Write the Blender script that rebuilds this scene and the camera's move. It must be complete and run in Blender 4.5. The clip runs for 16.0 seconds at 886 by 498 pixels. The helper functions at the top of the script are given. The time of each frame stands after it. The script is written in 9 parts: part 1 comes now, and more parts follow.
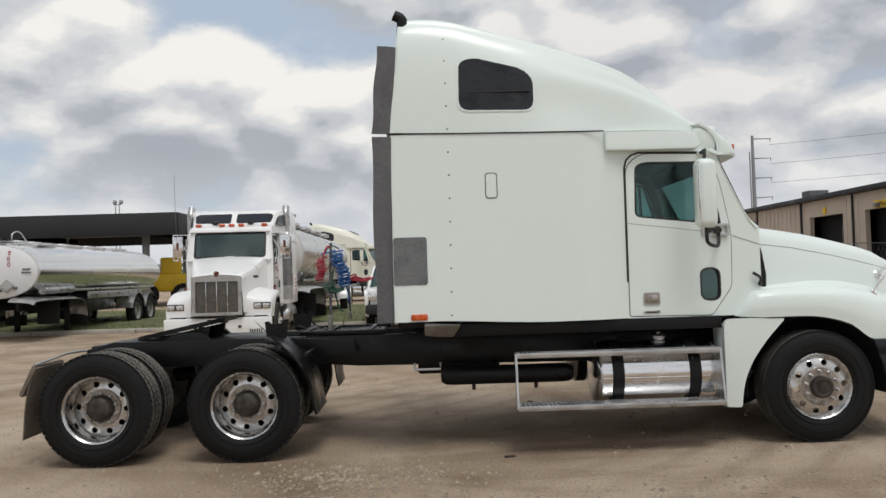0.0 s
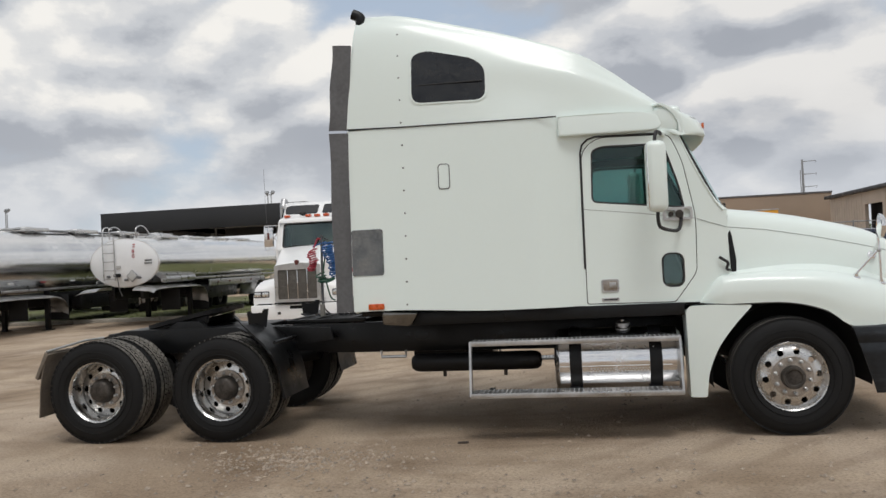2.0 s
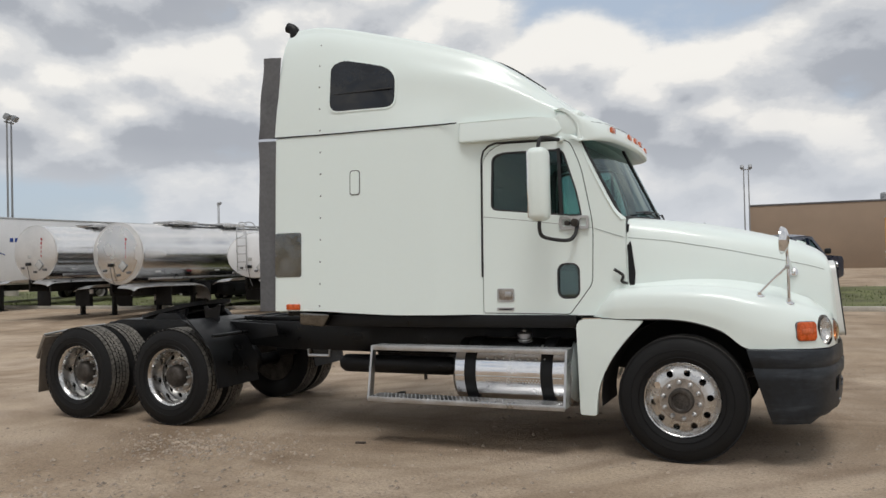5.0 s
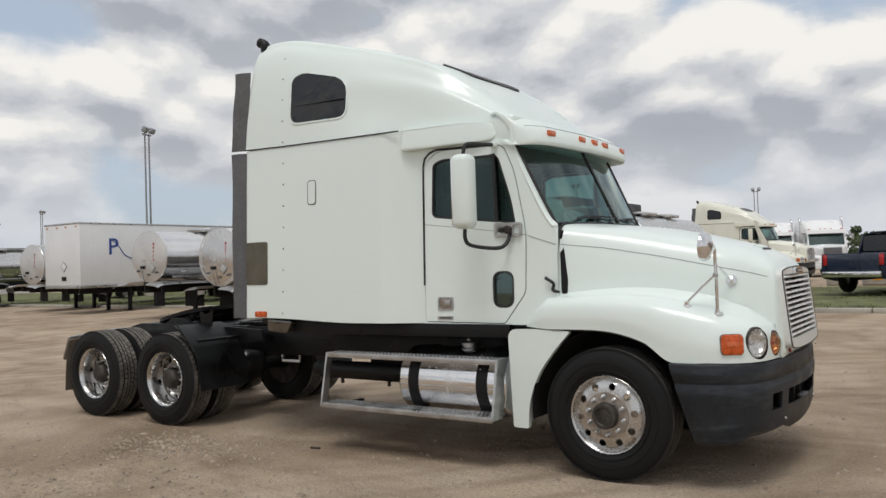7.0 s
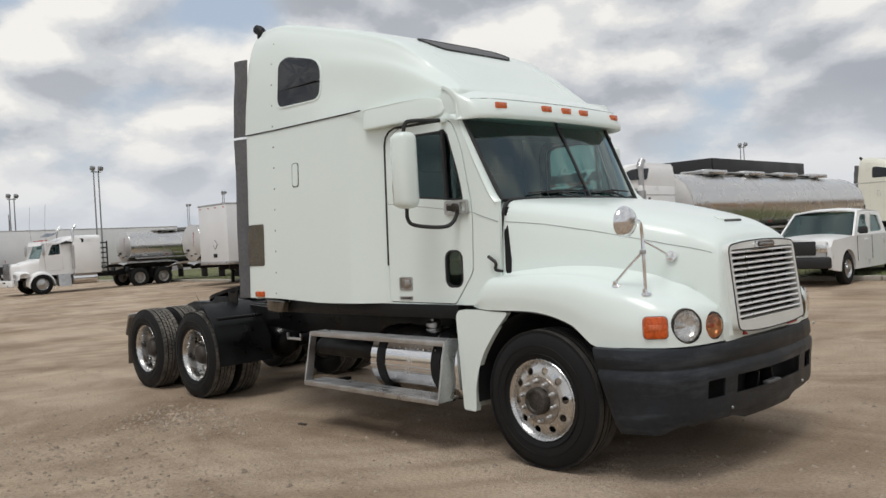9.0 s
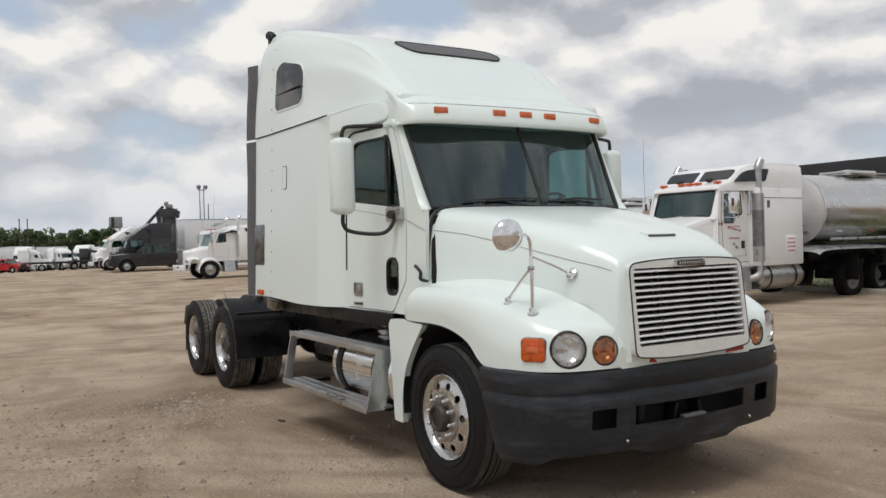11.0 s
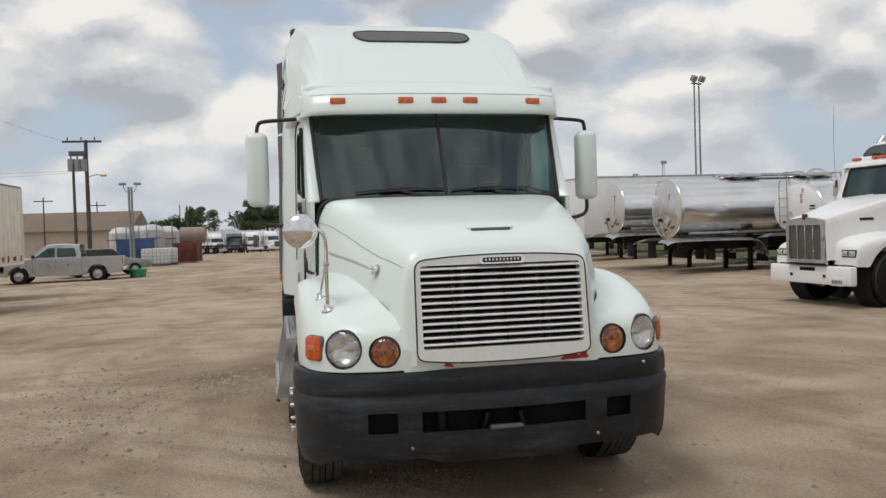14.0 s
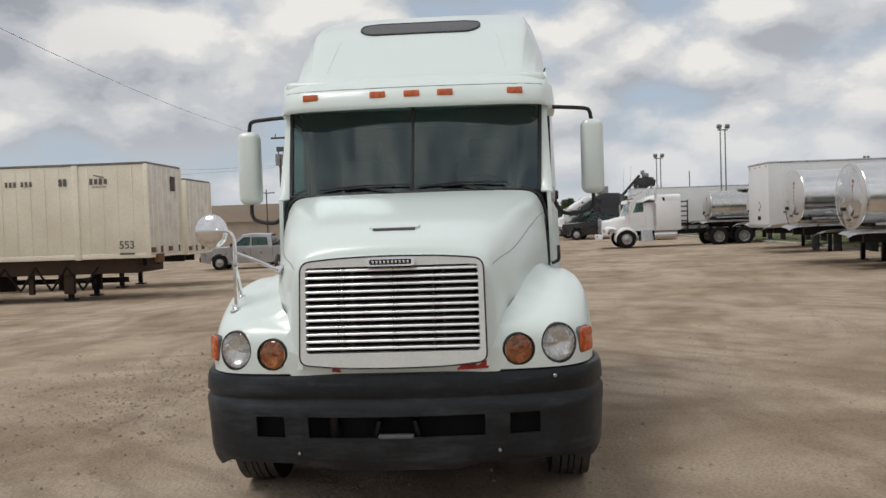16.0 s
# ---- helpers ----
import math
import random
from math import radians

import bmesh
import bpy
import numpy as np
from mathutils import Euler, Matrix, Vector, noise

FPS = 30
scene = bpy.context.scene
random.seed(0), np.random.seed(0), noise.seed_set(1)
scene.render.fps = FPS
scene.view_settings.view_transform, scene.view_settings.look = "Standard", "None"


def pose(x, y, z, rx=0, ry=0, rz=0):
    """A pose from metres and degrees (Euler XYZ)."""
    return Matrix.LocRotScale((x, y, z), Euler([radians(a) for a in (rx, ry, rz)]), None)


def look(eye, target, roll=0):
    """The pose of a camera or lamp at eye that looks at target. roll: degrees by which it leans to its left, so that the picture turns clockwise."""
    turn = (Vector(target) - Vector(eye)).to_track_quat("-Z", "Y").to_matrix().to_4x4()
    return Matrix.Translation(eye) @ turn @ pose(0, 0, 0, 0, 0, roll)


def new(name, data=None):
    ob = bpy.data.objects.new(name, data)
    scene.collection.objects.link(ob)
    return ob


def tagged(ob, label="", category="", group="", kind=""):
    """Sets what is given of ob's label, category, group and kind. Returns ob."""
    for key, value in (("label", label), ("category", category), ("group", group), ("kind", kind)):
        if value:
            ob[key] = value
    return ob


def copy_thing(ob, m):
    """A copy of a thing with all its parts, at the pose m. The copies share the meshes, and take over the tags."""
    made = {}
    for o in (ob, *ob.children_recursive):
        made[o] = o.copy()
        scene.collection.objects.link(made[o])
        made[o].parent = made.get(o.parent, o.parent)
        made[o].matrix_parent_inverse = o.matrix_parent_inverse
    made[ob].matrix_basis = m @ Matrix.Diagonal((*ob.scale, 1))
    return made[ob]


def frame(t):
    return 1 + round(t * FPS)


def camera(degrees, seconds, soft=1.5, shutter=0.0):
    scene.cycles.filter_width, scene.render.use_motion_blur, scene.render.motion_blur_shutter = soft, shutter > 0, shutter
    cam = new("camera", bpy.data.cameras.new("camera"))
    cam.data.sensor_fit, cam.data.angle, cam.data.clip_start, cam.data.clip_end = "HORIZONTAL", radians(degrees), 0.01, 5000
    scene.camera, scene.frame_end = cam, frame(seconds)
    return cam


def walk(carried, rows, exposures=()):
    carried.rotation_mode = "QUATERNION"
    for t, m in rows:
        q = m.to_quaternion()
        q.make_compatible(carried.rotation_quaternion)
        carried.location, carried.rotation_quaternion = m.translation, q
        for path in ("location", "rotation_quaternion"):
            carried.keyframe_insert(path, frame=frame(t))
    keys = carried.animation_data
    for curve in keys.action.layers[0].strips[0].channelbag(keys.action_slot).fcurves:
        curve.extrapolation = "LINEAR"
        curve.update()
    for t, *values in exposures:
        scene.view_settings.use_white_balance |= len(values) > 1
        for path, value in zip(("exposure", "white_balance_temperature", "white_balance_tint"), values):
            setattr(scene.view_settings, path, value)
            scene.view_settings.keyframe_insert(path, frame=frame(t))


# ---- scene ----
cam = camera(56.9, 16.0)
PATH = [
    (0, (-3.514, -8.532, 1.637), (-3.475, -6.533, 1.694), -1.7),
    (0.5, (-3.015, -8.607, 1.625), (-3.108, -6.609, 1.664), -1.7),
    (1, (-2.599, -8.541, 1.621), (-2.788, -6.551, 1.663), -2.1),
    (1.5, (-2.124, -8.572, 1.626), (-2.359, -6.587, 1.685), -1.9),
    (2, (-1.684, -8.554, 1.65), (-2.026, -6.583, 1.675), -2.8),
    (2.5, (-1.293, -8.454, 1.658), (-1.71, -6.499, 1.698), -2.4),
    (3, (-0.794, -8.428, 1.656), (-1.304, -6.494, 1.687), -1.8),
    (3.5, (-0.383, -8.298, 1.648), (-0.971, -6.387, 1.687), -2.3),
    (4, (0.082, -8.209, 1.66), (-0.564, -6.317, 1.727), -2.7),
    (4.5, (0.469, -8.095, 1.645), (-0.286, -6.243, 1.659), -2.6),
    (5, (0.923, -7.873, 1.642), (0.114, -6.044, 1.674), -1.3),
    (5.2, (1.124, -7.814, 1.645), (0.292, -5.995, 1.665), -1.4),
    (7.5, (2.831, -6.717, 1.703), (1.636, -5.114, 1.731), -2.2),
    (8, (3.219, -6.426, 1.714), (1.94, -4.888, 1.715), -2.8),
    (8.5, (3.444, -6.052, 1.715), (2.077, -4.593, 1.7), -2.7),
    (9, (3.781, -5.726, 1.7), (2.343, -4.337, 1.677), -3.1),
    (9.2, (3.892, -5.582, 1.706), (2.419, -4.23, 1.666), -2.4),
    (11.5, (5.062, -3.66, 1.727), (3.292, -2.728, 1.704), -2.0),
    (12, (5.233, -3.189, 1.729), (3.406, -2.376, 1.68), -2.3),
    (12.5, (5.45, -2.735, 1.742), (3.592, -1.995, 1.698), -2.6),
    (13, (5.634, -2.25, 1.742), (3.732, -1.636, 1.667), -2.6),
    (13.5, (5.654, -1.783, 1.743), (3.727, -1.255, 1.669), -2.0),
    (14, (5.804, -1.296, 1.742), (3.845, -0.896, 1.691), -1.8),
    (14.5, (5.784, -0.838, 1.735), (3.806, -0.546, 1.68), -2.1),
    (15, (5.785, -0.369, 1.748), (3.798, -0.144, 1.685), -1.9),
    (15.5, (5.801, 0.121, 1.752), (3.803, 0.159, 1.681), -1.7),
    (16, (5.712, 0.552, 1.754), (3.716, 0.44, 1.691), -1.9),
]
EXPOSURES = [(0.0, 0.0), (12.5, 0.0), (15.0, -0.1), (16.0, -0.12)]
walk(cam, [(t, look(eye, target, roll)) for t, eye, target, roll in PATH], EXPOSURES)


# ---- sky and sun ----
def make_world():
    """Broken cumulus cover over a pale blue sky."""
    w = bpy.data.worlds.new("cloudy_sky")
    scene.world = w
    w.use_nodes = True
    n, l = w.node_tree.nodes, w.node_tree.links
    n.clear()
    out, bg = n.new("ShaderNodeOutputWorld"), n.new("ShaderNodeBackground")
    sky = n.new("ShaderNodeTexSky")
    sky.sky_type, sky.sun_disc = "NISHITA", False
    sky.sun_elevation, sky.sun_rotation = radians(65.2), radians(159.6)
    sky.dust_density, sky.ozone_density = 2.0, 1.5
    gain = n.new("ShaderNodeVectorMath")
    gain.operation = "SCALE"
    gain.inputs["Scale"].default_value = 0.13
    l.new(sky.outputs[0], gain.inputs[0])
    co = n.new("ShaderNodeTexCoord")
    sep = n.new("ShaderNodeSeparateXYZ")
    l.new(co.outputs["Generated"], sep.inputs[0])

    def math_node(op, a, b=None, clamp=False):
        m = n.new("ShaderNodeMath")
        m.operation, m.use_clamp = op, clamp
        for k, v in enumerate((a, b)):
            if v is None:
                continue
            if isinstance(v, (int, float)):
                m.inputs[k].default_value = v
            else:
                l.new(v, m.inputs[k])
        return m.outputs[0]

    comb = n.new("ShaderNodeCombineXYZ")
    l.new(sep.outputs[0], comb.inputs[0]), l.new(sep.outputs[1], comb.inputs[1]), l.new(math_node("MULTIPLY", sep.outputs[2], 1.75), comb.inputs[2])

    def noise_node(scale, detail, rough, shift, dist=0.0):
        mp = n.new("ShaderNodeMapping")
        mp.inputs["Location"].default_value = shift
        t = n.new("ShaderNodeTexNoise")
        t.inputs["Scale"].default_value, t.inputs["Detail"].default_value = scale, detail
        t.inputs["Roughness"].default_value, t.inputs["Distortion"].default_value = rough, dist
        l.new(comb.outputs[0], mp.inputs[0]), l.new(mp.outputs[0], t.inputs["Vector"])
        return t.outputs["Fac"]

    def ramp(fac, stops):
        r = n.new("ShaderNodeValToRGB")
        r.color_ramp.interpolation = "EASE"
        while len(r.color_ramp.elements) < len(stops):
            r.color_ramp.elements.new(0.5)
        for e, (p, c) in zip(r.color_ramp.elements, stops):
            e.position, e.color = p, (*c, 1)
        l.new(fac, r.inputs[0])
        return r.outputs[0]

    def billow_node(scale, shift):
        mp = n.new("ShaderNodeMapping")
        mp.inputs["Location"].default_value = shift
        wob = n.new("ShaderNodeTexNoise")
        wob.inputs["Scale"].default_value, wob.inputs["Detail"].default_value = 5.0, 4
        mx = n.new("ShaderNodeVectorMath")
        mx.operation = "MULTIPLY_ADD"
        mx.inputs[1].default_value = (0.09, 0.09, 0.09)
        v = n.new("ShaderNodeTexVoronoi")
        v.feature = "SMOOTH_F1"
        v.inputs["Scale"].default_value, v.inputs["Smoothness"].default_value = scale, 0.25
        l.new(comb.outputs[0], mp.inputs[0]), l.new(mp.outputs[0], wob.inputs["Vector"])
        l.new(wob.outputs["Color"], mx.inputs[0]), l.new(mp.outputs[0], mx.inputs[2]), l.new(mx.outputs[0], v.inputs["Vector"])
        return math_node("SUBTRACT", 0.95, v.outputs["Distance"])

    def height_of(lift, side):
        broad_lumps = math_node("MULTIPLY", noise_node(2.5, 12, 0.6, (0.4 + side, 0.9 - side, lift), 0.1), 0.56)
        puffs = math_node("MULTIPLY", billow_node(4.2, (1.3 + side, 0.2 - side, lift)), 0.28)
        curls = math_node("MULTIPLY", billow_node(10.0, (3.1 + side, 2.2 - side, lift)), 0.18)
        return math_node("ADD", math_node("ADD", broad_lumps, puffs), curls)

    here, above = height_of(0.0, 0.0), height_of(0.05, 0.012)
    broad = noise_node(1.25, 3, 0.5, (5.0, 1.0, 0.3))
    cover = ramp(math_node("ADD", math_node("MULTIPLY", here, 0.75), math_node("MULTIPLY", broad, 0.30)), ((0.395, (0, 0, 0)), (0.475, (1, 1, 1))))
    lit = math_node("ADD", math_node("MULTIPLY", math_node("SUBTRACT", here, above), 5.8), 0.49, True)
    deep = ramp(math_node("ADD", math_node("MULTIPLY", broad, 0.6), math_node("MULTIPLY", above, 0.4)), ((0.44, (1.08, 1.07, 1.05)), (0.55, (0.95, 0.95, 0.955)), (0.68, (0.74, 0.75, 0.775))))
    light = ramp(lit, ((0.08, (0.42, 0.445, 0.49)), (0.40, (0.56, 0.582, 0.618)), (0.62, (0.67, 0.68, 0.695)), (0.92, (0.84, 0.828, 0.805))))
    mul = n.new("ShaderNodeMix")
    mul.data_type, mul.blend_type = "RGBA", "MULTIPLY"
    mul.inputs[0].default_value = 1.0
    l.new(light, mul.inputs[6]), l.new(deep, mul.inputs[7])
    haze = n.new("ShaderNodeMix")
    haze.data_type = "RGBA"
    haze.inputs[6].default_value = (0.66, 0.69, 0.735, 1)
    fade = math_node("MULTIPLY", sep.outputs[2], 7.0, True)
    l.new(fade, haze.inputs[0]), l.new(mul.outputs[2], haze.inputs[7])
    mix = n.new("ShaderNodeMix")
    mix.data_type = "RGBA"
    veil = n.new("ShaderNodeMix")
    veil.data_type = "RGBA"
    veil.inputs[0].default_value = 0.72
    veil.inputs[7].default_value = (0.50, 0.575, 0.67, 1)
    l.new(gain.outputs[0], veil.inputs[6])
    l.new(cover, mix.inputs[0]), l.new(veil.outputs[2], mix.inputs[6]), l.new(haze.outputs[2], mix.inputs[7])
    l.new(mix.outputs[2], bg.inputs[0])
    bg.inputs[1].default_value = 1.0
    l.new(bg.outputs[0], out.inputs[0])


make_world()
sun = new("sun", bpy.data.lights.new("sun", "SUN"))
sun.data.energy, sun.data.angle, sun.data.color = 1.4, radians(24), (1.0, 0.975, 0.94)
sun.matrix_world = look((2.9, -7.8, 18.0), (0, 0, 0))


# ---- materials ----
def material(name, color, rough=0.5, metal=0.0, var=0.08, scale=4.0, fine=60.0, bump=0.0, bump_scale=80.0, tint=None, coat=0.0, stain=0.0, spec=0.5, wear=1.0):
    """A surface with slow blotches, fine grain, roughness wear and a slight relief."""
    m = bpy.data.materials.new(name)
    m.use_nodes = True
    n, l = m.node_tree.nodes, m.node_tree.links
    p = n["Principled BSDF"]
    p.inputs["Roughness"].default_value, p.inputs["Metallic"].default_value = rough, metal
    p.inputs["Coat Weight"].default_value = coat
    p.inputs["Specular IOR Level"].default_value = spec
    p.inputs["Coat Roughness"].default_value = 0.08
    co = n.new("ShaderNodeTexCoord")
    a, b = n.new("ShaderNodeTexNoise"), n.new("ShaderNodeTexNoise")
    for t, s, d in ((a, scale, 5), (b, fine, 3)):
        t.inputs["Scale"].default_value, t.inputs["Detail"].default_value = s, d
        l.new(co.outputs["Object"], t.inputs["Vector"])
    add = n.new("ShaderNodeMath")
    add.operation = "MULTIPLY_ADD"
    l.new(a.outputs["Fac"], add.inputs[0])
    add.inputs[1].default_value = 0.65
    half = n.new("ShaderNodeMath")
    half.operation = "MULTIPLY"
    half.inputs[1].default_value = 0.35
    l.new(b.outputs["Fac"], half.inputs[0]), l.new(half.outputs[0], add.inputs[2])
    ramp = n.new("ShaderNodeValToRGB")
    other = tint or color
    lo = [max(0, c * (1 - var * 1.6)) for c in other]
    hi = [min(1, c * (1 + var * 1.2)) for c in color]
    ramp.color_ramp.elements[0].position, ramp.color_ramp.elements[0].color = 0.33, (*lo, 1)
    ramp.color_ramp.elements[1].position, ramp.color_ramp.elements[1].color = 0.66, (*hi, 1)
    l.new(add.outputs[0], ramp.inputs[0])
    l.new(ramp.outputs[0], p.inputs["Base Color"])
    r = n.new("ShaderNodeMapRange")
    r.inputs["From Min"].default_value, r.inputs["From Max"].default_value = 0.3, 0.7
    r.inputs["To Min"].default_value, r.inputs["To Max"].default_value = max(0.02, rough - (0.08 + stain) * wear), min(1, rough + (0.1 + stain) * wear)
    l.new(a.outputs["Fac"], r.inputs["Value"]), l.new(r.outputs[0], p.inputs["Roughness"])
    if bump:
        c = n.new("ShaderNodeTexNoise")
        c.inputs["Scale"].default_value, c.inputs["Detail"].default_value = bump_scale, 4
        l.new(co.outputs["Object"], c.inputs["Vector"])
        bp = n.new("ShaderNodeBump")
        bp.inputs["Strength"].default_value, bp.inputs["Distance"].default_value = 1.0, bump
        l.new(c.outputs["Fac"], bp.inputs["Height"]), l.new(bp.outputs[0], p.inputs["Normal"])
    return m


def glass_material(name, color, rough=0.02, gloss=0.045, sheen=(0.80, 0.95, 0.95)):
    """Tinted window glass: clear by its own share, glossy at the surface."""
    m = bpy.data.materials.new(name)
    m.use_nodes = True
    n, l = m.node_tree.nodes, m.node_tree.links
    n.remove(n["Principled BSDF"])
    tr, gl, mx = n.new("ShaderNodeBsdfTransparent"), n.new("ShaderNodeBsdfGlossy"), n.new("ShaderNodeMixShader")
    tr.inputs[0].default_value = (*color, 1)
    gl.inputs["Color"].default_value, gl.inputs["Roughness"].default_value = (*sheen, 1), rough
    lw, pw, fr = n.new("ShaderNodeLayerWeight"), n.new("ShaderNodeMath"), n.new("ShaderNodeMath")
    lw.inputs[0].default_value = 0.5
    pw.operation, fr.operation = "POWER", "MULTIPLY_ADD"
    pw.inputs[1].default_value, fr.inputs[1].default_value, fr.inputs[2].default_value = 5.0, 0.9, gloss
    l.new(lw.outputs["Facing"], pw.inputs[0]), l.new(pw.outputs[0], fr.inputs[0])
    l.new(fr.outputs[0], mx.inputs[0]), l.new(tr.outputs[0], mx.inputs[1]), l.new(gl.outputs[0], mx.inputs[2])
    l.new(mx.outputs[0], n["Material Output"].inputs[0])
    return m


def ground_material():
    m = bpy.data.materials.new("packed_caliche")
    m.use_nodes = True
    n, l = m.node_tree.nodes, m.node_tree.links
    p = n["Principled BSDF"]
    p.inputs["Roughness"].default_value = 0.95
    p.inputs["Specular IOR Level"].default_value = 0.2
    co = n.new("ShaderNodeTexCoord")

    def tex(scale, detail, rough=0.55, stretch=None, turn=0.0, dist=0.0):
        t = n.new("ShaderNodeTexNoise")
        t.inputs["Scale"].default_value, t.inputs["Detail"].default_value, t.inputs["Roughness"].default_value = scale, detail, rough
        t.inputs["Distortion"].default_value = dist
        if stretch:
            mp = n.new("ShaderNodeMapping")
            mp.inputs["Scale"].default_value, mp.inputs["Rotation"].default_value = stretch, (0, 0, turn)
            l.new(co.outputs["Object"], mp.inputs[0]), l.new(mp.outputs[0], t.inputs["Vector"])
        else:
            l.new(co.outputs["Object"], t.inputs["Vector"])
        return t.outputs["Fac"]

    def ramp(fac, stops):
        r = n.new("ShaderNodeValToRGB")
        while len(r.color_ramp.elements) < len(stops):
            r.color_ramp.elements.new(0.5)
        for e, (q, c) in zip(r.color_ramp.elements, stops):
            e.position, e.color = q, (*c, 1)
        l.new(fac, r.inputs[0])
        return r.outputs[0]

    def mix(a, b, fac=1.0, kind="MULTIPLY"):
        x = n.new("ShaderNodeMix")
        x.data_type, x.blend_type = "RGBA", kind
        if isinstance(fac, float):
            x.inputs[0].default_value = fac
        else:
            l.new(fac, x.inputs[0])
        l.new(a, x.inputs[6]), l.new(b, x.inputs[7])
        return x.outputs[2]

    patch = ramp(tex(0.55, 5, 0.5, (1, 1, 1), 0.0, 0.6), ((0.36, (0.80, 0.78, 0.76)), (0.47, (0.97, 0.965, 0.96)), (0.60, (1.05, 1.05, 1.05))))
    base = ramp(tex(0.30, 3), ((0.28, (0.345, 0.26, 0.182)), (0.48, (0.43, 0.34, 0.254)), (0.72, (0.50, 0.407, 0.32))))
    tracks = ramp(tex(1.0, 4, 0.5, (0.30, 0.62, 1), 0.35, 2.2), ((0.36, (0.84, 0.82, 0.80)), (0.50, (1, 1, 1)), (0.64, (1.07, 1.07, 1.06))))
    tracks_b = ramp(tex(1.0, 4, 0.5, (0.6, 0.3, 1), 0.2, 2.0), ((0.38, (0.87, 0.85, 0.83)), (0.50, (1, 1, 1)), (0.64, (1.06, 1.06, 1.05))))
    grain = ramp(tex(38, 5, 0.65), ((0.30, (0.70, 0.69, 0.68)), (0.50, (1, 1, 1)), (0.72, (1.18, 1.17, 1.16))))
    col = mix(mix(mix(mix(base, tracks), tracks_b), patch), grain)
    wave, wob = n.new("ShaderNodeTexWave"), n.new("ShaderNodeMapping")
    wave.wave_type, wave.rings_direction = "RINGS", "Z"
    wob.inputs["Location"].default_value = (-16.0, 17.0, 0)
    for key, val in (("Scale", 0.62), ("Distortion", 5.5), ("Detail", 4.0), ("Detail Scale", 0.35), ("Detail Roughness", 0.6)):
        wave.inputs[key].default_value = val
    l.new(co.outputs["Object"], wob.inputs[0]), l.new(wob.outputs[0], wave.inputs["Vector"])
    ruts = ramp(wave.outputs["Fac"], ((0.05, (0.86, 0.85, 0.84)), (0.30, (1, 1, 1)), (0.90, (1.03, 1.03, 1.03))))
    col = mix(col, ruts, ramp(tex(0.22, 4), ((0.45, (0, 0, 0)), (0.60, (0.9, 0.9, 0.9)))))
    l.new(col, p.inputs["Base Color"])
    h = n.new("ShaderNodeMath")
    h.operation = "MULTIPLY_ADD"
    l.new(tex(9, 6, 0.6), h.inputs[0])
    h.inputs[1].default_value = 2.0
    l.new(tex(55, 4, 0.7), h.inputs[2])
    bp = n.new("ShaderNodeBump")
    bp.inputs["Strength"].default_value, bp.inputs["Distance"].default_value = 1.0, 0.017
    l.new(h.outputs[0], bp.inputs["Height"]), l.new(bp.outputs[0], p.inputs["Normal"])
    return m


def worn_plastic():
    """Black bumper plastic, scuffed paler in long level streaks and patches."""
    m = material("faded_black_plastic", (0.0135, 0.017, 0.022), 0.46, 0, 0.35, 2.5, 25, bump=0.0006, bump_scale=400, tint=(0.020, 0.024, 0.029), stain=0.08, spec=0.35)
    n, l = m.node_tree.nodes, m.node_tree.links
    p = n["Principled BSDF"]
    base = p.inputs["Base Color"].links[0].from_socket
    co, mp = n.new("ShaderNodeTexCoord"), n.new("ShaderNodeMapping")
    mp.inputs["Scale"].default_value = (1.2, 1.2, 9.0)
    l.new(co.outputs["Object"], mp.inputs[0])
    streak, patch, scratch = n.new("ShaderNodeTexNoise"), n.new("ShaderNodeTexNoise"), n.new("ShaderNodeTexNoise")
    for t, sc, d, src in ((streak, 2.2, 6, mp.outputs[0]), (patch, 1.7, 4, co.outputs["Object"]), (scratch, 14.0, 3, mp.outputs[0])):
        t.inputs["Scale"].default_value, t.inputs["Detail"].default_value, t.inputs["Roughness"].default_value = sc, d, 0.62
        l.new(src, t.inputs["Vector"])
    mul = n.new("ShaderNodeMath")
    mul.operation = "MULTIPLY"
    l.new(streak.outputs["Fac"], mul.inputs[0]), l.new(patch.outputs["Fac"], mul.inputs[1])
    ad = n.new("ShaderNodeMath")
    ad.operation = "MULTIPLY_ADD"
    l.new(scratch.outputs["Fac"], ad.inputs[0]), l.new(mul.outputs[0], ad.inputs[2])
    ad.inputs[1].default_value = 0.12
    r = n.new("ShaderNodeMapRange")
    r.inputs["From Min"].default_value, r.inputs["From Max"].default_value = 0.30, 0.52
    r.inputs["To Min"].default_value, r.inputs["To Max"].default_value = 0.0, 0.55
    l.new(ad.outputs[0], r.inputs["Value"])
    mx = n.new("ShaderNodeMix")
    mx.data_type = "RGBA"
    mx.inputs[7].default_value = (0.085, 0.095, 0.108, 1)
    l.new(r.outputs[0], mx.inputs[0]), l.new(base, mx.inputs[6]), l.new(mx.outputs[2], p.inputs["Base Color"])
    return m


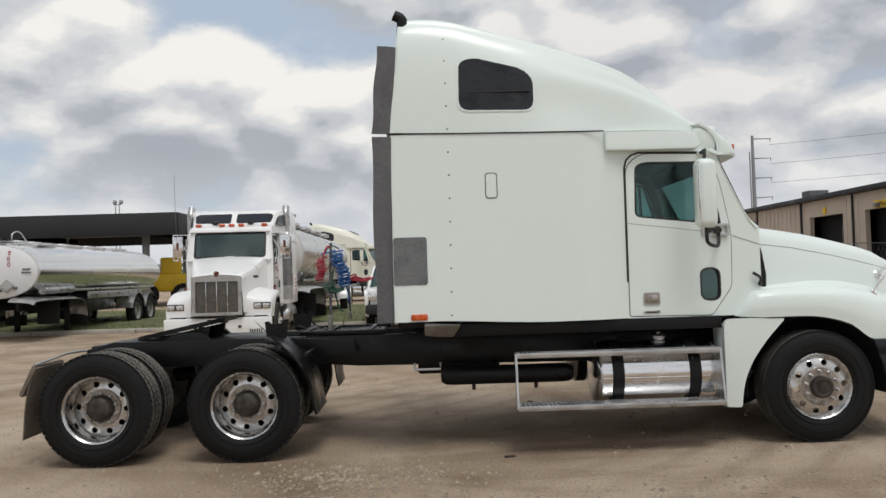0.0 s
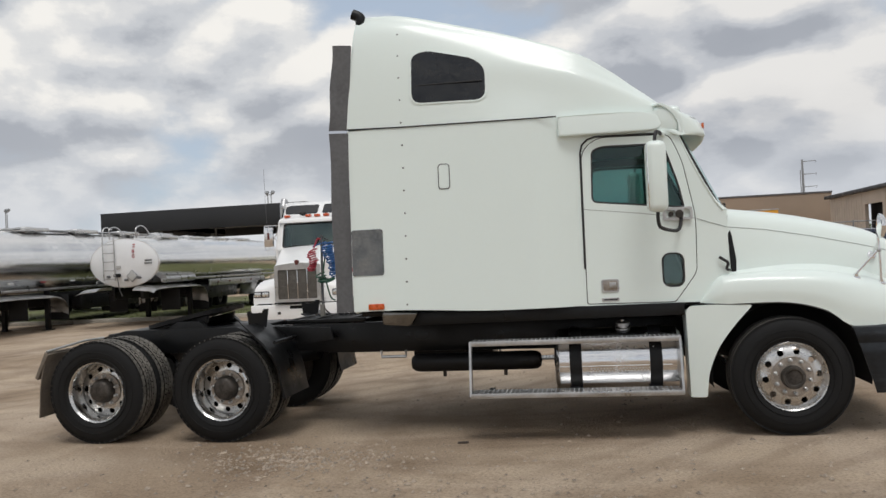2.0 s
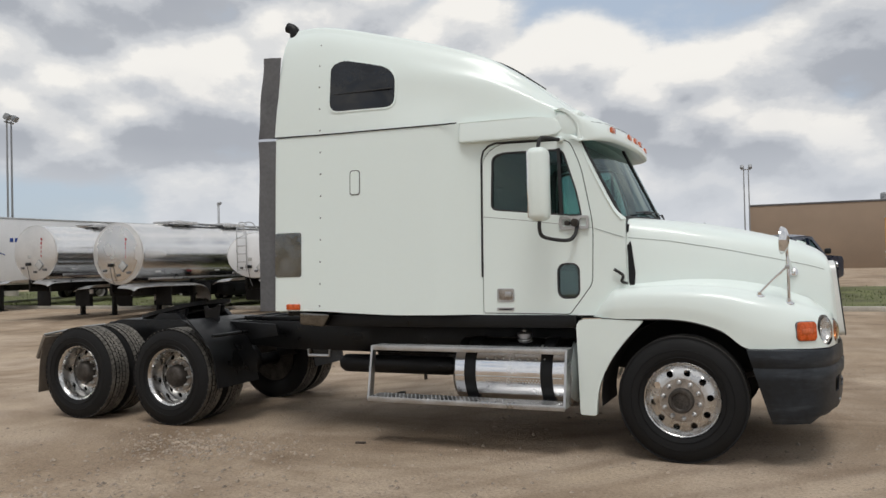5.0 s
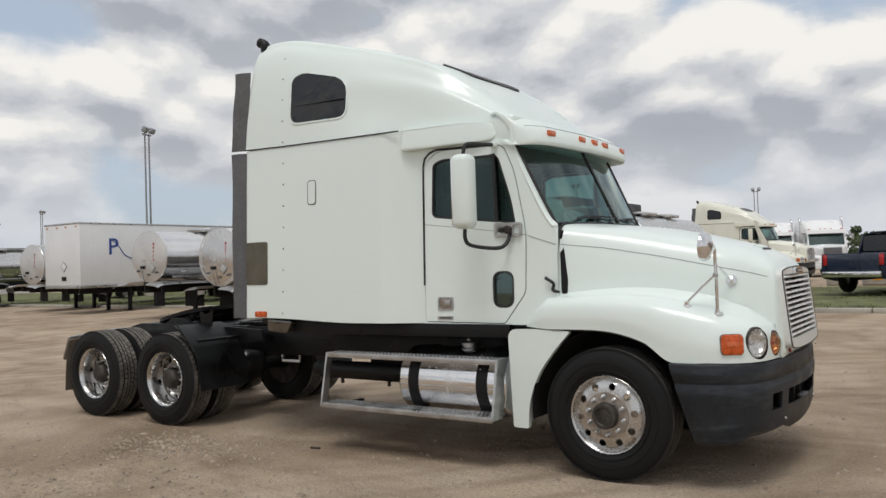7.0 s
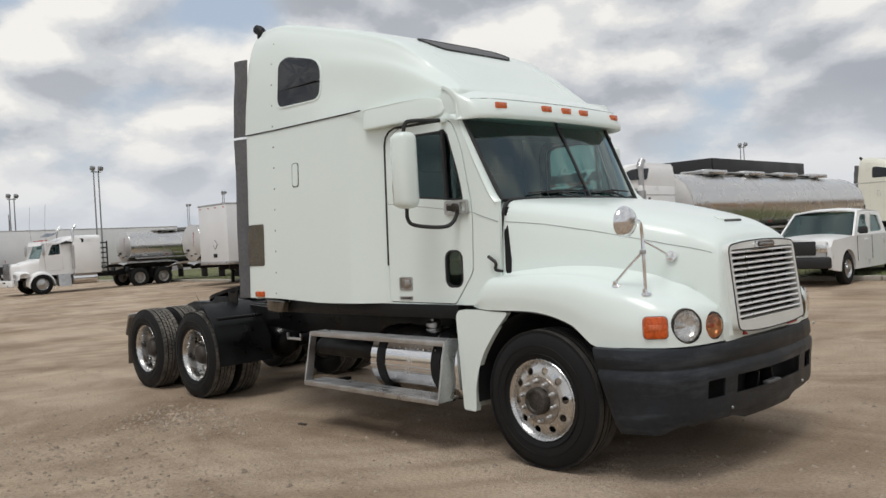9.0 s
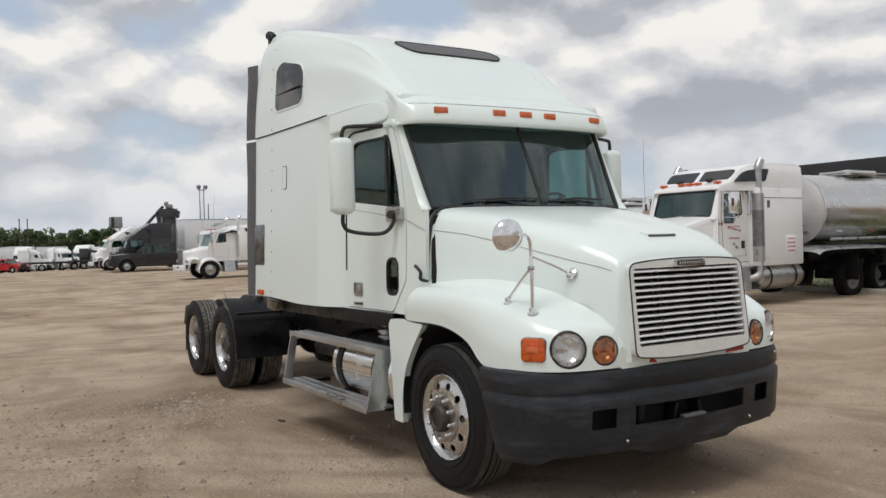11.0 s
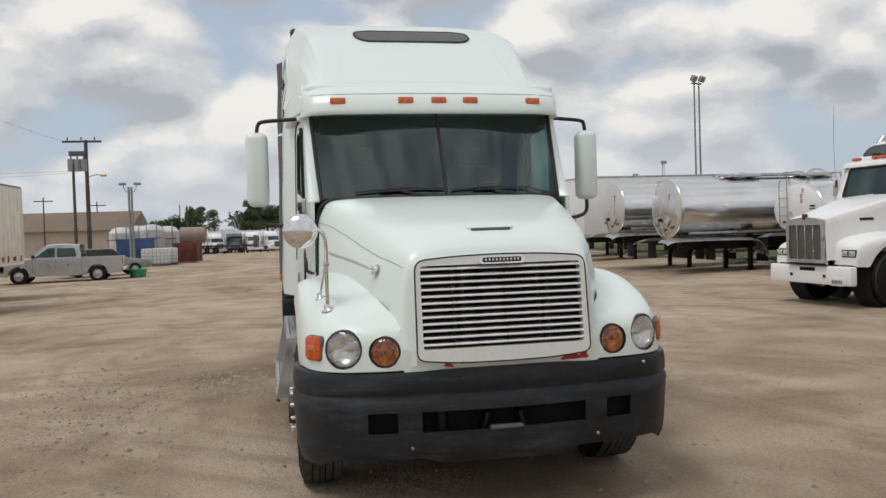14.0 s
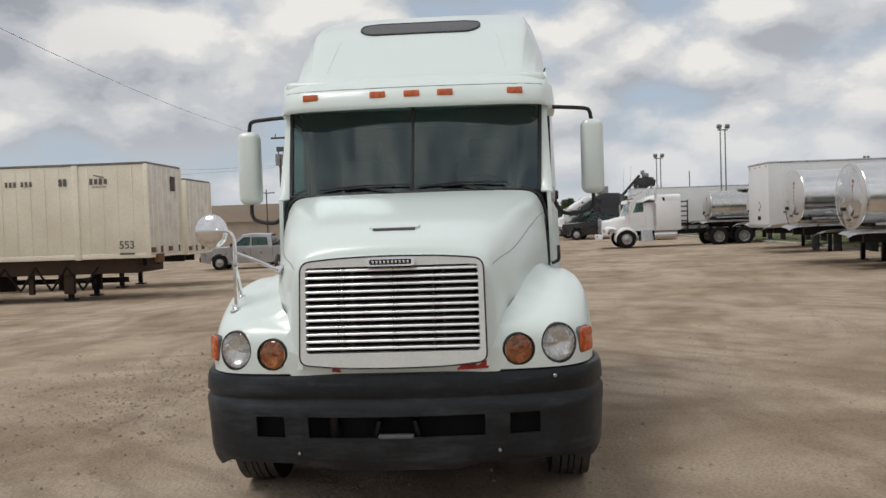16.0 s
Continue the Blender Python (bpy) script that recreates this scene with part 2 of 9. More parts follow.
WHITE = material("white_truck_paint", (0.78, 0.86, 0.825), 0.32, 0, 0.006, 1.2, 30, coat=0.35, wear=0.15)
WHITE_B = material("white_fleet_paint", (0.86, 0.86, 0.855), 0.33, 0, 0.03, 1.5, 30, coat=0.3)
CREAM = material("cream_white_paint", (0.80, 0.79, 0.68), 0.33, 0, 0.03, 1.5, 30, coat=0.3)
BUMPER = worn_plastic()
RUBBER = material("tyre_rubber", (0.0055, 0.0055, 0.006), 0.66, 0, 0.35, 5, 60, bump=0.0008, bump_scale=150, tint=(0.009, 0.009, 0.009), spec=0.3)
TREAD = material("dusty_tread_rubber", (0.15, 0.138, 0.12), 0.85, 0, 0.4, 6, 50, bump=0.0015, bump_scale=120, tint=(0.07, 0.065, 0.058))
TREADF = material("scrubbed_steer_tread", (0.075, 0.07, 0.062), 0.8, 0, 0.35, 6, 50, bump=0.001, bump_scale=120, tint=(0.045, 0.042, 0.038))
TRIM = material("black_rubber_trim", (0.018, 0.018, 0.019), 0.6, 0, 0.2)
GREYRUB = material("weathered_grey_rubber", (0.125, 0.125, 0.13), 0.75, 0, 0.12, 3, 30, bump=0.0004, bump_scale=30, tint=(0.105, 0.105, 0.11), stain=0.05)
CHROME = material("polished_aluminium", (0.80, 0.80, 0.81), 0.14, 1.0, 0.06, 6, 90, stain=0.05)
WHEELALU = material("dull_polished_wheel", (0.60, 0.595, 0.585), 0.25, 1.0, 0.12, 9, 70, bump=0.0004, bump_scale=60, stain=0.08)
# Grey for thin tubes that draw the soft shadow of grooves and creases.
SEAM_SHADE = material("panel_seam", (0.30, 0.315, 0.31), 0.7, 0, 0.1)
OLDSTEEL = material("dusty_grey_steel", (0.22, 0.21, 0.19), 0.6, 0.3, 0.2, 6, 50)
STEEL = material("worn_aluminium", (0.52, 0.52, 0.52), 0.38, 1.0, 0.16, 5, 70, bump=0.0006, bump_scale=120, stain=0.08)
TANKMETAL = material("polished_tank_steel", (0.84, 0.835, 0.83), 0.22, 1.0, 0.05, 0.8, 18, bump=0.00025, bump_scale=1.1, stain=0.03, wear=0.5)
TANKDULL = material("dull_tank_steel", (0.66, 0.65, 0.635), 0.26, 1.0, 0.04, 1.1, 20, stain=0.03, wear=0.4)
SLATMETAL = material("polished_grille_aluminium", (0.90, 0.90, 0.89), 0.30, 1.0, 0.05, 9, 90)
GRILLESURROUND = material("satin_grille_frame", (0.76, 0.77, 0.74), 0.36, 0.2, 0.06, 4, 60)
FRAME = material("black_chassis_paint", (0.006, 0.0064, 0.0074), 0.40, 0, 0.4, 4, 40, bump=0.0006, tint=(0.010, 0.0098, 0.0095), stain=0.1, spec=0.28)
GREASE = material("greasy_hub_metal", (0.07, 0.062, 0.055), 0.55, 0.6, 0.4, 12, 60, bump=0.001)
HUBGREY = material("dull_hub_flange", (0.40, 0.36, 0.32), 0.45, 0.9, 0.25, 15, 80, bump=0.0006)
AMBER = material("amber_lens", (0.55, 0.085, 0.008), 0.25, 0, 0.2, 30, 120, coat=0.15, bump=0.001, bump_scale=160)
AMBER_D = material("amber_marker_lens", (0.62, 0.13, 0.035), 0.25, 0, 0.15, 30, 120, coat=0.5)
REDLENS = material("red_lens", (0.5, 0.02, 0.02), 0.2, 0, 0.15, 30, 120, coat=0.5)
LAMPGLASS = glass_material("clear_lamp_glass", (0.97, 0.97, 0.97), sheen=(1, 1, 1))
AMBERGLASS = glass_material("dull_amber_lamp_glass", (0.93, 0.81, 0.69))
REFLECTOR = material("lamp_reflector", (0.74, 0.74, 0.73), 0.24, 1.0, 0.1, 20, 90)
AMBERREF = material("amber_reflector", (0.68, 0.45, 0.32), 0.25, 0.5, 0.35, 18, 60)
SIDEGLASS = glass_material("teal_side_glass", (0.50, 0.66, 0.64))
WINDGLASS = glass_material("tinted_windshield_glass", (0.34, 0.47, 0.45), gloss=0.105)
LOWGLASS = glass_material("pale_green_glass", (0.66, 0.80, 0.74), gloss=0.09)
DARKGLASS = material("black_tinted_glass", (0.012, 0.014, 0.018), 0.08, 0, 0.2, 3, 30)
INTERIOR = material("dark_grey_cab_trim", (0.035, 0.037, 0.04), 0.8, 0, 0.3, 6, 60)
SEAT = material("grey_seat_cloth", (0.06, 0.065, 0.07), 0.9, 0, 0.25, 9, 120, bump=0.001)
MIRROR = material("mirror_glass", (0.86, 0.87, 0.87), 0.03, 1.0, 0.02)
REDPAINT = material("chipped_red_primer", (0.42, 0.035, 0.03), 0.6, 0, 0.3, 20, 90)
MUDFLAP = material("dusty_mudflap", (0.15, 0.125, 0.10), 0.9, 0, 0.25, 5, 60, bump=0.001)
HOSE_R = material("red_hose", (0.42, 0.025, 0.05), 0.4, 0, 0.1)
HOSE_B = material("blue_hose", (0.02, 0.12, 0.36), 0.4, 0, 0.1)
HOSE_G = material("green_cable", (0.02, 0.10, 0.06), 0.45, 0, 0.1)
DULLPANEL = material("scuffed_aluminium_plate", (0.19, 0.185, 0.175), 0.10, 1.0, 0.22, 5, 40, bump=0.006, bump_scale=2.6, stain=0.05)
# Near-black for inner liners, and for shade put into openings as colour.
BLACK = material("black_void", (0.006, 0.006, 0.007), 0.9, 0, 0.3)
GROUND = ground_material()
GRASS = material("grass_soil", (0.125, 0.14, 0.055), 0.95, 0, 0.4, 1.2, 30, bump=0.02, bump_scale=14, tint=(0.15, 0.135, 0.06))
BLADE = material("grass_blade", (0.11, 0.15, 0.045), 0.8, 0, 0.4, 2.0, 30, tint=(0.19, 0.17, 0.08))
CONCRETE = material("weathered_concrete", (0.42, 0.39, 0.34), 0.9, 0, 0.2, 1.5, 30, bump=0.003, bump_scale=30)


# ---- mesh helpers ----
def finish(name, bm, mat, angle=38):
    me = bpy.data.meshes.new(name)
    bmesh.ops.recalc_face_normals(bm, faces=bm.faces)
    bm.to_mesh(me)
    bm.free()
    me.shade_smooth()
    me.set_sharp_from_angle(angle=radians(angle))
    for x in (mat if isinstance(mat, (list, tuple)) else [mat]):
        me.materials.append(x)
    return me


def part(name, bm, mat, parent, label="", angle=38):
    """One mesh object under a thing or a part."""
    ob = new(name, finish(name, bm, mat, angle))
    ob.parent = parent
    return tagged(ob, label)


def thing(name, label, category, group="", kind="", m=None):
    ob = new(name)
    ob.empty_display_size = 0.3
    if m is not None:
        ob.matrix_basis = m
    return tagged(ob, label, category, group, kind)


def again(ob, m, parent=None):
    """A further piece on the same mesh."""
    o = new(ob.name.split(".")[0], ob.data)
    o.parent = parent or ob.parent
    o.matrix_basis = m
    if "label" in ob:
        o["label"] = ob["label"]
    return o


def box(c, s, bev=0.0, rot=None, bm=None, seg=2):
    bm = bm or bmesh.new()
    g = bmesh.ops.create_cube(bm, size=1.0)["verts"]
    m = Matrix.Translation(c) @ (rot or Matrix()) @ Matrix.Diagonal((*s, 1))
    bmesh.ops.transform(bm, matrix=m, verts=g)
    if bev:
        es = list({e for v in g for e in v.link_edges})
        bmesh.ops.bevel(bm, geom=es, offset=min(bev, min(s) * 0.45), segments=seg, affect="EDGES", profile=0.5)
    return bm


def frame_to(axis):
    z = Vector(axis).normalized()
    return z.to_track_quat("Z", "Y").to_matrix().to_4x4()


def rod(p0, p1, r, seg=12, r2=None, bm=None, cap=True):
    bm = bm or bmesh.new()
    a, b = Vector(p0), Vector(p1)
    g = bmesh.ops.create_cone(bm, cap_ends=cap, segments=seg, radius1=r, radius2=r if r2 is None else r2, depth=(b - a).length)["verts"]
    bmesh.ops.transform(bm, matrix=Matrix.Translation((a + b) / 2) @ frame_to(b - a), verts=g)
    return bm


def tube(pts, r, seg=8, bm=None):
    """A bent pipe along points."""
    bm = bm or bmesh.new()
    pts = [Vector(p) for p in pts]
    rings, up = [], None
    for i, p in enumerate(pts):
        d = (pts[min(i + 1, len(pts) - 1)] - pts[max(i - 1, 0)]).normalized()
        if up is None:
            up = d.orthogonal().normalized()
        up = (up - d * up.dot(d)).normalized()
        side = d.cross(up)
        rings.append([bm.verts.new(p + (up * math.cos(a) + side * math.sin(a)) * r) for a in (2 * math.pi * k / seg for k in range(seg))])
    for a, b in zip(rings, rings[1:]):
        for k in range(seg):
            bm.faces.new((a[k], a[(k + 1) % seg], b[(k + 1) % seg], b[k]))
    bm.faces.new(rings[0][::-1]), bm.faces.new(rings[-1])
    return bm


def bend(pts, n=6):
    """Catmull-Rom through the points."""
    p = [Vector(q) for q in pts]
    p = [2 * p[0] - p[1], *p, 2 * p[-1] - p[-2]]
    out = []
    for a, b, c, d in zip(p, p[1:], p[2:], p[3:]):
        for k in range(n):
            t = k / n
            out.append(0.5 * (2 * b + (c - a) * t + (2 * a - 5 * b + 4 * c - d) * t * t + (3 * b - a - 3 * c + d) * t ** 3))
    return out + [p[-2]]


def lathe(profile, origin=(0, 0, 0), axis=(0, 1, 0), seg=32, bm=None, closed=False):
    """Turn (radius, height) rows about an axis."""
    bm = bm or bmesh.new()
    m = Matrix.Translation(origin) @ frame_to(axis)
    rings = []
    for r, h in profile:
        if r < 1e-5:
            rings.append([bm.verts.new(m @ Vector((0, 0, h)))])
        else:
            rings.append([bm.verts.new(m @ Vector((r * math.cos(2 * math.pi * k / seg), r * math.sin(2 * math.pi * k / seg), h))) for k in range(seg)])
    pairs = list(zip(rings, rings[1:])) + ([(rings[-1], rings[0])] if closed else [])
    for a, b in pairs:
        for k in range(seg):
            q = (k + 1) % seg
            if len(a) == 1 and len(b) == 1:
                continue
            if len(a) == 1:
                bm.faces.new((a[0], b[q], b[k]))
            elif len(b) == 1:
                bm.faces.new((a[k], a[q], b[0]))
            else:
                bm.faces.new((a[k], a[q], b[q], b[k]))
    return bm


def prism(pts, lo, hi, axis="y", bev=0.0, bm=None):
    """An outline pushed along an axis: axis y takes (x, z), axis x takes (y, z), axis z takes (x, y)."""
    bm = bm or bmesh.new()

    def at(p, h):
        return {"y": (p[0], h, p[1]), "x": (h, p[0], p[1]), "z": (p[0], p[1], h)}[axis]

    a = [bm.verts.new(at(p, lo)) for p in pts]
    b = [bm.verts.new(at(p, hi)) for p in pts]
    k = len(pts)
    fs = [bm.faces.new(a), bm.faces.new(b[::-1])]
    for i in range(k):
        fs.append(bm.faces.new((a[i], a[(i + 1) % k], b[(i + 1) % k], b[i])))
    if bev:
        es = list({e for f in fs[:2] for e in f.edges})
        bmesh.ops.recalc_face_normals(bm, faces=fs)
        bmesh.ops.bevel(bm, geom=es, offset=bev, segments=2, affect="EDGES", profile=0.5)
    return bm


def round_rect(x0, z0, x1, z1, r, n=5):
    out = []
    for cx, cz, a0 in ((x1 - r, z1 - r, 0), (x0 + r, z1 - r, 90), (x0 + r, z0 + r, 180), (x1 - r, z0 + r, 270)):
        for k in range(n + 1):
            a = radians(a0 + 90 * k / n)
            out.append((cx + r * math.cos(a), cz + r * math.sin(a)))
    return out


def round_poly(pts, r, n=5):
    """Round every corner of an outline."""
    out, k = [], len(pts)
    rs = r if isinstance(r, (list, tuple)) else [r] * k
    for i in range(k):
        p, a, b = Vector(pts[i]), Vector(pts[i - 1]), Vector(pts[(i + 1) % k])
        u, v = (a - p), (b - p)
        d = min(rs[i], u.length * 0.48, v.length * 0.48)
        s, e = p + u.normalized() * d, p + v.normalized() * d
        for q in range(n + 1):
            t = q / n
            out.append(tuple((1 - t) ** 2 * s + 2 * t * (1 - t) * p + t * t * e))
    return out


def pane(outline, holes, place, thick, bm=None, sub=0):
    """A sheet with thickness over an outline with holes; place(u, v, depth) gives the point."""
    bm = bm or bmesh.new()
    flat = bmesh.new()
    for loop in (outline, *holes):
        vs = [flat.verts.new((u, v, 0)) for u, v in loop]
        for i in range(len(vs)):
            flat.edges.new((vs[i], vs[(i + 1) % len(vs)]))
    bmesh.ops.triangle_fill(flat, use_beauty=True, use_dissolve=False, edges=list(flat.edges))
    flat.verts.index_update()
    co = [(v.co.x, v.co.y) for v in flat.verts]
    faces = [[v.index for v in f.verts] for f in flat.faces]
    rim = [(e.verts[0].index, e.verts[1].index) for e in flat.edges if len(e.link_faces) == 1]
    flat.free()
    a = [bm.verts.new(place(u, v, 0)) for u, v in co]
    b = [bm.verts.new(place(u, v, thick)) for u, v in co]
    for f in faces:
        bm.faces.new([a[i] for i in f]), bm.faces.new([b[i] for i in reversed(f)])
    for i, j in rim:
        bm.faces.new((a[i], a[j], b[j], b[i]))
    return bm


def ringed(outline, place, rings=6, bm=None):
    """A sheet over an outline that follows a curved surface, from its middle outwards."""
    bm = bm or bmesh.new()
    cx, cy = sum(p[0] for p in outline) / len(outline), sum(p[1] for p in outline) / len(outline)
    mid = bm.verts.new(place(cx, cy))
    last = None
    for k in range(1, rings + 1):
        f = k / rings
        row = [bm.verts.new(place(cx + (x - cx) * f, cy + (y - cy) * f)) for x, y in outline]
        for i in range(len(row)):
            j = (i + 1) % len(row)
            bm.faces.new((mid, row[i], row[j]) if last is None else (last[i], row[i], row[j], last[j]))
        last = row
    return bm


def catmull(P, t):
    """Catmull-Rom through rows of an array, t from 0 to len - 1."""
    k = len(P)
    i = min(int(t), k - 2)
    f = t - i
    b, c = P[i], P[i + 1]
    a = P[i - 1] if i > 0 else 2 * b - c
    d = P[i + 2] if i + 2 < k else 2 * c - b
    return 0.5 * (2 * b + (c - a) * f + (2 * a - 5 * b + 4 * c - d) * f * f + (3 * b - a - 3 * c + d) * f ** 3)


def skin(rows, nu, nv, mirror=False, thick=0.0, bm=None):
    """A smooth sheet through rows of control points."""
    bm = bm or bmesh.new()
    P = np.array(rows, float)
    U = [catmull(P, u) for u in np.linspace(0, len(P) - 1, nu)]
    grid = [[catmull(q, v) for v in np.linspace(0, len(q) - 1, nv)] for q in U]
    for sgn in ((1, -1) if mirror else (1,)):
        V = [[bm.verts.new((p[0], p[1] * sgn, p[2])) for p in r] for r in grid]
        for i in range(nu - 1):
            for j in range(nv - 1):
                try:
                    bm.faces.new((V[i][j], V[i + 1][j], V[i + 1][j + 1], V[i][j + 1]))
                except ValueError:
                    pass
    bmesh.ops.remove_doubles(bm, verts=bm.verts, dist=0.0004)
    if thick:
        bmesh.ops.recalc_face_normals(bm, faces=bm.faces)
        bmesh.ops.solidify(bm, geom=bm.faces, thickness=thick)
    return bm


# ---- the white road tractor ----
def circle(r, n, cx=0.0, cy=0.0):
    return [(cx + r * math.cos(2 * math.pi * k / n), cy + r * math.sin(2 * math.pi * k / n)) for k in range(n)]


def tyre_mesh(R=0.508, rim=0.292, w=0.145):
    bm = lathe([(rim, w - 0.03), (rim + 0.02, w - 0.012), (rim + 0.075, w), (R - 0.09, w - 0.002), (R - 0.045, w - 0.014), (R - 0.018, w - 0.03), (R - 0.016, 0.0),
                (R - 0.018, -w + 0.03), (R - 0.045, -w + 0.014), (R - 0.09, -w + 0.002), (rim + 0.075, -w), (rim + 0.02, -w + 0.012), (rim, -w + 0.03)], axis=(0, -1, 0), seg=64, closed=True)
    for r in (rim + 0.045, R - 0.11):
        lathe([(r - 0.004, w - 0.003), (r, w + 0.003), (r + 0.004, w - 0.003)], axis=(0, -1, 0), seg=64, bm=bm)
    return bm


def tread_mesh(R=0.508, w=0.122, ribs=False):
    """Tread blocks round the tyre, or plain ribs for a steer tyre."""
    bm = bmesh.new()
    lanes = ((-w, -w + 0.05), (-w + 0.06, -0.022), (-0.014, 0.014), (0.022, w - 0.06), (w - 0.05, w))
    n = 96 if ribs else 54
    for q, (lo, hi) in enumerate(lanes):
        edge = q in (0, 4)
        for k in range(n):
            a0 = 2 * math.pi * (k + (q % 2) * 0.45) / n
            a1 = a0 + 2 * math.pi / n * (1.0 if ribs else 0.84)
            r1, r0 = R - (0.004 if edge else 0.0), R - 0.02
            skew = 0.0 if ribs else 0.012 * (-1 if q % 2 else 1)
            vs = []
            for y, s in ((lo, -1), (hi, 1)):
                for a in (a0 + s * skew, a1 + s * skew):
                    for r in (r0, r1):
                        vs.append(bm.verts.new((r * math.cos(a), y, r * math.sin(a))))
            a, b, c, d, e, f, g, h = vs
            for j, face in enumerate(((b, d, h, f), (a, b, f, e), (c, g, h, d), (a, c, d, b), (e, f, h, g))):
                bm.faces.new(face).material_index = 1 if j > 2 else 0
    return bm


def disc_with_holes(r_out, r_in, hole_r, hole, n, height):
    """A wheel disc with hand holes; height(r) is how far it stands out."""
    def place(u, v, d):
        return (u, -(height(math.hypot(u, v)) - d), v)
    holes = [circle(r_in, 28)]
    for k in range(n):
        a = 2 * math.pi * (k + 0.5) / n
        holes.append(circle(hole, 12, hole_r * math.cos(a), hole_r * math.sin(a)))
    return pane(circle(r_out, 48), holes, place, 0.012)


NUT = finish("lug_nut", lathe([(0.019, -0.005), (0.019, 0.012), (0.014, 0.016), (0.014, 0.04), (0.009, 0.046), (0, 0.047)], axis=(0, -1, 0), seg=8), STEEL)
TYRE, TREAD_L, TREAD_R = finish("tyre", tyre_mesh(), RUBBER), finish("tread", tread_mesh(), [TREAD, RUBBER]), finish("tread", tread_mesh(ribs=True), [TREADF, RUBBER])
RIM_F = lathe([(0.293, 0.112), (0.300, 0.128), (0.294, 0.134), (0.282, 0.128), (0.272, 0.108), (0.262, 0.098), (0.26, 0.085)], axis=(0, -1, 0), seg=56)
lathe([(0.265, -0.12), (0.262, 0.085), (0.293, 0.112)], axis=(0, -1, 0), seg=48, bm=RIM_F)
RIM_FM = finish("wheel", RIM_F, WHEELALU)
DISC_F = finish("disc", disc_with_holes(0.266, 0.10, 0.218, 0.027, 10, lambda r: 0.098 + 0.045 * (1 - ((r - 0.1) / 0.166) ** 2) ** 0.5 * 0.9 if r < 0.265 else 0.098), WHEELALU)
HUB_F = finish("hub", lathe([(0.172, 0.130), (0.168, 0.142), (0.12, 0.145), (0.10, 0.145), (0.098, 0.19), (0.088, 0.205), (0.07, 0.205), (0.062, 0.195), (0, 0.195)], axis=(0, -1, 0), seg=36), [GREASE])
FLANGE_F = finish("hub_flange", lathe([(0.175, 0.128), (0.172, 0.1445), (0.1, 0.147), (0.1, 0.128)], axis=(0, -1, 0), seg=40), HUBGREY)
RIM_RM = finish("wheel", lathe([(0.292, 0.104), (0.303, 0.122), (0.297, 0.13), (0.285, 0.122), (0.272, 0.10), (0.262, 0.06), (0.256, 0.0), (0.262, -0.03), (0.262, -0.05)], axis=(0, -1, 0), seg=56), WHEELALU)
DISC_R = finish("disc", disc_with_holes(0.266, 0.09, 0.215, 0.027, 10, lambda r: -0.03 - 0.03 * max(0, (r - 0.17) / 0.1)), WHEELALU)
HUB_R = finish("hub", lathe([(0.12, -0.03), (0.118, 0.03), (0.11, 0.055), (0.10, 0.075), (0.085, 0.085), (0.05, 0.088), (0, 0.088)], axis=(0, -1, 0), seg=32), GREASE)
FLANGE_R = finish("hub_flange", lathe([(0.17, -0.03), (0.168, -0.012), (0.1, -0.01), (0.1, -0.03)], axis=(0, -1, 0), seg=40), HUBGREY)
BARREL = finish("wheel", lathe([(0.292, 0.12), (0.28, 0.1), (0.25, 0.0), (0.28, -0.1), (0.292, -0.12), (0.292, -0.13), (0.1, -0.13), (0.1, -0.1), (0.0, -0.1)], axis=(0, -1, 0), seg=32), GREASE)


def add_wheel(owner, x, y, kind, spin=0.0):
    """kind: front, drive (deep dish, outer) or inner."""
    side = -1 if y < 0 else 1
    m = pose(x, y, 0.506, 0, 0, 0 if side < 0 else 180) @ Matrix.Rotation(radians(spin), 4, "Y")
    w = new("wheel", {"front": RIM_FM, "drive": RIM_RM, "inner": BARREL}[kind])
    w.parent, w.matrix_basis = owner, m
    for me in [TYRE, TREAD_R if kind == "front" else TREAD_L] + {"front": [DISC_F, FLANGE_F, HUB_F], "drive": [DISC_R, FLANGE_R, HUB_R], "inner": []}[kind]:
        o = new(me.name.split(".")[0], me)
        o.parent = w
    if kind != "inner":
        for k in range(10):
            a = 2 * math.pi * k / 10
            o = new("lug_nut", NUT)
            o.parent = w
            o.matrix_basis = Matrix.Translation((0.142 * math.cos(a), -0.147 if kind == "front" else 0.012, 0.142 * math.sin(a)))
    return w


truck = thing("semi_truck", "white sleeper-cab road tractor without trailer, parked on packed dirt", "truck")


def wall_y(x, z):
    """Half width of cab and sleeper."""
    sleeper = 1.236 - 0.0335 * (z - 1.17)
    cab = 1.112 - (x + 1.67) * 0.055 - 0.02 * (z - 1.2)
    t = min(1, max(0, (x + 2.12) / 0.42))
    return sleeper + (cab - sleeper) * t * t * (3 - 2 * t)


# sleeper walls
for sgn, lab in ((-1, ""), (1, "")):
    rows = []
    for x in (-3.825, -3.81, -3.77, -3.3, -2.6, -2.16, -2.06, -1.96, -1.88, -1.81, -1.75, -1.702):
        tuck = {-3.825: 0.05, -3.81: 0.015}.get(x, 0.0)
        rows.append([(x, sgn * (wall_y(x, z) - tuck), z + (0.03 if x < -3.2 and z < 1.3 else 0)) for z in (1.17, 1.6, 2.1, 2.5, 2.885)])
    part("sleeper_wall", skin(rows, 45, 14), WHITE, truck)
back = bmesh.new()
box((-3.81, 0, 2.02), (0.03, 2.32, 1.68), 0.01, bm=back)
part("rear_wall", back, WHITE, truck)
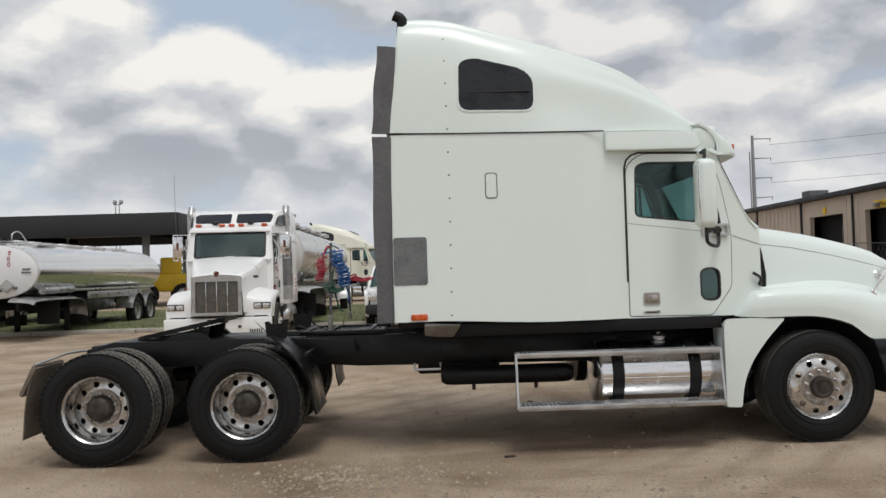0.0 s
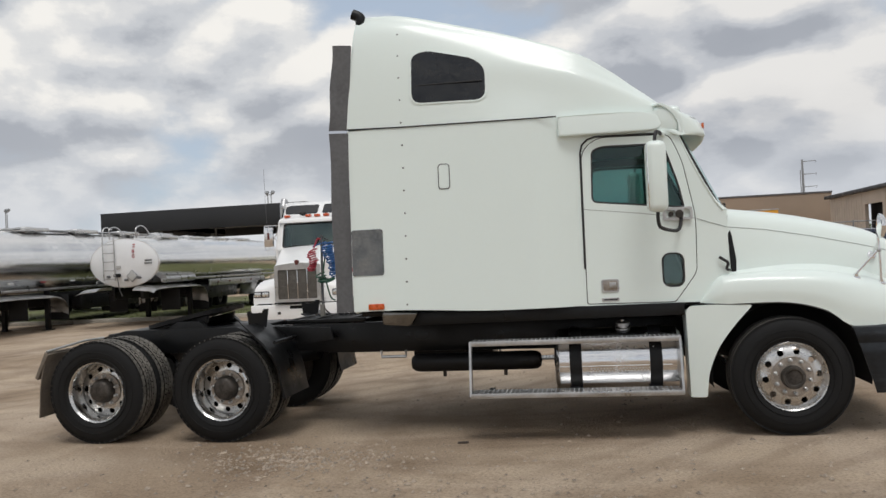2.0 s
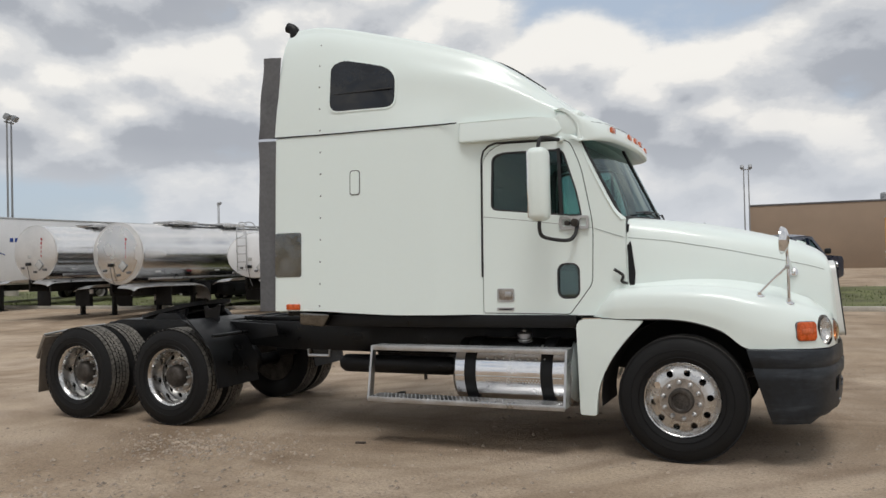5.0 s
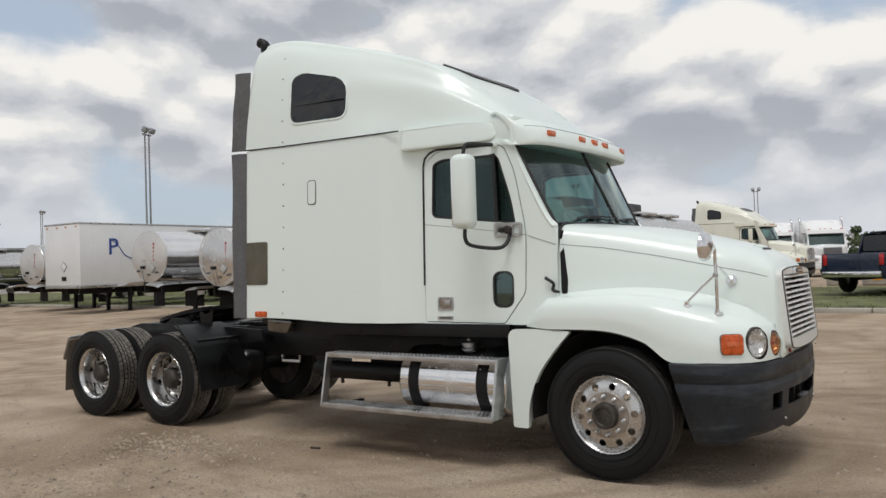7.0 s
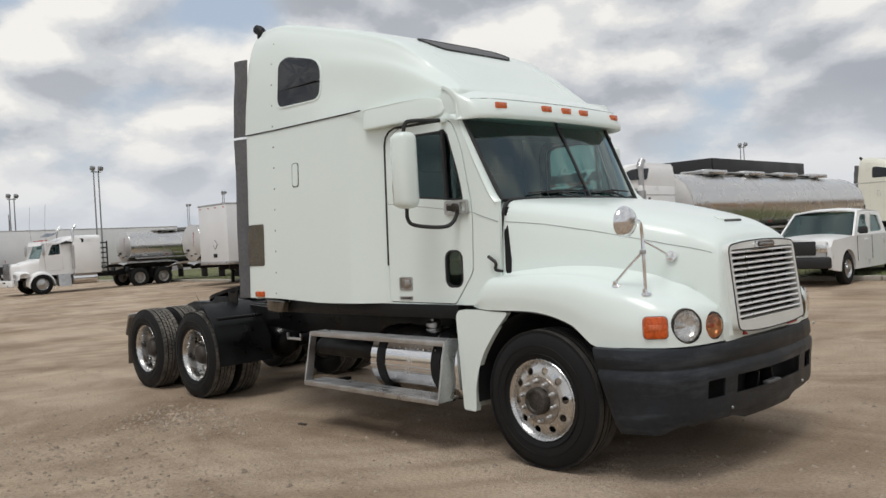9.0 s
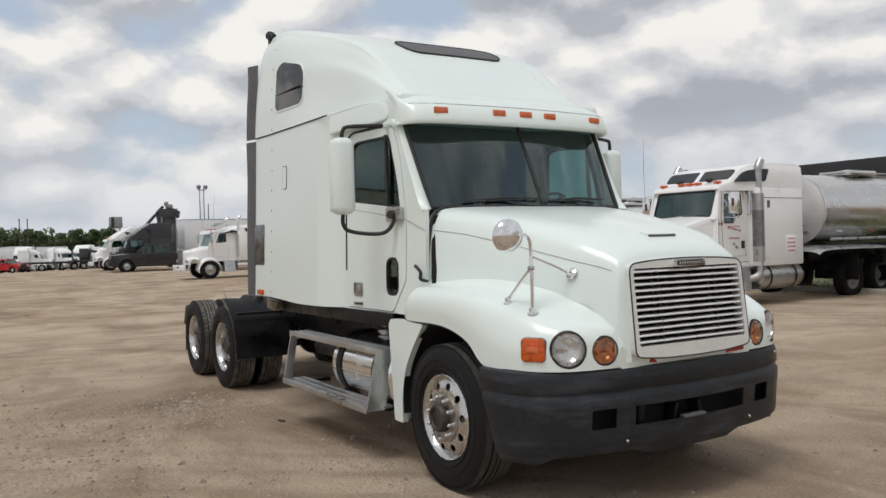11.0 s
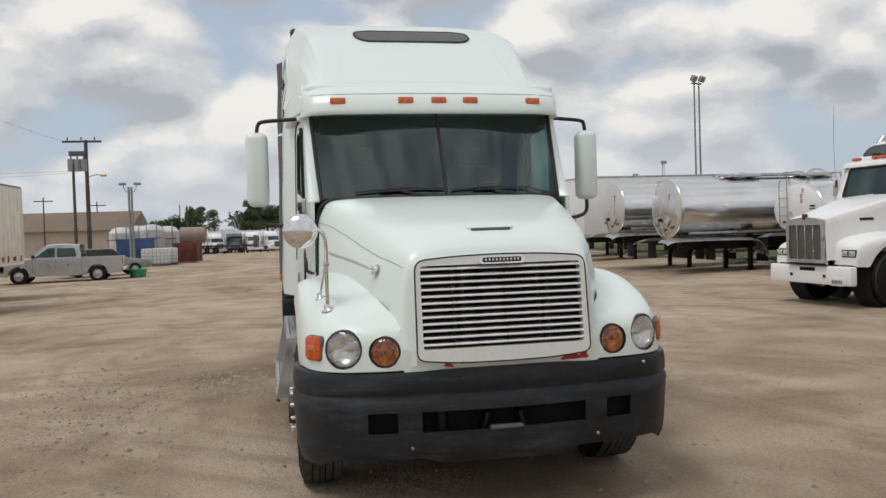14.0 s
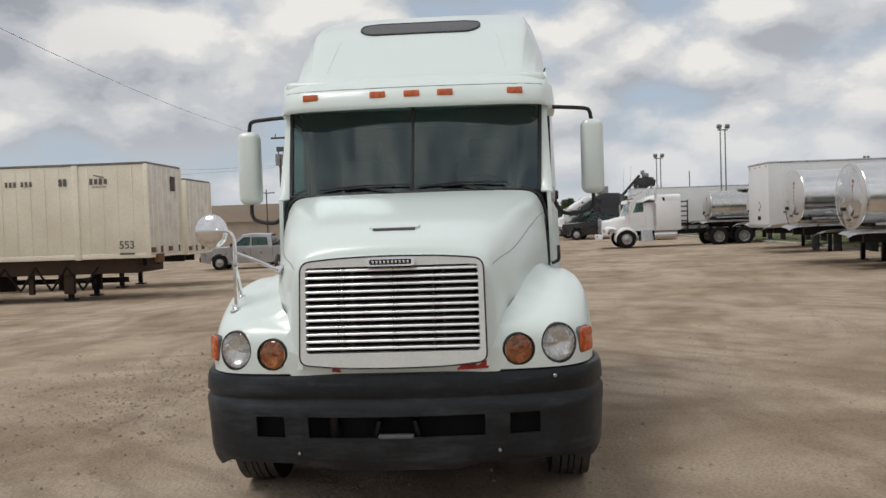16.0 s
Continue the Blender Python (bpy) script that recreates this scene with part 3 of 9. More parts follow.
part("floor_pan", box((-2.1, 0, 1.17), (3.4, 2.1, 0.06), 0.01), FRAME, truck, "black underside of the cab")
for sgn in (-1, 1):
    part("sill", prism([(-3.5, 1.05), (-0.85, 1.06), (-0.85, 1.168), (-3.3, 1.168), (-3.5, 1.12)], sgn * 1.06, sgn * 1.12, "y", 0.008), FRAME, truck, "black sill under the cab")

# roof fairing
# x, shoulder height, half width over the seam, half width at the shoulder
FAIR = ((-3.82, 3.985, 1.178, 0.92), (-3.775, 4.01, 1.184, 0.945), (-3.3, 4.0, 1.179, 0.935), (-2.73, 3.855, 1.165, 0.92), (-2.2, 3.705, 1.135, 0.895), (-1.68, 3.51, 1.085, 0.885), (-1.39, 3.325, 1.05, 0.858), (-1.19, 3.168, 1.025, 0.833), (-0.98, 3.0, 1.0, 0.815), (-0.90, 2.92, 0.98, 0.80))
rows = []
for x, zt, w, ws in FAIR:
    h, g = zt - 2.87, w - ws
    k = min(1.0, h / 0.75)
    prof = [(max(w, 1.178) if x < -1.8 else w, 2.87), (w - 0.04 * g, 2.87 + 0.3 * h), (w - 0.14 * g, 2.87 + 0.58 * h), (w - 0.34 * g, zt - 0.22 * k), (w - 0.62 * g, zt - 0.085 * k), (ws, zt - 0.015 * k), (ws * 0.5, zt + 0.005), (0, zt + 0.008)]
    drop = 0.028 * min(1, max(0, (-x - 1.9) / 1.9))
    rows.append([(x + (0.09 * max(0, z - 2.9) if x < -3.5 else 0), y, z + (drop if i == 0 else 0)) for i, (y, z) in enumerate(prof)])
FROWS = np.array(rows, float)
roof = skin(rows, 52, 30, True)
part("roof_fairing", roof, WHITE, truck)
fb = bmesh.new()
last = rows[0]
vs = [fb.verts.new((x, y, z)) for x, y, z in last] + [fb.verts.new((x, -y, z)) for x, y, z in last[::-1][1:]]
fb.faces.new(vs)
part("fairing_back", fb, WHITE, truck)


FG = np.array([[catmull(catmull(FROWS, u), v) for v in np.linspace(0, 5, 80)] for u in np.linspace(0, len(rows) - 1, 120)]).reshape(-1, 3)


def fair_y(x, z):
    """Half width of the roof fairing."""
    return float(FG[np.argmin((FG[:, 0] - x) ** 2 + (FG[:, 2] - z) ** 2), 1])


for sgn in (-1, 1):
    # seam between sleeper and fairing, with its moulded ridge
    part("seam", tube([(x, sgn * (wall_y(x, z) + 0.005), z) for x, z in ((-3.84, 2.9), (-3.3, 2.887), (-2.6, 2.88), (-2.15, 2.876))] + [(x, sgn * 1.183, 2.875) for x in (-2.05, -1.88)], 0.0065, 6), TRIM, truck)
    dfr = []
    for x, yo, z0, z1 in ((-1.868, 1.15, 2.708, 2.87), (-1.862, 1.17, 2.70, 2.874), (-1.80, 1.175, 2.698, 2.876), (-1.5, 1.162, 2.698, 2.878), (-1.25, 1.136, 2.70, 2.878), (-1.10, 1.10, 2.702, 2.872), (-1.02, 1.074, 2.71, 2.855), (-0.975, 1.052, 2.735, 2.83), (-0.955, 1.036, 2.77, 2.80)):
        dfr.append([(x, sgn * y, z) for y, z in ((0.98, z0), (yo - 0.02, z0), (yo - 0.003, z0 + 0.006), (yo, z0 + 0.02), (yo - 0.006, (z0 + z1) / 2), (yo - 0.016, z1 - 0.012), (yo - 0.03, z1), (0.98, z1))])
    part("door_fairing", skin(dfr, 48, 24), WHITE, truck)
    part("door_fairing_back", prism([(sgn * 1.0, 2.712), (sgn * 1.148, 2.712), (sgn * 1.148, 2.868), (sgn * 1.0, 2.868)], -1.87, -1.86, "x"), WHITE, truck)
    # high sleeper window
    q = round_poly([(-3.192, 3.098), (-2.508, 3.088), (-2.506, 3.38), (-2.60, 3.475), (-3.06, 3.585), (-3.182, 3.545)], (0.10, 0.10, 0.10, 0.08, 0.10, 0.08))
    qo = [(-2.84 + (x + 2.84) * 1.045, 3.32 + (z - 3.32) * 1.06) for x, z in q]
    fr = part("window_frame", pane(qo, [q], lambda x, z, d: (x, sgn * (fair_y(x, z) + 0.008 - d), z), 0.03), WHITE, truck)
    part("window_glass", ringed([(-2.84 + (x + 2.84) * 1.015, 3.32 + (z - 3.32) * 1.02) for x, z in q], lambda x, z: (x, sgn * (fair_y(x, z) + 0.007), z)), DARKGLASS, fr, "black tinted window glass")
    part("sliding_bar", box((-2.84, sgn * (fair_y(-2.84, 3.26) + 0.012), 3.262), (0.62, 0.012, 0.012), 0.003), TRIM, fr)
# rivets up the sleeper
RIVET = finish("rivet", lathe([(0.009, 0), (0.007, 0.004), (0, 0.006)], axis=(0, -1, 0), seg=8), GREYRUB)
for k, z in enumerate(np.arange(1.25, 3.8, 0.21)):
    for sgn in (-1, 1):
        y = wall_y(-3.29, z) if z < 2.88 else fair_y(-3.29, z)
        o = new("rivet", RIVET)
        o.parent, o.matrix_basis = truck, pose(-3.31 + 0.012 * math.sin(k * 0.3), sgn * y, z, 0, 0, 0 if sgn < 0 else 180)

# side plate, hatch, marker and grab vent on both walls
for sgn in (-1, 1):
    def on_wall(x, z, d, s=sgn):
        return (x, s * (wall_y(x, z) + 0.006 - d), z)
    part("access_plate", pane(round_rect(-3.815, 1.53, -3.515, 1.957, 0.025), [], on_wall, 0.012), DULLPANEL, truck, "scuffed aluminium plate with rivets")
    part("vent_hatch", pane(round_rect(-2.975, 2.288, -2.865, 2.522, 0.03), [round_rect(-2.968, 2.295, -2.872, 2.515, 0.027)], lambda x, z, d: (x, sgn * (wall_y(x, z) + 0.004 - d), z), 0.01), GREYRUB, truck)
    part("vent_hatch", pane(round_rect(-2.966, 2.297, -2.874, 2.513, 0.026), [], lambda x, z, d: (x, sgn * (wall_y(x, z) + 0.006 - d), z), 0.012), WHITE, truck)
    part("side_marker", prism(round_rect(-3.672, 1.214, -3.525, 1.268, 0.012), sgn * 1.23, sgn * 1.262, "y", 0.006), AMBER, truck, "amber side marker light")
    for px, pz in ((-3.805, 1.94), (-3.525, 1.94), (-3.805, 1.545), (-3.525, 1.545), (-3.805, 1.74), (-3.525, 1.74)):
        o = new("rivet", RIVET)
        o.parent, o.matrix_basis = truck, pose(px, sgn * (wall_y(px, pz) + 0.006), pz, 0, 0, 0 if sgn < 0 else 180)
    # grey rubber gap closers behind the sleeper
    for z0, z1, x0, x1, xi0, xi1 in ((1.20, 2.868, -3.975, -3.984, -3.83, -3.81), (2.895, 3.69, -3.982, -3.915, -3.81, -3.745)):
        rr = []
        for k in range(11):
            t = k / 10
            xi, xo, z = xi0 + (xi1 - xi0) * t, x0 + (x1 - x0) * t + 0.008 * math.sin(t * 9), z0 + (z1 - z0) * t
            yo = 1.262 - 0.035 * (z - 1.2) / 1.7
            rr.append([(xi, sgn * (yo - 0.05), z), ((xi + xo) / 2, sgn * (yo - 0.012), z), (xo, sgn * (yo + 0.005 * math.sin(t * 7)), z)])
        part("gap_closer", skin(rr, 24, 8, thick=0.012), GREYRUB, truck, "weathered grey rubber gap closer")

# cab sides with doors
DOOR = round_poly([(-1.690, 1.180), (-0.912, 1.170), (-0.716, 1.43), (-0.702, 1.93), (-0.80, 2.45), (-0.90, 2.667), (-1.54, 2.678), (-1.682, 2.56)], (0.03, 0.03, 0.05, 0.12, 0.3, 0.06, 0.12, 0.1))
WIN = round_poly([(-1.607, 2.09), (-0.795, 2.0), (-0.83, 2.2), (-0.952, 2.592), (-1.50, 2.597), (-1.592, 2.56)], (0.06, 0.03, 0.2, 0.06, 0.05, 0.07))
LOW = round_rect(-1.018, 1.308, -0.827, 1.608, 0.07)
SIDE = [(-1.702, 1.165), (-0.50, 1.165), (-0.44, 1.3), (-0.44, 1.97), (-0.545, 2.06), (-0.85, 2.71), (-0.90, 2.88), (-1.702, 2.88)]


def grow(loop, d):
    k, out = len(loop), []
    for i in range(k):
        a, b = Vector(loop[i - 1]), Vector(loop[(i + 1) % k])
        t = (b - a).normalized()
        out.append((loop[i][0] + t.y * d, loop[i][1] - t.x * d))
    return out


for sgn in (-1, 1):
    def on_cab(x, z, d, s=sgn, o=0.0):
        return (x, s * (wall_y(x, z) - d + o), z)
    part("cab_side", pane(SIDE, [DOOR], on_cab, 0.03), WHITE, truck)
    part("door_seal", pane(grow(DOOR, 0.02), [grow(WIN, 0.02), grow(LOW, 0.01)], lambda x, z, d: on_cab(x, z, d + 0.010), 0.03), TRIM, truck, "black rubber door seal")
    door = part("door", pane(grow(DOOR, -0.008), [WIN, LOW], lambda x, z, d: on_cab(x, z, d, o=0.004), 0.03), WHITE, truck)
    part("window_seal", pane(grow(WIN, 0.004), [grow(WIN, -0.016)], lambda x, z, d: on_cab(x, z, d, o=0.003), 0.03), TRIM, door)
    part("window_glass", pane(WIN, [], lambda x, z, d: on_cab(x, z, d + 0.012), 0.005), SIDEGLASS, door, "teal tinted side window glass")
    part("vent_divider", prism([(-0.985, 2.02), (-0.955, 2.02), (-0.975, 2.595), (-1.0, 2.595)], sgn * 1.05, sgn * 1.075, "y"), TRIM, door)
    part("window_seal", pane(grow(LOW, 0.004), [grow(LOW, -0.014)], lambda x, z, d: on_cab(x, z, d, o=0.004), 0.03), TRIM, door)
    part("low_window_glass", pane(LOW, [], lambda x, z, d: on_cab(x, z, d + 0.014), 0.005), LOWGLASS, door, "pale green lower door window")
    part("belt_crease", tube([on_cab(x, z, 0, o=0.003) for x, z in ((-1.68, 2.035), (-1.2, 1.975), (-0.715, 1.905))], 0.003, 5), SEAM_SHADE, door)
    hs = part("door_handle", pane(round_rect(-1.556, 1.283, -1.402, 1.398, 0.018), [round_rect(-1.543, 1.296, -1.415, 1.386, 0.012)], lambda x, z, d: on_cab(x, z, d, o=0.012), 0.02), STEEL, door, "recessed chrome door handle")
    part("handle_cup", box((-1.479, sgn * (wall_y(-1.48, 1.34) + 0.002), 1.341), (0.13, 0.012, 0.092), 0.003), HUBGREY, hs)
    part("paddle", box((-1.455, sgn * (wall_y(-1.48, 1.34) + 0.012), 1.345), (0.06, 0.014, 0.05), 0.005), STEEL, hs)
    bd = part("badge", pane(round_rect(-1.56, 1.203, -1.405, 1.232, 0.006), [], lambda x, z, d: on_cab(x, z, d, o=0.010), 0.012), STEEL, door, "small chrome badge")
    part("badge_bar", box((-1.482, sgn * (wall_y(-1.48, 1.22) + 0.011), 1.2175), (0.12, 0.006, 0.012), 0.002), TRIM, bd)
    part("door_seal_lip", tube([on_cab(x, z, 0, o=0.003) for x, z in ((-1.692, 1.50), (-1.690, 2.0), (-1.686, 2.54), (-1.668, 2.615), (-1.62, 2.660), (-1.55, 2.682), (-1.2, 2.680), (-0.95, 2.676))], 0.009, 6), TRIM, door)
    part("cowl_seam", tube([on_cab(x, z, 0, o=0.002) for x, z in ((-0.695, 1.90), (-0.6, 1.865), (-0.45, 1.815))], 0.003, 5), SEAM_SHADE, truck)
    # Black tube along the hood's rear edge, drawn in place of the shadow there.
    part("hood_gap", tube(bend([(-0.458, sgn * 1.012, 1.44), (-0.455, sgn * 1.012, 1.62), (-0.452, sgn * 0.985, 1.82), (-0.45, sgn * 0.932, 1.95), (-0.45, sgn * 0.80, 1.998)], 5), 0.013, 6), TRIM, truck, "black strip drawn for the shadow behind the hood")
    part("hood_latch", tube(bend([(-0.44, sgn * 1.02, 1.43), (-0.47, sgn * 1.07, 1.45), (-0.46, sgn * 1.075, 1.50), (-0.53, sgn * 1.08, 1.55)], 4), 0.013, 8), TRIM, truck, "black rubber hood latch")
    # windshield pillar
    part("windshield_pillar", skin([[(-0.47, sgn * 1.045, 1.965), (-0.43, sgn * 1.01, 1.972), (-0.475, sgn * 0.955, 1.975)], [(-0.55, sgn * 1.043, 2.08), (-0.537, sgn * 1.01, 2.085), (-0.545, sgn * 0.96, 2.09)],
                                       [(-0.72, sgn * 1.042, 2.42), (-0.712, sgn * 1.018, 2.425), (-0.705, sgn * 0.978, 2.43)], [(-0.85, sgn * 1.04, 2.72), (-0.835, sgn * 1.025, 2.72), (-0.835, sgn * 0.99, 2.72)]], 16, 8, thick=0.02), WHITE, truck)

# windshield
wrows = []
for z in (1.985, 2.2, 2.45, 2.70):
    t = (z - 1.985) / 0.70
    w, x0 = 0.945 + 0.045 * t, -0.487 - 0.337 * t
    wrows.append([(x0 + 0.165 * (1 - (f * f)), w * f, z) for f in (-1, -0.75, -0.4, 0, 0.4, 0.75, 1)])
ws = part("windshield", skin(wrows, 12, 30), WINDGLASS, truck, "dark tinted two-piece windshield")
part("center_post", tube([(r[3][0] + 0.004, 0, r[3][2]) for r in wrows], 0.013, 6), TRIM, ws)
part("windshield_seal", tube([wrows[3][0], wrows[2][0], wrows[1][0], *[(p[0] + 0.004, p[1], p[2]) for p in wrows[0]], wrows[1][6], wrows[2][6], wrows[3][6]], 0.017, 6), TRIM, ws)
for y0, y1, z1 in ((-0.10, -0.62, 2.03), (0.62, 0.12, 2.035)):
    wp = part("wiper", tube([(-0.30 - 0.16 * (y0 - 0.02) ** 2, y0 - 0.02, 1.985), (-0.325 - 0.16 * ((y0 + y1) / 2) ** 2, (y0 + y1) / 2, 2.04), (-0.325 - 0.16 * (y1 + 0.1) ** 2, y1 + 0.1, 2.032)], 0.008, 6), TRIM, truck, "black windshield wiper")
    part("blade", tube([(-0.325 - 0.16 * (y0 + 0.08) ** 2, y0 + 0.08, 2.048), (-0.33 - 0.16 * ((y0 + y1) / 2) ** 2, (y0 + y1) / 2, 2.055), (-0.325 - 0.16 * (y1 - 0.08) ** 2, y1 - 0.08, 2.034)], 0.007, 6), TRIM, wp)

# cab interior
inside = new("cab_interior")
inside.parent = truck
part("headliner", box((-1.35, 0, 2.72), (1.1, 1.98, 0.03), 0.01), INTERIOR, inside)
part("floor_mat", box((-1.3, 0, 1.24), (1.3, 2.0, 0.05), 0.01), INTERIOR, inside)
part("bulkhead", box((-1.93, 0, 1.95), (0.04, 2.1, 1.6), 0.01), INTERIOR, inside)
part("dashboard", prism(round_poly([(-0.50, 1.25), (-0.50, 1.95), (-0.62, 1.985), (-0.86, 1.93), (-0.95, 1.75), (-0.80, 1.25)], 0.05), -0.98, 0.98, "y", 0.02), INTERIOR, inside)
for y in (-0.52, 0.52):
    part("seat", box((-1.42, y, 1.60), (0.5, 0.5, 0.16), 0.06), SEAT, inside)
    part("seat_back", box((-1.68, y, 1.98), (0.15, 0.48, 0.72), 0.07, Matrix.Rotation(radians(-9), 4, "Y")), SEAT, inside)
    part("headrest", box((-1.74, y, 2.42), (0.10, 0.26, 0.18), 0.045), SEAT, inside)
    part("seat_base", box((-1.42, y, 1.38), (0.36, 0.36, 0.3), 0.03), INTERIOR, inside)
sw = bmesh.new()
wm = pose(-0.98, 0.52, 1.99, 0, -38, 0)
tube([wm @ Vector((0.22 * math.cos(a), 0.22 * math.sin(a), 0)) for a in np.linspace(0, 2 * math.pi, 25)], 0.014, 6, sw)
for a in (0.5, 2.6, 4.7):
    rod(wm @ Vector((0, 0, 0)), wm @ Vector((0.21 * math.cos(a), 0.21 * math.sin(a), 0)), 0.012, 6, bm=sw)
rod(wm @ Vector((0, 0, 0.01)), (-0.75, 0.52, 1.75), 0.03, 8, bm=sw)
part("steering_wheel", sw, TRIM, inside)
part("sun_visor", box((-0.86, 0, 2.60), (0.02, 1.85, 0.17), 0.008, Matrix.Rotation(radians(-26), 4, "Y")), INTERIOR, inside)

# sun visor with marker lamps
prof = ((-0.33, 2.945), (-0.20, 2.908), (-0.09, 2.862), (-0.01, 2.808), (0.035, 2.745), (0.055, 2.690), (0.054, 2.660), (0.035, 2.645), (-0.01, 2.654), (-0.20, 2.695))
vrows = []
for y, x in ((-1.055, -0.83), (-1.05, -0.775), (-1.0, -0.70), (-0.9, -0.645), (-0.79, -0.613), (-0.5, -0.585), (-0.26, -0.57), (0, -0.565), (0.26, -0.57), (0.5, -0.585), (0.79, -0.613), (0.9, -0.645), (1.0, -0.70), (1.05, -0.775), (1.055, -0.83)):
    vrows.append([(x + dx * (0.5 if abs(y) > 1.04 else 1), y, z) for dx, z in prof])
visor = part("sun_shade", skin(vrows, 60, 30, thick=0.012), WHITE, truck, "white outside sun shade over the windshield")
part("shade_groove", tube([(r[3][0] + 0.001, r[3][1], 2.809) for r in vrows[2:13]], 0.0025, 5), GREYRUB, visor)
for y, x in ((-0.788, -0.609), (-0.262, -0.566), (0.0, -0.561), (0.255, -0.566), (0.785, -0.609)):
    part("marker_light", box((x + 0.036, y, 2.75), (0.022, 0.12, 0.05), 0.008, Matrix.Rotation(radians(4 * (1 if y > 0 else -1) if abs(y) > 0.5 else 0), 4, "Z")), AMBER_D, visor, "amber roof marker light")
part("roof_header", box((-0.905, 0, 2.80), (0.24, 2.085, 0.25), 0.05, seg=3), WHITE, truck)
tip = part("exhaust_tip", tube(bend([(-3.70, -0.985, 3.60), (-3.69, -0.995, 3.86), (-3.685, -1.0, 3.955), (-3.70, -1.0, 4.0), (-3.76, -1.005, 4.03)], 5), 0.05, 16), FRAME, truck, "black curved exhaust tip")
# Flat black disc on the closed pipe end, coloured like its shaded inside.
part("pipe_mouth", lathe([(0.044, 0.002), (0, 0.002)], (-3.76, -1.005, 4.03), (-0.06, -0.005, 0.03), 16), BLACK, tip)
# roof air slot
FT = np.array([[catmull(catmull(FROWS, u), v) for v in np.linspace(4.5, 7, 50)] for u in np.linspace(3, 8, 130)]).reshape(-1, 3)


def top_z(x, y):
    """Height of the roof fairing near its middle."""
    d = (FT[:, 0] - x) ** 2 + (FT[:, 1] - abs(y)) ** 2
    k = np.argsort(d)[:6]
    w = 1 / (d[k] + 1e-5)
    return float((FT[k, 2] * w).sum() / w.sum())


SLOT = round_rect(-1.87, -0.53, -1.52, 0.53, 0.14)
vent = part("roof_vent", ringed(SLOT, lambda x, y: (x, y, top_z(x, y) + 0.010), 5), GREYRUB, truck, "grey mesh roof vent")
part("vent_rim", tube([(x, y, top_z(x, y) + 0.008) for x, y in SLOT + SLOT[:1]], 0.009, 6), TRIM, vent)
for sgn in (-1, 1):
    part("fairing_crease", tube([(x, sgn * y, top_z(x, y) + 0.001) for x, y in ((-1.62, 0.66), (-1.45, 0.68), (-1.28, 0.70), (-1.12, 0.72), (-1.0, 0.73))], 0.0035, 5), WHITE, truck)

# hood and fenders
HOOD = ((-0.47, (1.0, 1.15), (1.0, 1.5), (0.975, 1.80), (0.925, 1.94), (0.80, 1.985), (0.4, 2.0), (0, 2.0)),
        (-0.45, (1.0, 1.15), (1.0, 1.5), (0.975, 1.80), (0.925, 1.935), (0.80, 1.985), (0.4, 2.0), (0, 2.0)),
        (0.15, (0.90, 1.15), (0.885, 1.5), (0.845, 1.73), (0.77, 1.855), (0.61, 1.905), (0.3, 1.925), (0, 1.93)),
        (0.75, (0.76, 1.0), (0.745, 1.4), (0.705, 1.60), (0.64, 1.715), (0.50, 1.765), (0.25, 1.785), (0, 1.79)),
        (0.98, (0.65, 0.95), (0.64, 1.3), (0.61, 1.52), (0.56, 1.625), (0.43, 1.68), (0.2, 1.70), (0, 1.705)),
        (1.075, (0.60, 0.95), (0.595, 1.3), (0.57, 1.49), (0.53, 1.575), (0.42, 1.615), (0.2, 1.635), (0, 1.64)),
        (1.105, (0.575, 0.95), (0.57, 1.28), (0.555, 1.46), (0.51, 1.535), (0.41, 1.565), (0.2, 1.58), (0, 1.585)),
        (1.125, (0.52, 0.95), (0.515, 1.28), (0.50, 1.44), (0.46, 1.51), (0.38, 1.535), (0.2, 1.55), (0, 1.555)))
part("hood", skin([[(r[0] + (0.05 * (1.55 - z) * max(0, (r[0] - 0.9) / 0.2) if r[0] > 0.9 else 0), y, z) for y, z in r[1:]] for r in HOOD], 46, 30, True), WHITE, truck)
HG = np.array([[catmull(catmull(np.array([[(r[0], y, z) for y, z in r[1:]] for r in HOOD], float), u), v) for v in np.linspace(0, 4, 90)] for u in np.linspace(0, 6, 160)]).reshape(-1, 3)


def hood_y(x, z):
    """Half width of the hood."""
    d = (HG[:, 0] - x) ** 2 + (HG[:, 2] - z) ** 2
    k = np.argsort(d)[:5]
    w = 1 / (d[k] + 1e-6)
    return float((HG[k, 1] * w).sum() / w.sum())


hv = part("hood_vent", pane(round_rect(0.86, -0.15, 0.935, 0.15, 0.03), [], lambda x, y, d: (x, y, 1.752 - 0.36 * (x - 0.90) - d), 0.02), WHITE, truck, "low white scoop on the hood")
# Dark grey strip that colours in the shade under the scoop's lip.
part("vent_slot", pane(round_rect(0.925, -0.125, 0.945, 0.125, 0.008), [], lambda x, y, d: (x, y, 1.750 - 0.36 * (x - 0.90) - d), 0.014), GREYRUB, hv)
for sgn in (-1, 1):
    part("hood_seam", tube([(x, sgn * (hood_y(x, z) + 0.002), z) for x, z in zip(np.linspace(-0.43, 1.06, 24), np.interp(np.linspace(-0.43, 1.06, 24), (-0.44, -0.1, 0.3, 0.7, 0.97, 1.06), (1.815, 1.775, 1.70, 1.61, 1.545, 1.515)))], 0.0022, 5), SEAM_SHADE, truck)
# Solid black block in place of the engine; the bay's shade is its colour.
part("engine_bay", box((0.10, 0, 0.98), (1.75, 1.12, 0.62), 0.04), BLACK, truck, "black block standing for the shaded engine bay")
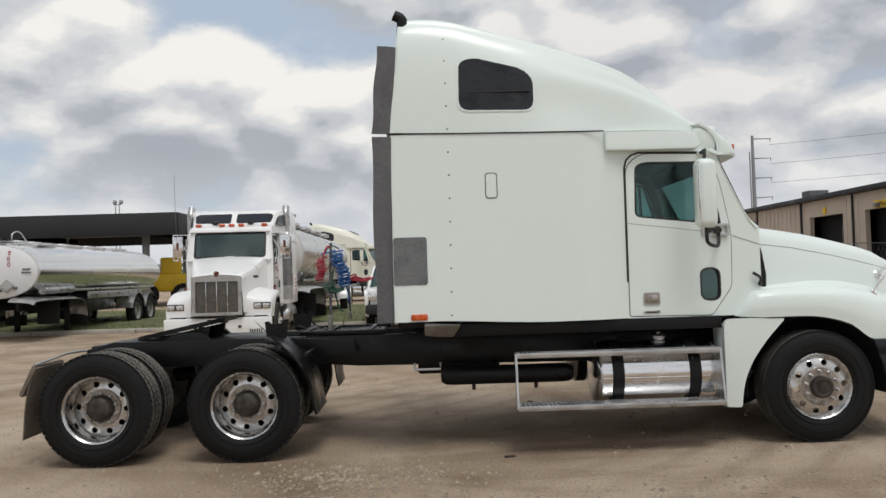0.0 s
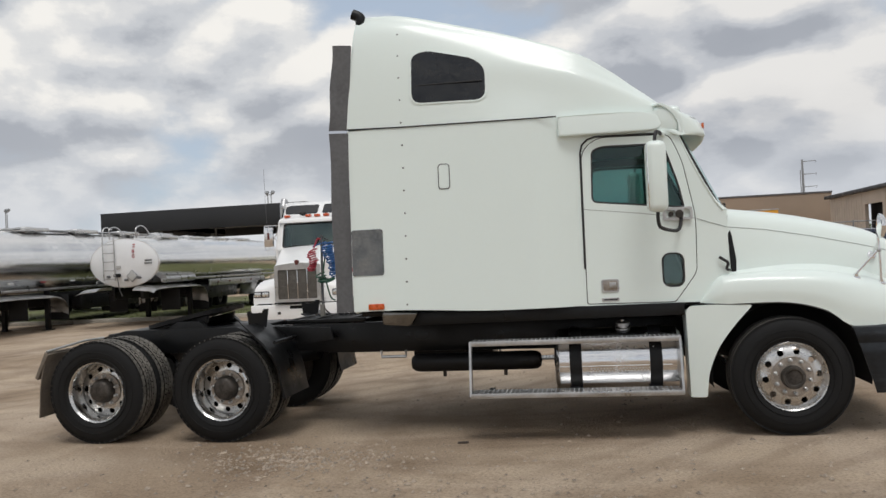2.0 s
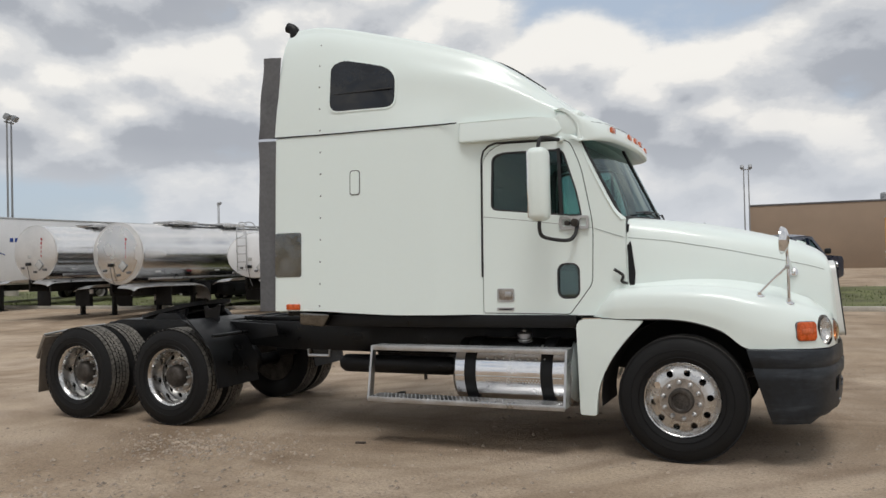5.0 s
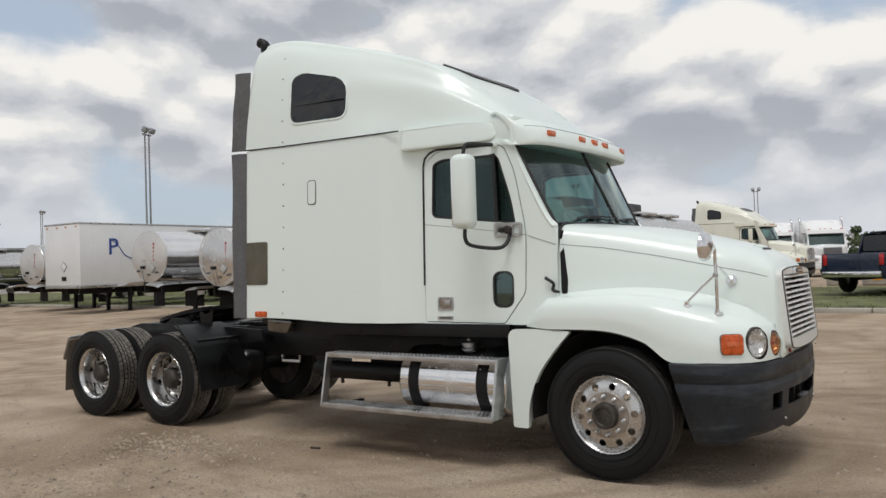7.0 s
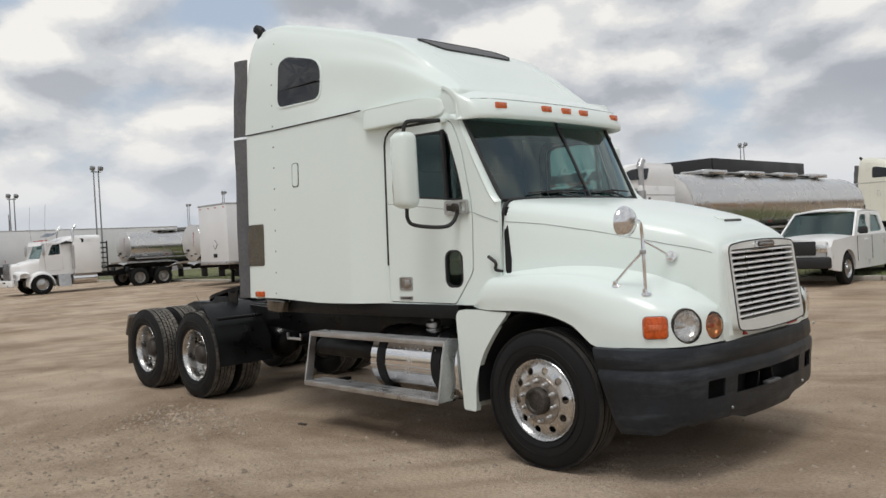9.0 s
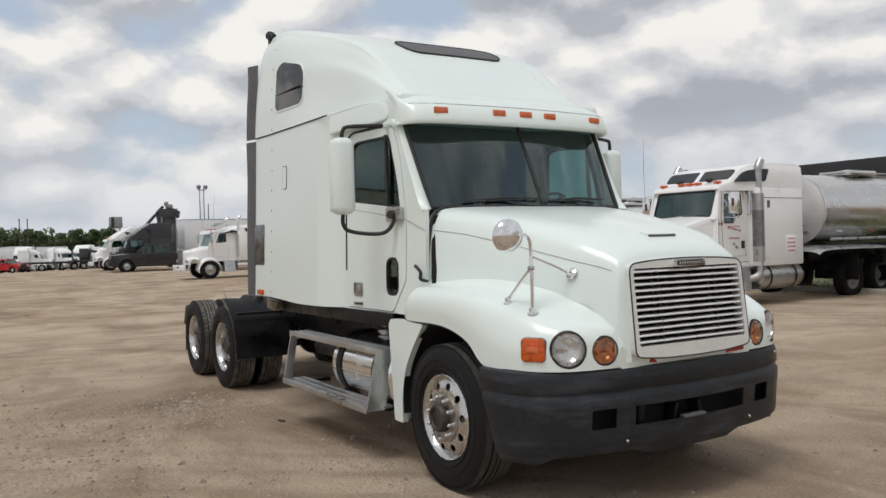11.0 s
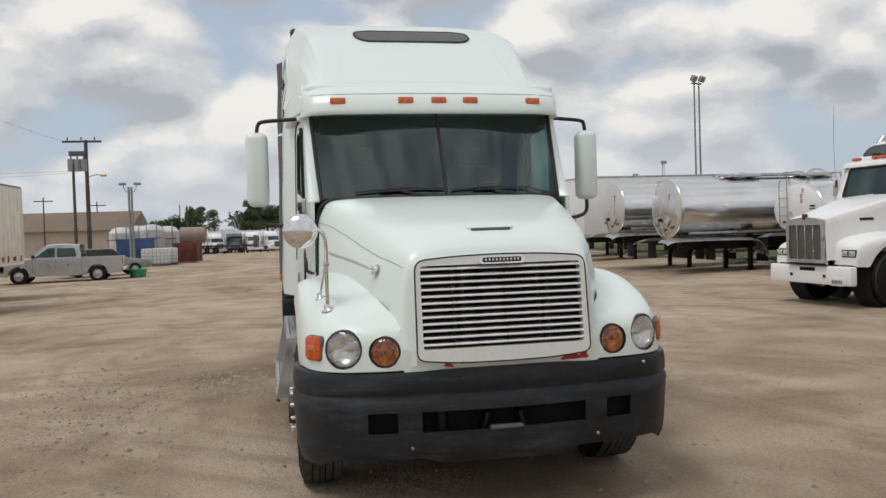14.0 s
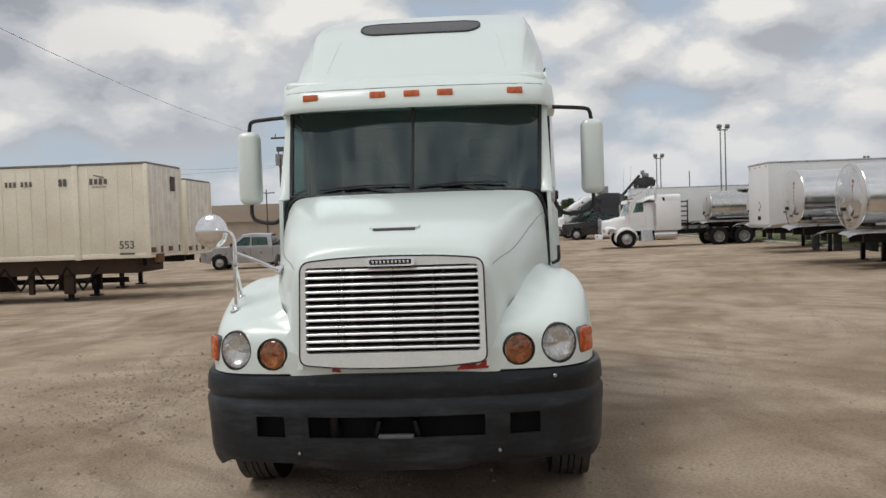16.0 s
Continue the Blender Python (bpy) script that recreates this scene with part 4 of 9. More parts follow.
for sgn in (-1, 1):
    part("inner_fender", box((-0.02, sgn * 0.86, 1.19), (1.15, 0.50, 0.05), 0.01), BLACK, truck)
# Solid black block that gives the cowl gap its darkness.
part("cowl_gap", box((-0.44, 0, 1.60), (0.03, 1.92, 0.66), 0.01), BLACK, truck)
# Outline of a black strip laid on the hood as the gap's shadow.
GAP = round_poly([(-0.468, 1.955), (-0.448, 1.955), (-0.40, 1.74), (-0.372, 1.52), (-0.378, 1.42), (-0.402, 1.375), (-0.425, 1.44), (-0.432, 1.70)], 0.012, 3)
for sgn in (-1, 1):
    part("hood_gap", pane(GAP, [], lambda x, z, d: (x, sgn * (hood_y(x, z) + 0.006 - d), z), 0.012), BLACK, truck, "black strip drawn for the shadow between hood and cab")
FEND = (((-0.715, 1.075, 1.155), (-0.715, 1.078, 1.158), (-0.71, 1.078, 1.163), (-0.70, 1.07, 1.17), (-0.69, 1.03, 1.18), (-0.68, 0.98, 1.2)),
        ((-0.57, 1.15, 1.148), (-0.57, 1.155, 1.22), (-0.57, 1.135, 1.295), (-0.565, 1.09, 1.34), (-0.56, 1.03, 1.365), (-0.55, 0.98, 1.41)),
        ((-0.43, 1.17, 1.142), (-0.43, 1.175, 1.25), (-0.43, 1.155, 1.34), (-0.43, 1.10, 1.385), (-0.43, 1.02, 1.40), (-0.43, 0.955, 1.46)),
        ((0.0, 1.175, 1.136), (0.0, 1.18, 1.25), (0.0, 1.155, 1.345), (0.0, 1.08, 1.40), (0.0, 0.97, 1.42), (0.0, 0.865, 1.50)),
        ((0.3, 1.177, 1.06), (0.3, 1.182, 1.2), (0.3, 1.15, 1.325), (0.3, 1.06, 1.385), (0.3, 0.93, 1.405), (0.3, 0.80, 1.49)),
        ((0.50, 1.178, 0.925), (0.5, 1.18, 1.13), (0.5, 1.14, 1.28), (0.5, 1.04, 1.35), (0.5, 0.90, 1.375), (0.5, 0.77, 1.45)),
        ((0.75, 1.155, 0.925), (0.75, 1.15, 1.08), (0.745, 1.10, 1.225), (0.74, 1.01, 1.295), (0.73, 0.87, 1.325), (0.72, 0.73, 1.39)),
        ((0.93, 1.095, 0.925), (0.93, 1.09, 1.05), (0.92, 1.045, 1.17), (0.90, 0.96, 1.235), (0.87, 0.83, 1.27), (0.84, 0.71, 1.33)),
        ((1.05, 0.98, 0.925), (1.05, 0.975, 1.04), (1.04, 0.945, 1.14), (1.01, 0.89, 1.195), (0.97, 0.79, 1.235), (0.94, 0.68, 1.29)),
        ((1.11, 0.81, 0.925), (1.108, 0.808, 1.03), (1.10, 0.795, 1.115), (1.07, 0.765, 1.17), (1.03, 0.71, 1.205), (0.99, 0.64, 1.25)),
        ((1.14, 0.60, 0.925), (1.138, 0.60, 1.01), (1.128, 0.60, 1.08), (1.11, 0.595, 1.14), (1.08, 0.585, 1.175), (1.05, 0.565, 1.22)))
for sgn in (-1, 1):
    fb = skin([[(x, sgn * y, z) for x, y, z in r] for r in FEND], 150, 72)
    for lx, ly, lz, lr, la in ((1.045, 0.93, 1.055, 0.106, (1, sgn * 0.42, 0.04)), (1.112, 0.70, 1.035, 0.084, (1, sgn * 0.26, 0.04))):
        ax, o = Vector(la).normalized(), Vector((lx, sgn * ly, lz))
        gone = [f for f in fb.faces if (f.calc_center_median() - o).cross(ax).length < lr + 0.001 and abs((f.calc_center_median() - o).dot(ax)) < 0.1]
        edge = {v for f in gone for v in f.verts if any(g not in gone for g in v.link_faces)}
        for v in edge:
            q = v.co - o
            r = q - ax * q.dot(ax)
            v.co = o + ax * q.dot(ax) + r.normalized() * (lr + 0.008)
        bmesh.ops.delete(fb, geom=gone, context="FACES")
    part("fender", fb, WHITE, truck)
    part("lip", tube(bend([(r[0][0], sgn * (r[0][1] - 0.008), r[0][2]) for r in FEND[1:6]], 5), 0.009, 6), TRIM, truck)
    # headlamp and turn lamp
    for x, y, z, r, ax, names in ((1.045, 0.93, 1.055, 0.106, (1, sgn * 0.42, 0.04), ("headlight", REFLECTOR, LAMPGLASS, "round clear headlight")), (1.112, 0.70, 1.035, 0.084, (1, sgn * 0.26, 0.04), ("turn_lamp", AMBERREF, AMBERGLASS, "round amber turn lamp"))):
        lamp = part(names[0], lathe([(r + 0.010, -0.06), (r + 0.009, 0.004), (r + 0.003, 0.009), (r - 0.004, 0.006), (r - 0.006, -0.02)], (x, sgn * y, z), ax, 40), TRIM if names[0] == "turn_lamp" else GREASE, truck, names[3])
        part("reflector", lathe([(r - 0.004, 0.008), (r * 0.93, -0.012), (r * 0.78, -0.032), (r * 0.55, -0.048), (r * 0.3, -0.057), (0.018, -0.06), (0.017, -0.03), (0.012, -0.02), (0, -0.018)], (x, sgn * y, z), ax, 32), names[1], lamp)
        part("lens", lathe([(r - 0.004, 0.012), (r * 0.8, 0.026), (r * 0.45, 0.036), (0, 0.040), (0, 0.035), (r * 0.45, 0.031), (r * 0.8, 0.021), (r - 0.004, 0.008)], (x, sgn * y, z), ax, 32), names[2], lamp)
        if names[0] == "turn_lamp":
            bowl = lathe([(0.012, 0.0), (0.012, -0.03)], (x, sgn * y, z), ax, 10)
            part("bulb", bowl, AMBER, lamp)
    rot = frame_to((0.50, sgn * 0.866, 0.03))
    sm = part("fender_marker", prism(round_rect(-0.078, -0.072, 0.078, 0.072, 0.03), -0.02, 0.022, "z", 0.012), AMBER, truck, "amber wraparound turn signal")
    sm.matrix_basis = Matrix.Translation((0.917, sgn * 1.092, 1.055)) @ rot @ pose(0, 0, 0, 0, 0, 0)
    rim = part("marker_rim", prism(round_rect(-0.081, -0.075, 0.081, 0.075, 0.032), -0.02, 0.008, "z", 0.004), GREYRUB, sm)
    part("lens_bar", prism(round_rect(-0.045, -0.018, 0.045, 0.02, 0.01), 0.0, 0.026, "z", 0.004), AMBER_D, sm)
    part("lamp_panel", ringed(round_poly([(0.485, 0.93), (0.635, 0.93), (0.63, 1.12), (0.585, 1.20), (0.50, 1.21)], 0.03), lambda y, z: (1.1455 - 0.05 * (y - 0.55) - 0.30 * max(0, z - 1.04), sgn * y, z), 4), WHITE, truck)
    # mud panel behind the front wheel
    sk = round_poly([(-0.845, 1.09), (-0.832, 0.338), (-0.695, 0.335), (-0.675, 0.55), (-0.59, 0.765), (-0.45, 0.955), (-0.285, 1.13), (-0.60, 1.14), (-0.81, 1.135)], (0.05, 0.02, 0.02, 0.15, 0.15, 0.15, 0.03, 0.05, 0.05))
    part("mud_panel", pane(sk, [], lambda x, z, d: (x, sgn * (1.155 + 0.02 * (x + 0.86) - 0.06 * max(0, 0.8 - z) - d), z), 0.05), WHITE, truck)
    part("panel_return", prism([(-0.845, 1.09), (-0.832, 0.338), (-0.80, 0.338), (-0.81, 1.09)], sgn * 0.85, sgn * 1.12, "y", 0.005), WHITE, truck)
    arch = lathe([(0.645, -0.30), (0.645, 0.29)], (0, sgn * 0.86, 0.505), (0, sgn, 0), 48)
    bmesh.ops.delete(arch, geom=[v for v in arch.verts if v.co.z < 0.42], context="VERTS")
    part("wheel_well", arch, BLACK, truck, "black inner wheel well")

# grille
def gx(z):
    return 1.125 + (1.55 - z) * 0.10


GR_OUT = round_poly([(-0.525, 0.985), (-0.30, 0.962), (0, 0.957), (0.30, 0.962), (0.525, 0.985), (0.518, 1.555), (0.3, 1.575), (0, 1.582), (-0.3, 1.575), (-0.518, 1.555)], (0.05, 0.1, 0.1, 0.1, 0.05, 0.06, 0.1, 0.1, 0.1, 0.06))
GR_IN = round_rect(-0.487, 1.045, 0.487, 1.525, 0.02)
grille = part("grille", pane(GR_OUT, [GR_IN], lambda y, z, d: (gx(z) + 0.028 - d, y, z), 0.06), GRILLESURROUND, truck, "wide grille with horizontal aluminium bars")
part("grille_edge", tube([(gx(z) + 0.026, y, z) for y, z in GR_OUT + GR_OUT[:1]], 0.005, 5), TRIM, grille)
# Flat sheet for the radiator; the shade between the slats is its black colour.
part("radiator", pane(GR_IN, [], lambda y, z, d: (gx(z) - 0.05 - d, y, z), 0.02), BLACK, grille, "flat black sheet for the shaded radiator behind the bars")
SLAT = finish("slat", prism(round_poly([(-0.02, -0.009), (0.014, -0.011), (0.026, -0.006), (0.020, 0.005), (0.006, 0.011), (-0.02, 0.011)], 0.004, 3), -0.488, 0.488, "y"), SLATMETAL)
for k in range(12):
    z = 1.072 + k * 0.0395
    o = new("slat", SLAT)
    o.parent, o.matrix_basis = grille, pose(gx(z) + 0.004, 0, z)
for y in (-0.29, -0.23, 0.23, 0.29):
    part("grille_strut", tube([(gx(z) - 0.022, y, z) for z in (1.05, 1.28, 1.52)], 0.010, 6), GREASE, grille)
em = part("emblem", pane(round_poly([(-0.13, 1.525), (0.13, 1.525), (0.142, 1.548), (0.12, 1.572), (-0.12, 1.572), (-0.142, 1.548)], 0.02), [], lambda y, z, d: (gx(z) + 0.052 - d, y, z), 0.03), CHROME, grille, "chrome oval emblem")
part("emblem_field", pane(round_rect(-0.118, 1.534, 0.118, 1.563, 0.01), [], lambda y, z, d: (gx(z) + 0.054 - d, y, z), 0.01), TRIM, em)
for k in range(10):
    part("emblem_bar", box((gx(1.548) + 0.0555, -0.098 + k * 0.0218, 1.5485), (0.004, 0.012, 0.017), 0.002), CHROME, em)
part("valance", pane(round_poly([(-0.60, 0.915), (0.60, 0.915), (0.60, 1.06), (0.5, 1.0), (-0.5, 1.0), (-0.60, 1.06)], 0.02), [], lambda y, z, d: (1.162 - 0.03 * abs(y) - d, y, z), 0.03), WHITE, truck)
for pts in ([(-0.36, 0.935), (-0.30, 0.93), (-0.31, 0.945), (-0.345, 0.965)], [(0.35, 0.93), (0.53, 0.935), (0.54, 0.985), (0.50, 0.975), (0.47, 0.95), (0.44, 0.98), (0.40, 0.975)]):
    part("paint_chip", pane(round_poly(pts, 0.008, 3), [], lambda y, z, d: (1.166 - 0.03 * abs(y) - d, y, z), 0.01), REDPAINT, truck, "bare red primer where paint has chipped")

# bumper
PLAN = ((0.50, 1.205), (0.56, 1.208), (0.70, 1.203), (0.84, 1.17), (0.95, 1.11), (1.03, 1.02), (1.075, 0.92), (1.105, 0.81), (1.135, 0.64), (1.152, 0.50), (1.17, 0.36), (1.182, 0.18), (1.187, 0.0))
PLAN = [(x, -y) for x, y in PLAN] + [(x, y) for x, y in PLAN[::-1][1:]]
ZS = (0.89, 0.922, 0.912, 0.88, 0.80, 0.786, 0.774, 0.752, 0.682, 0.645, 0.56, 0.50, 0.47, 0.43, 0.40, 0.365)
OFF = (-0.10, -0.03, 0.0, 0.012, 0.016, 0.002, 0.002, 0.022, 0.018, 0.012, 0.006, 0.002, 0.0, -0.008, -0.02, -0.04)
bm = bmesh.new()
grid = []
for i, (x, y) in enumerate(PLAN):
    a, b = Vector(PLAN[max(0, i - 1)]), Vector(PLAN[min(len(PLAN) - 1, i + 1)])
    t = (b - a).normalized()
    nrm = Vector((t.y, -t.x))
    col = []
    for z, o in zip(ZS, OFF):
        zz = z
        if z < 0.42 and abs(y) > 0.40:
            zz = z + 0.035
        if z < 0.42 and abs(y) > 1.1:
            zz = z - 0.01
        lift = 0.9 - zz
        col.append(bm.verts.new((x + nrm.x * o + (0.30 * lift * max(0, (0.75 - x) / 0.25) if x < 0.75 else 0), y + nrm.y * o * 0.8, zz)))
    grid.append(col)
for i in range(len(PLAN) - 1):
    for j in range(len(ZS) - 1):
        cy, cz = (PLAN[i][1] + PLAN[i + 1][1]) / 2, (ZS[j] + ZS[j + 1]) / 2
        if (abs(cy) < 0.5 and 0.56 < cz < 0.68) or (0.64 < abs(cy) < 0.81 and 0.56 < cz < 0.68):
            continue
        bm.faces.new((grid[i][j], grid[i + 1][j], grid[i + 1][j + 1], grid[i][j + 1]))
bmesh.ops.recalc_face_normals(bm, faces=bm.faces)
bmesh.ops.solidify(bm, geom=bm.faces, thickness=0.012)
bumper = part("bumper", bm, BUMPER, truck, "faded black plastic bumper", 50)
# Black box added so the bumper openings read as shaded depth.
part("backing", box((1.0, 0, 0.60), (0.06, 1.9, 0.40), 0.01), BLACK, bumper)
for y in (-0.12, 0.12):
    part("bracket", box((1.08, y, 0.56), (0.10, 0.025, 0.17), 0.006, Matrix.Rotation(radians(14 if y > 0 else -14), 4, "X")), FRAME, bumper)
part("plate_bracket", box((1.17, 0.0, 0.565), (0.05, 0.20, 0.022), 0.008), GREYRUB, bumper)
part("tow_pin", rod((1.06, -0.37, 0.52), (1.06, -0.37, 0.66), 0.04, 12), FRAME, bumper)
for y, z in ((-0.56, 0.66), (-0.56, 0.47), (0.58, 0.66), (0.58, 0.47), (-0.4, 0.86), (0.9, 0.88)):
    xb = 1.16 - 0.05 * abs(y) ** 2
    part("bumper_bolt", lathe([(0.012, 0), (0.012, 0.006), (0.007, 0.012), (0, 0.012)], (xb, y, z), (1, 0, 0), 8), STEEL, bumper)

# door mirrors
for sgn in (-1, 1):
    mr = part("door_mirror", box((-1.06, sgn * 1.42, 2.262), (0.175, 0.18, 0.605), 0.06, bm=None, seg=4), WHITE, truck, "tall white door mirror on black tube arms")
    part("mirror_face", box((-1.132, sgn * 1.42, 2.262), (0.010, 0.150, 0.55), 0.005), MIRROR, mr)
    part("mirror_edge", box((-1.127, sgn * 1.42, 2.262), (0.008, 0.135, 0.545), 0.004), TRIM, mr)
    part("arm", tube(bend([(-0.97, sgn * 1.05, 2.668), (-0.99, sgn * 1.18, 2.662), (-1.03, sgn * 1.36, 2.652), (-1.05, sgn * 1.405, 2.628), (-1.06, sgn * 1.42, 2.55)], 5), 0.016, 8), TRIM, mr)
    part("arm", tube(bend([(-0.83, sgn * 1.07, 1.95), (-0.85, sgn * 1.12, 1.84), (-0.90, sgn * 1.20, 1.80), (-1.03, sgn * 1.37, 1.825), (-1.06, sgn * 1.42, 1.88), (-1.06, sgn * 1.42, 1.98)], 5), 0.016, 8), TRIM, mr)
    bk = part("arm_bracket", pane(round_rect(-0.99, 1.895, -0.735, 2.01, 0.025), [round_rect(-0.965, 1.92, -0.885, 1.985, 0.015), round_rect(-0.815, 1.915, -0.755, 1.99, 0.015)], lambda x, z, d: (x, sgn * (1.082 - d), z), 0.025), STEEL, mr, "cast aluminium bracket with two openings")
    part("pivot", rod((-0.85, sgn * 1.05, 1.95), (-0.85, sgn * 1.115, 1.95), 0.035, 14), GREASE, bk)
    part("bolt", rod((-0.92, sgn * 1.05, 1.95), (-0.92, sgn * 1.10, 1.95), 0.022, 10), GREASE, bk)
    part("arm_bracket", box((-0.97, sgn * 1.065, 2.668), (0.06, 0.06, 0.045), 0.012), WHITE, mr)
    part("mirror_bolt", rod((-0.99, sgn * 1.42, 2.47), (-0.975, sgn * 1.42, 2.47), 0.008, 8), STEEL, mr)
    part("mirror_bolt", rod((-0.99, sgn * 1.42, 2.06), (-0.975, sgn * 1.42, 2.06), 0.008, 8), STEEL, mr)

# round hood mirror on the right fender
hm = part("hood_mirror", lathe([(0, -0.045), (0.05, -0.042), (0.092, -0.022), (0.104, 0.0), (0.106, 0.012), (0.100, 0.016)], (0.77, -1.15, 1.75), (-1.0, 0.12, 0.05), 36), CHROME, truck, "round chrome hood mirror on a tripod")
part("mirror_face", lathe([(0.102, 0.010), (0.05, 0.022), (0, 0.026)], (0.77, -1.15, 1.75), (-1.0, 0.12, 0.05), 36), MIRROR, hm)
part("post", tube(bend([(0.80, -1.0, 1.30), (0.80, -1.0, 1.50), (0.795, -1.0, 1.68), (0.80, -1.03, 1.745), (0.81, -1.10, 1.755), (0.79, -1.14, 1.752)], 5), 0.012, 8), CHROME, hm)
part("brace", tube([(0.59, -1.03, 1.345), (0.70, -1.012, 1.46), (0.79, -1.0, 1.545)], 0.010, 8), CHROME, hm)
part("brace", tube([(0.83, -0.72, 1.50), (0.815, -0.85, 1.56), (0.80, -0.99, 1.615)], 0.010, 8), CHROME, hm)
part("clamp", box((0.795, -1.0, 1.545), (0.035, 0.035, 0.03), 0.006), STEEL, hm)
for p, ax in (((0.80, -1.0, 1.262), (0, -0.25, 1)), ((0.59, -1.03, 1.318), (0, -0.3, 1)), ((0.83, -0.705, 1.50), (0.2, -1, 0.5))):
    part("foot", lathe([(0.040, 0), (0.038, 0.008), (0.02, 0.018), (0.015, 0.04), (0, 0.04)], p, ax, 20), CHROME, hm)

# chassis
for y in (-0.43, 0.43):
    part("frame_rail", prism([(-6.86, 0.80), (-4.6, 0.775), (-4.2, 0.745), (0.9, 0.70), (0.9, 0.95), (-3.0, 1.045), (-6.6, 1.045), (-6.86, 0.98)], y - 0.04, y + 0.04, "y", 0.006), FRAME, truck)
for x in (-6.78, -6.5, -5.8, -5.2, -4.5, -3.7, -2.8):
    part("cross_member", box((x, 0, 0.93), (0.12, 0.82, 0.16), 0.01), FRAME, truck)
for x, half in ((-6.485, 0.95), (-5.176, 0.95), (0.0, 0.95)):
    ax = rod((x, -half, 0.506), (x, half, 0.506), 0.075 if x < -1 else 0.05, 14)
    if x < -1:
        g = bmesh.ops.create_uvsphere(ax, u_segments=18, v_segments=12, radius=0.23)["verts"]
        bmesh.ops.translate(ax, vec=(x, 0, 0.54), verts=g)
    part("axle", ax, FRAME, truck)
for sgn in (-1, 1):
    for x in (-6.485, -5.176):
        part("air_spring", lathe([(0.08, 0), (0.13, 0.02), (0.14, 0.08), (0.11, 0.12), (0.14, 0.16), (0.13, 0.23), (0.08, 0.25)], (x - 0.30, sgn * 0.40, 0.55), (0, 0, 1), 20), RUBBER, truck)
        part("brake_can", rod((x + 0.18, sgn * 0.52, 0.62), (x + 0.42, sgn * 0.52, 0.66), 0.09, 16), FRAME, truck)
    part("leaf_spring", tube(bend([(-0.75, sgn * 0.43, 0.72), (0, sgn * 0.43, 0.58), (0.75, sgn * 0.43, 0.70)], 6), 0.045, 6), FRAME, truck)
    # quarter fender ahead of the drive wheels
    qf = []
    for a in np.linspace(72, -8, 9):
        r = 0.615 + (0.03 if a < 0 else 0)
        qf.append([(-5.176 + r * math.cos(radians(a)), sgn * y, 0.503 + r * math.sin(radians(a))) for y in (0.56, 0.9, 1.21, 1.225)])
    part("quarter_fender", skin(qf, 24, 8, thick=0.012), FRAME, truck, "black plastic quarter fender")
    part("fender_plate", prism([(-4.86, 1.05), (-4.25, 1.02), (-4.22, 0.90), (-4.55, 0.86), (-4.72, 0.95)], sgn * 0.60, sgn * 0.63, "y", 0.004), FRAME, truck)
    part("fender_arm", rod((-4.62, sgn * 0.45, 0.94), (-4.62, sgn * 1.2, 0.94), 0.018, 8), FRAME, truck)
    # mud flap on its spring hanger
    fl = [[(-7.03 - 0.13 * t - 0.022 * math.sin(t * 4), sgn * y, 0.91 - 0.65 * t) for y in (0.62, 0.8, 1.0, 1.18)] for t in np.linspace(0, 1, 7)]
    part("mud_flap", skin(fl, 14, 8, thick=0.01), MUDFLAP, truck, "dusty rubber mud flap")
    part("flap_hanger", tube([(-6.86, sgn * 0.45, 0.98), (-6.98, sgn * 0.62, 0.97), (-7.03, sgn * 1.18, 0.92)], 0.012, 8), STEEL, truck)
    part("flap_weight", prism([(-7.045, 0.915), (-7.165, 0.66), (-7.14, 0.64), (-7.01, 0.89)], sgn * 0.62, sgn * 1.19, "y", 0.004), MUDFLAP, truck)
    # fuel tank and step frame
    tk = part("fuel_tank", lathe([(0, 0), (0.20, 0.012), (0.27, 0.03), (0.295, 0.06), (0.295, 1.10), (0.27, 1.13), (0.2, 1.148), (0, 1.16)], (-2.02, sgn * 0.86, 0.655), (1, 0, 0), 40), CHROME, truck, "polished aluminium fuel tank")
    for x in (-1.87, -1.17):
        part("strap", lathe([(0.297, 0), (0.304, 0.003), (0.304, 0.105), (0.297, 0.108)], (x, sgn * 0.86, 0.655), (1, 0, 0), 40), FRAME, tk, "black tank strap")
        part("strap_foot", box((x + 0.045, sgn * 1.03, 0.40), (0.11, 0.12, 0.10), 0.02), FRAME, tk)
    part("weld_seam", tube([(-1.96, sgn * 1.154, 0.635), (-0.98, sgn * 1.154, 0.635)], 0.004, 5), STEEL, tk)
    part("filler_cap", lathe([(0.075, -0.04), (0.072, 0.0), (0.05, 0.006), (0.05, 0.02), (0.066, 0.024), (0.066, 0.05), (0.05, 0.062), (0.02, 0.064), (0.02, 0.078), (0, 0.08)], (-1.38, sgn * 0.90, 0.945), (0, sgn * 0.12, 1), 20), STEEL, tk)
    dimple = finish("tank_rivet", lathe([(0.013, 0), (0.011, 0.006), (0.006, 0.010), (0, 0.011)], (0, 0, 0), (0, sgn * 0.89, 0.45), 8), STEEL)
    small = finish("tank_stitch", lathe([(0.008, 0), (0.006, 0.004), (0, 0.005)], (0, 0, 0), (0, sgn * 0.98, -0.2), 6), STEEL)
    for me, n, x0, dx, ang in ((dimple, 8, -1.66, 0.075, 27.0), (small, 20, -1.68, 0.028, -9.0), (small, 20, -1.666, 0.028, -13.0)):
        for k in range(n):
            o = new(me.name.split(".")[0], me)
            o.parent, o.matrix_basis = tk, Matrix.Translation((x0 + dx * k, sgn * (0.86 + 0.2945 * math.cos(radians(ang))), 0.655 + 0.2945 * math.sin(radians(ang))))
